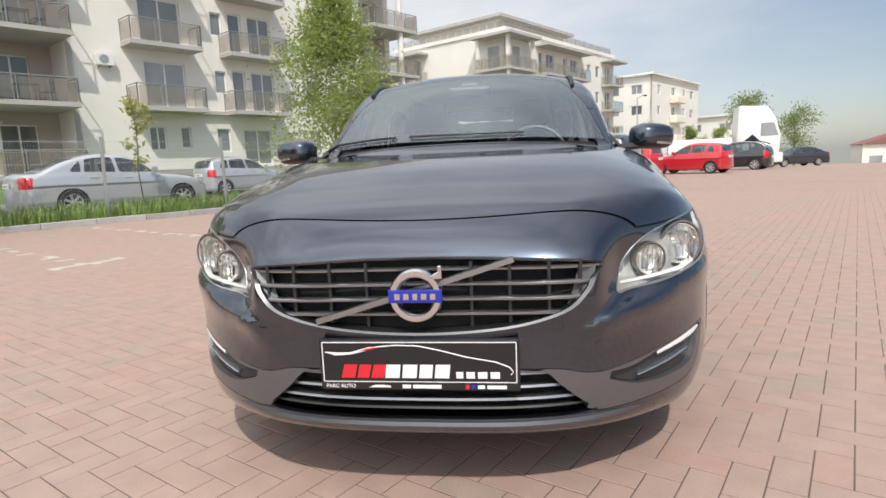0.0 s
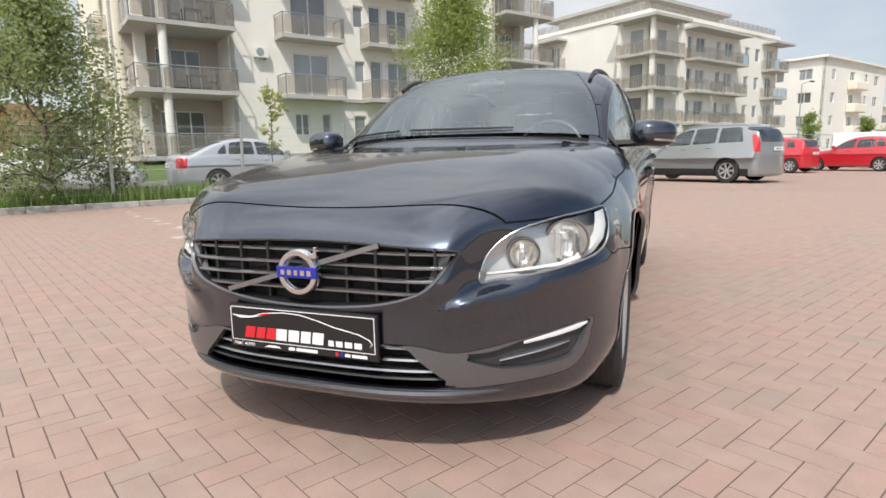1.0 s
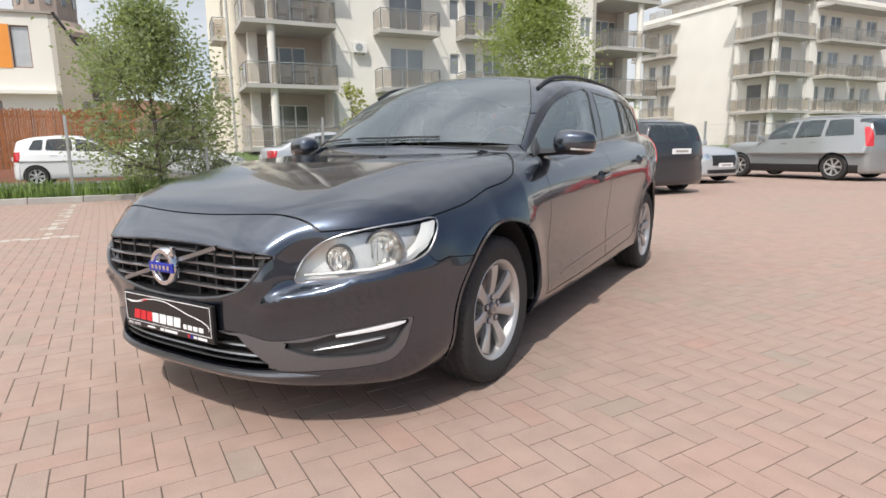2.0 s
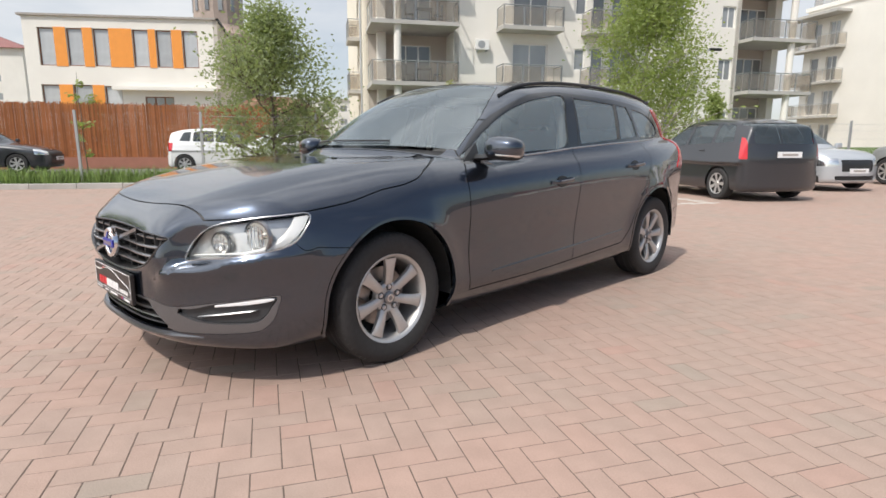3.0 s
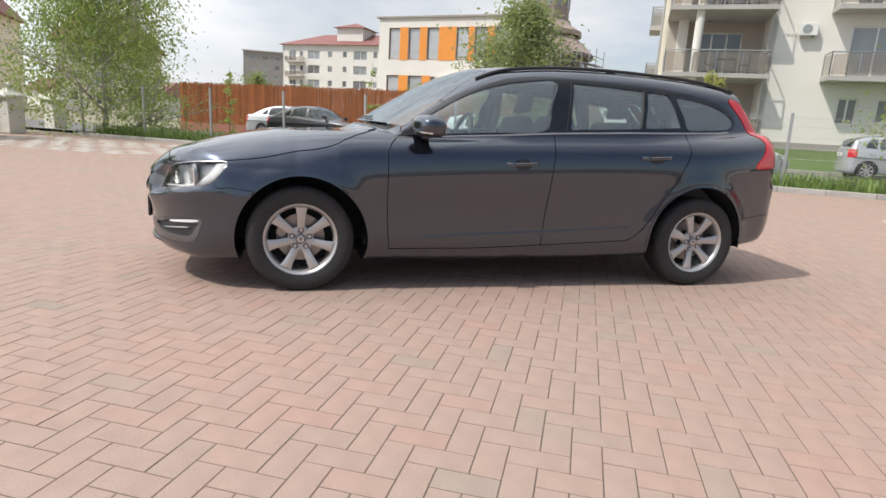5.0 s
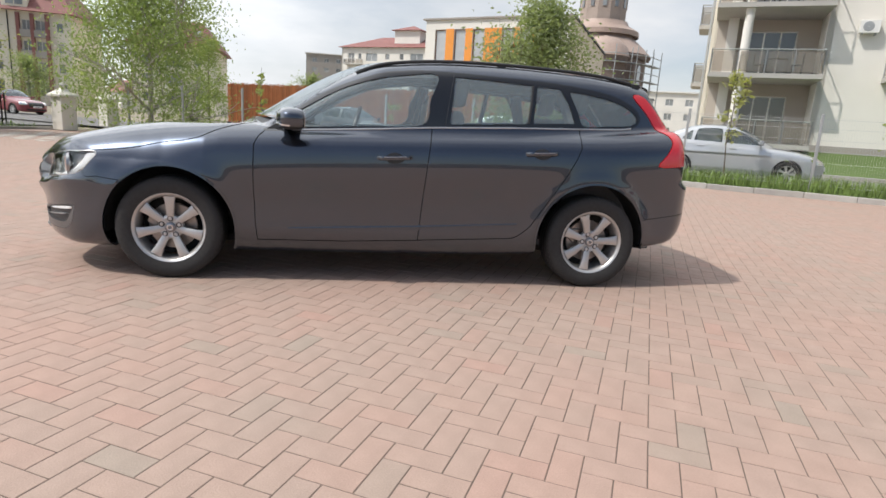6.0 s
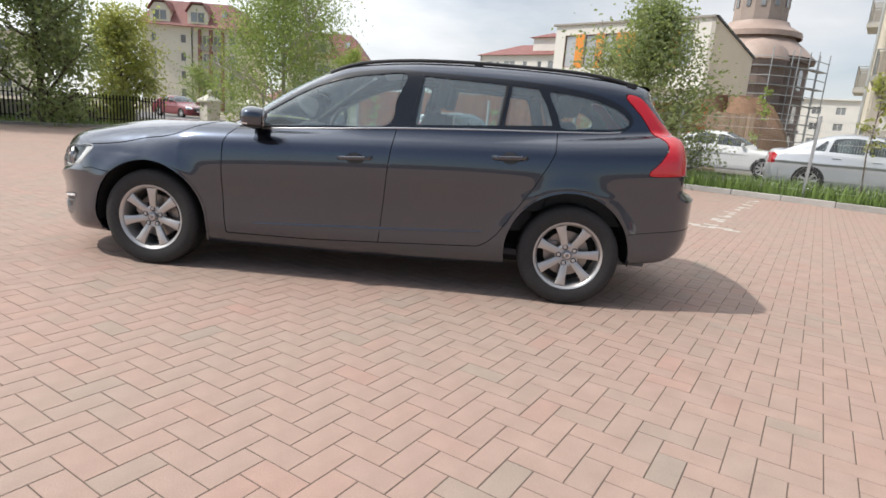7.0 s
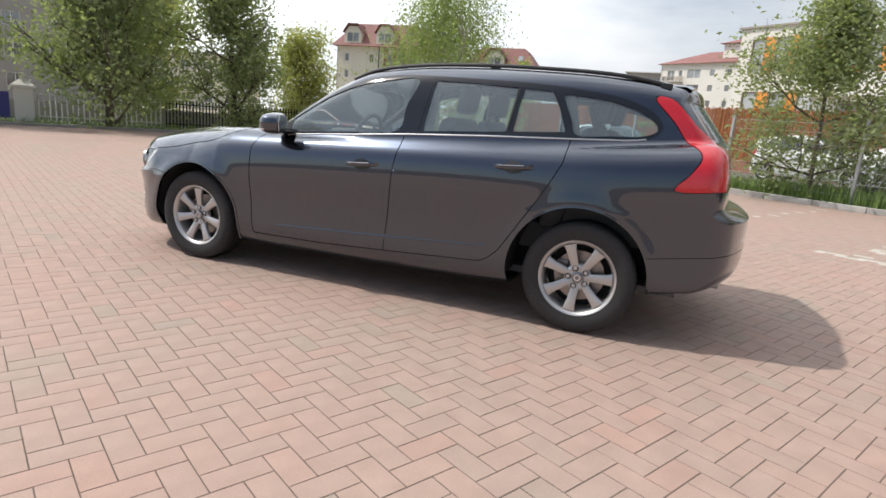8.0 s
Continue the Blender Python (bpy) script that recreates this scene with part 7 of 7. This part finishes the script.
# ---- fences, posts and plants ----
fence = thing("wire_fence", "grey welded-wire fence on steel posts", "fence", kind="structure", m=ab(0, .28))
wire_panel = Geo()
for k in range(56):
    x = .04 + k * .05
    wire_panel.add([(x - .0014, 0, 0), (x + .0014, 0, 0), (x + .0014, 0, 1.55), (x - .0014, 0, 1.55)], [(0, 1, 2, 3)])
    wire_panel.add([(x, -.0014, 0), (x, .0014, 0), (x, .0014, 1.55), (x, -.0014, 1.55)], [(0, 1, 2, 3)])
for z in (.05, .3, .55, .8, 1.05, 1.3, 1.5):
    wire_panel.box(.02, -.003, z - .003, 2.8, .003, z + .003)
panel_me = wire_panel.mesh("wire_panel")
post_me = Geo().box(-.03, -.03, 0, .03, .03, 1.75).mesh("fence_post", bevel=.006)
for k in range(-2, 13):
    a = -11.55 + (k + 0) * 2.78
    part("fence_post", post_me, "steel", fence, m=Matrix.Translation((a, 0, .08)) @ pose(0, 0, 0, random.uniform(-1, 1), random.uniform(-1.5, 1.5)))
    if k > 2:
        part("wire_panel", panel_me, "wire", fence, m=Matrix.Translation((a, 0, .22)))

bam = thing("bamboo_fence", "tall reddish-brown bamboo screen fence", "fence", m=ab(0, 9.6))
brg = random.Random(7)
canes = Geo()
x = -21.3
while x < -2.2:
    h, r, ph = 2.05 + brg.uniform(-.06, .05), brg.uniform(.014, .02), brg.uniform(0, 6)
    canes.lathe([(.50, r), (1.1 + brg.uniform(-.2, .2), r * .97), (h + .5, r * .9)], 5, "z", (x, brg.uniform(-.006, .006), 0))
    x += r * 1.92
me = bpy.data.meshes.new("cane_screen")
me.from_pydata(canes.v, [], canes.f)
tagged(part("cane_screen", me, "bamboo", bam, "close-set reddish bamboo canes"), kind="stuff")
for z in (.75, 1.5, 2.3):
    part("fence_rail", Geo().box(-21.3, .03, z - .03, -2.2, .07, z + .03), "bamboo", bam)
part("plinth_wall", Geo().box(-21.4, -.06, 0, -2.2, .12, .52), noisy("red_plinth", (0.36, 0.16, 0.11), 0.85, vary=0.12), bam, "low red plinth wall")
end_f = Geo()
y = 0.0
while y < 7:
    r = brg.uniform(.014, .02)
    end_f.lathe([(.5, r), (1.3, r), (2.5, r * .9)], 5, "z", (-21.35, y, 0))
    y += r * 1.92
me = bpy.data.meshes.new("cane_screen")
me.from_pydata(end_f.v, [], end_f.f)
tagged(part("cane_screen", me, "bamboo", bam), kind="stuff")
tan = thing("soil_heap", "heap of brown soil behind the parked cars", "soil", m=ab(-2.2, 12.6, 0), geo=Geo().sheet([[(2.9 * math.cos(t) * r, 2.2 * math.sin(t) * r, 2.75 * (1 - r ** 4) * (1 + .15 * math.sin(5 * t))) for t in np.linspace(0, 2 * math.pi, 25)] for r in (1.0, .8, .6, .4, .2, .01)]),
            material=noisy("brown_soil", (0.22, 0.13, 0.08), 0.95, vary=0.2, fine=6, coarse=1, bump=.6), smooth=True)

old_fence = thing("board_fence", "weathered grey-brown board fence beside the bamboo screen", "fence", m=ab(0, 9.62))
board_me = Geo().box(-.065, -.012, .1, .065, .012, 2.28).mesh("board", bevel=.004)
for k in range(12):
    part("board", board_me, "weathered", old_fence, m=pose(-2.1 + k * .138, brg.uniform(-.01, .01), brg.uniform(-.03, .03), 0, brg.uniform(-.6, .6)))
for z in (.6, 1.8):
    part("fence_rail", Geo().box(-2.15, .016, z - .04, -.5, .06, z + .04), "weathered", old_fence)

# gate pillars and railings beside the entrance
def pillar(m):
    p = thing("gate_pillar", "white masonry gate pillar with a stepped cap", "pillar", m=m, group="gate pillars")
    part("shaft", Geo().box(-.28, -.28, 0, .28, .28, 1.15), "render_white", p, bevel=.02)
    part("cap", Geo().box(-.36, -.36, 1.15, .36, .36, 1.25), "render_white", p, bevel=.02)
    part("cap_top", Geo().add([(-.33, -.33, 1.25), (.33, -.33, 1.25), (.33, .33, 1.25), (-.33, .33, 1.25), (0, 0, 1.52)], [(0, 1, 4), (1, 2, 4), (2, 3, 4), (3, 0, 4)]), "render_white", p)
    part("finial", Geo().lathe([(1.46, .03), (1.50, .09), (1.57, .11), (1.63, .08), (1.66, .01)], 12, "z"), "render_white", p, smooth=True)
    return p


first = pillar(ab(-18.3, -1.4))
for a, b in ((-20.9, 2.2), (-20.2, -13.6), (-19.9, -26.0)):
    copy_thing(first, ab(a, b))


def rails(a0, b0, a1, b1, material, label, step=.12, height=1.15):
    r = thing("railing", label, "fence", m=Matrix())
    p, q = CORNER + AU * a0 + BV * b0, CORNER + AU * a1 + BV * b1
    n = int((q - p).length / step)
    for k in range(n + 1):
        c = p.lerp(q, k / n)
        part("bar", Geo().box(c.x - .018, c.y - .018, .1, c.x + .018, c.y + .018, height), material, r)
    d = (q - p).normalized()
    for z in (.25, height - .15):
        part("crossbar", Geo().tube([(*p.xy, z), (*q.xy, z)], .02, 6), material, r)


rails(-20.0, -2.4, -20.1, -6.6, "iron", "black iron railing beside the gate")
rails(-20.1, -6.8, -20.2, -9.2, "iron", "dark iron railing under the tree")
rails(-20.2, -9.4, -20.2, -13.2, "frame_white", "white picket railing under the trees", .16)
rails(-24.5, 2.2, -30, 6, "iron", "black iron railing beyond the entrance")
banner = thing("banner", "blue banner hung on the railing", "banner", m=ab(-20.05, -14.6), geo=Geo().box(-.02, -1.6, .15, .02, .6, 1.0), material=noisy("blue_banner", (0.06, 0.06, 0.25), 0.6))
hedge_wall = thing("garden_wall", "low grey wall behind the railing", "wall", m=ab(-23.5, -8), geo=Geo().box(-.1, -9, 0, .1, 6, .7), material="render_grey")


# trees
def limb(g, start, direction, length, radius, depth, rng, tips, spread):
    """A branching limb, bending as it goes."""
    p, d = Vector(start), Vector(direction).normalized()
    path = [tuple(p)]
    n = 4
    for k in range(n):
        d = (d + Vector((rng.uniform(-1, 1), rng.uniform(-1, 1), rng.uniform(-.4, .7))) * .16).normalized()
        p = p + d * (length / n)
        path.append(tuple(p))
        if depth <= 1:
            tips.append((p.copy(), d.copy()))
    g.tube(path, radius, 6 if radius > .02 else 4, .45)
    if depth > 0:
        for _ in range(4 if depth > 1 else 3):
            t = rng.uniform(.35, 1.0)
            at = Vector(path[min(n, int(t * n))])
            side = Vector((rng.uniform(-1, 1), rng.uniform(-1, 1), rng.uniform(-.2, .8))).normalized()
            limb(g, at, d * (1 - spread) + side * spread, length * rng.uniform(.5, .75), radius * .5, depth - 1, rng, tips, spread)


def tree(name, label, m, seed, height, crown, leaf, bark, leaves, size, trunk=.09, bare=.25, droop=0.0, shape=None, group="street trees", depth=2, limbs=11, rise=.55):
    """A trunk with limbs and a crown of many small leaves in clumps round the twigs."""
    rng_ = random.Random(seed)
    ob = thing(name, label, "tree", m=m, group=group)
    wood, tips = Geo(), []
    path, p = [], Vector((0, 0, -.05))
    for k in range(9):
        path.append(tuple(p))
        p = p + Vector((rng_.uniform(-.05, .05) * height / 5, rng_.uniform(-.05, .05) * height / 5, height * .92 / 8))
    wood.tube(path, trunk, 10, .22)
    for k in range(limbs):
        t = bare + (1 - bare) * (k + rng_.random()) / limbs
        base = Vector(path[0]).lerp(Vector(path[-1]), t * .98)
        i = min(8, int(t * 8))
        base = Vector(path[i])
        wide = shape(t) if shape else math.sin(math.pi * min(1, (t - bare) / (1 - bare) * .85 + .15)) ** .7
        ang = k * 2.4 + rng_.uniform(-.5, .5)
        limb(wood, base, (math.cos(ang), math.sin(ang), rise + .6 * t), crown * wide * rng_.uniform(.55, .85), trunk * (1.05 - t) * .55 + .006, depth, rng_, tips, .55)
    part("trunk", wood.mesh("trunk", smooth=True), bark, ob, "trunk and limbs")
    v, f = [], []
    per = max(1, leaves // max(1, len(tips)))
    for tip, d in tips:
        for _ in range(per):
            o = Vector((rng_.gauss(0, 1), rng_.gauss(0, 1), rng_.gauss(0, .9))) * (crown * .13)
            c = tip + o - Vector((0, 0, droop * rng_.random() * crown * .4))
            a = Vector((rng_.gauss(0, 1), rng_.gauss(0, 1), rng_.gauss(0, .6) - droop)).normalized()
            b = a.cross(Vector((rng_.gauss(0, 1), rng_.gauss(0, 1), rng_.gauss(0, 1)))).normalized()
            s = size * rng_.uniform(.6, 1.3)
            n = a.cross(b) * (s * .16)
            k = len(v)
            v += [tuple(c - a * s), tuple(c + b * s * .52 + n), tuple(c + a * s), tuple(c - b * s * .52 + n)]
            f.append((k, k + 1, k + 2, k + 3))
    me = bpy.data.meshes.new("crown")
    me.from_pydata(v, [], f)
    part("crown", me, leaf, ob, "loose crown of small leaves")
    return ob


cone = lambda t: max(.12, 1.15 - t) ** .8
tree("tree", "leafy broad shrub-like tree in the verge", ab(-1.45, .75, .08), 3, 4.9, 2.25, "leaf_dark", "bark", 20000, .052, .055, .05, .25, shape=lambda t: 1.0 if t < .42 else max(.16, 1.0 - 1.75 * (t - .42)), limbs=20, rise=.1)
tree("tree", "fresh green young birch beside the kerb", ab(9.2, .75, .08), 5, 7.0, 2.65, "leaf_light", "bark_pale", 24000, .054, .075, .06, .2, shape=cone, limbs=17)
tree("sapling", "thin young tree with a few light leaves", ab(3.35, .75, .08), 8, 3.2, .55, "leaf_yellow", "bark", 300, .075, .02, .45, depth=1, limbs=7)
tree("sapling", "thin young tree with few leaves", ab(-6.0, .75, .08), 9, 2.95, .32, "leaf_light", "bark", 150, .065, .016, .2, depth=1, limbs=6)
tree("sapling", "thin young tree with few leaves", ab(-11.2, .75, .08), 10, 2.75, .38, "leaf_light", "bark", 240, .065, .018, .12, depth=1, limbs=7)
tree("sapling", "thin young tree with few leaves", ab(.2, 3.0 + 4, .08), 12, 3.4, .5, "leaf_light", "bark", 200, .07, .02, .3, depth=1, limbs=6)
tree("birch", "broad weeping birch with pale twigs", ab(-17.1, 1.2, .05), 11, 7.4, 4.3, "leaf_mid", "bark_pale", 30000, .060, .11, .06, 1.0, shape=lambda t: 1.1 - .7 * t, limbs=17, rise=.25)
tree("tree", "dense dark green tree beside the entrance", ab(-19.4, -11.2, .05), 21, 8.0, 3.1, "leaf_dark", "bark", 22000, .085, .13, .05, .5, shape=lambda t: 1.15 - .5 * t, limbs=22)
tree("tree", "dense green tree above the railing", ab(-19.4, -6.9, .05), 22, 7.4, 2.5, "leaf_dark", "bark", 19000, .08, .12, .05, .5, shape=lambda t: 1.15 - .55 * t, limbs=21)
tree("tree", "yellow-green tree by the railing", ab(-21.9, -3.2, .05), 23, 4.5, 2.4, "leaf_yellow", "bark", 14000, .075, .08, .06, .3, limbs=15)
tree("tree", "yellow-green tree behind the railing", ab(-24.0, -9.2, .05), 24, 6.0, 2.4, "leaf_yellow", "bark", 11000, .09, .09, .15, .2, limbs=13)
tree("tree", "silvery willow tree at the side", ab(-19.6, -15.8, .05), 25, 7.5, 2.4, "leaf_dark", "bark", 12000, .085, .12, .15, .8, limbs=13)
for k, (x, y, h, c, lf) in enumerate(((-60, -14, 9, 3.0, "leaf_light"), (-46, -24, 4.5, 2.4, "leaf_dark"), (-70, -4, 6, 3.0, "leaf_dark"), (-80, -8, 5.5, 2.6, "leaf_light"), (-90, 2, 6.5, 3, "leaf_dark"), (-38, 9, 4, 1.5, "leaf_light"),
                                      (24, 62, 8, 3.4, "leaf_dark"), (34, 74, 7, 3.6, "leaf_dark"), (15.5, 52, 4.2, 1.3, "leaf_light"), (18.5, 53, 4.0, 1.3, "leaf_light"), (21, 55, 4.2, 1.4, "leaf_light"), (11.5, 51, 4.5, 1.4, "leaf_light"), (-6.5, 24.0, 3.6, .8, "leaf_light"))):
    tree("far_tree", "green tree standing in the distance" if h > 5 else "young green tree in the distance", pose(x, y, fall(x, y)), 40 + k, h, c, lf, "bark", 4200, .12 if h > 5 else .08, .10 if h > 5 else .04, .15, .2, limbs=10, depth=1, group="distant trees")

# lamp posts
def lamp_post(x, y, h, arm, label):
    l = thing("street_lamp", label, "street lamp", m=pose(x, y, .1, 0, 0, 57))
    part("pole", Geo().tube([(0, 0, 0), (0, 0, h)], .055, 10, .7), "steel", l, smooth=True)
    part("arm", Geo().tube([(0, 0, h - .05), (arm * .5, 0, h + .18), (arm, 0, h + .30)], .03, 8), "steel", l, smooth=True)
    part("head", Geo().box(arm - .05, -.10, h + .25, arm + .55, .10, h + .36), "iron", l, bevel=.03)


lamp_post(-8.2, 26.0, 5.0, .7, "slim steel street lamp before the apartment block")
lamp_post(11.0, 52.0, 6.0, 1.5, "tall steel street lamp at the far car park")
rail_g = thing("guard_fence", "grey mesh fence at the end of the parking bays", "fence", kind="structure", m=ab(0, 1.4))
for k in range(12):
    part("fence_post", Geo().box(20 + k * 2.5 - .03, -.03, 0, 20 + k * 2.5 + .03, .03, 1.9), "steel", rail_g)
part("top_wire", Geo().box(20, -.015, 1.8, 47.5, .015, 1.84), "steel", rail_g)
part("top_wire", Geo().box(20, -.015, 1.0, 47.5, .015, 1.03), "steel", rail_g)


# ---- the paving blocks, laid in herringbone ----
E2 = Vector((math.cos(radians(151.8)), math.sin(radians(151.8)), 0))
E1 = Vector((math.cos(radians(241.8)), math.sin(radians(241.8)), 0))
PITCH, START = 0.1010, Vector((2.4939, -0.2333, 0))
STALLS = [(Vector((-9.3, 6.15, 0)), Vector((-4.55, 3.42, 0))), (Vector((-8.0, 7.85, 0)), Vector((-3.43, 5.2, 0))), (Vector((-10.6, 3.9, 0)), Vector((-5.9, 1.2, 0)))]
SQUARE = Vector((-1.75, 9.15, 0))


def is_white(p, k):
    for a, b in STALLS:
        d = (b - a).normalized()
        t, s = (p - a).dot(d), abs((p - a).cross(d).z)
        if 0 < t < (b - a).length and s < .055 and int(t / .3) % 2 == 0:
            return True
        if abs(t - (b - a).length) < .07 and s < .42:
            return True
    q = p - SQUARE
    u, v = abs(q.dot(E1)), abs(q.dot(E2))
    if max(u, v) < .62 and max(u, v) > .42:
        return True
    return False


def block(long_axis, centre, rng):
    """One block: a top, a worn edge all round and its sides."""
    across = E1 if long_axis is E2 else E2
    up, n = Vector((0, 0, 1)), Vector((rng.gauss(0, .002), rng.gauss(0, .002), 0))
    hl, hw, w = PITCH - .0019, PITCH / 2 - .0019, .0013
    dz = rng.uniform(-.0003, .0009)
    rings = []
    for inset, z in ((w, 0.0), (0.0, -.0016), (0.0, -.02)):
        for i, j in ((-1, -1), (1, -1), (1, 1), (-1, 1)):
            q = long_axis * (i * (hl - inset)) + across * (j * (hw - inset))
            rings.append((centre.x + q.x, centre.y + q.y, z + dz + n.x * q.x + n.y * q.y))
    faces = [(0, 1, 2, 3)] + [(r + i, r + 4 + i, r + 4 + (i + 1) % 4, r + (i + 1) % 4) for r in (0, 4) for i in range(4)]
    if (long_axis.cross(across)).z < 0:
        faces = [f[::-1] for f in faces]
    return rings, faces


brng = random.Random(9)
near, rest, white = [], Geo(), Geo()
FOCUS = Vector((2.75, .9, 0))
HUB = Vector((1.2, .6, 0))
reach_cells = 160
for i in range(-reach_cells, reach_cells):
    for j in range(-reach_cells // 2, reach_cells // 2):
        ox, oy = i + 2 * j, i - 2 * j
        if abs(ox) > 150 or abs(oy) > 150:
            continue
        for axis, cx, cy in ((E1, ox + 1.0, oy + .5), (E2, ox + .5, oy + 2.0)):
            c = START + E1 * (cx * PITCH) + E2 * (cy * PITCH)
            if (c - HUB).length > 12.5:
                continue
            if (c - CORNER).dot(BV) > -.12:
                continue
            near.append(((c - FOCUS).length, axis, c))
near.sort(key=lambda k: k[0])
island_paving, single_paving = paver_near("block_paving", True), paver_near("block_paving_single", False)
white_block = noisy("white_block", (0.47, 0.43, 0.38), 0.85, vary=0.12, fine=120, coarse=5, bump=0.2)
shapes = {}
for k, (_, axis, c) in enumerate(near):
    if is_white(c, k):
        white.add(*block(axis, c, brng))
    elif k < 300:
        key = (axis is E1, k % 4)
        if key not in shapes:
            r, f = block(axis, Vector((0, 0, 0)), brng)
            shapes[key] = bpy.data.meshes.new("paving_block")
            shapes[key].from_pydata(r, [], f)
        part("paving_block", shapes[key], single_paving, paving, m=pose(c.x, c.y, 0))
    else:
        rest.add(*block(axis, c, brng))
for name, g, material, label in (("paving_blocks", rest, island_paving, "herringbone of red and greyish blocks"), ("marking_blocks", white, white_block, "white marking blocks")):
    me = bpy.data.meshes.new(name)
    me.from_pydata(g.v, [], g.f)
    tagged(part(name, me, material, paving, label), kind="stuff")
disc = Geo()
disc.lathe([(-.0014, 12.45), (-.0014, .001)], 96, "z", (HUB.x, HUB.y, 0))
part("joint_bed", disc, "joint", paving, "dark sandy joints between the blocks")

# chequer of white blocks by the entrance, beyond the single blocks
chequer = Geo()
for i in range(-30, 31):
    for j in range(-30, 31):
        c = Vector((-13.7, -5.6, 0)) + E1 * (i * .204) + E2 * (j * .204)
        if (i // 2 + j // 2) % 2 == 0 and brng.random() < .8 and abs(i) < 20 and abs(j) < 12:
            q = [c + E1 * (u * .1) + E2 * (v * .1) for u, v in ((-1, -1), (1, -1), (1, 1), (-1, 1))]
            chequer.add([(p.x, p.y, -.006) for p in q] + [(p.x, p.y, -.02) for p in q], [(0, 1, 2, 3)] + [(k, k + 4, (k + 1) % 4 + 4, (k + 1) % 4) for k in range(4)])
tagged(part("marking_blocks", chequer, white_block, paving, "chequer of white marking blocks"), kind="stuff")
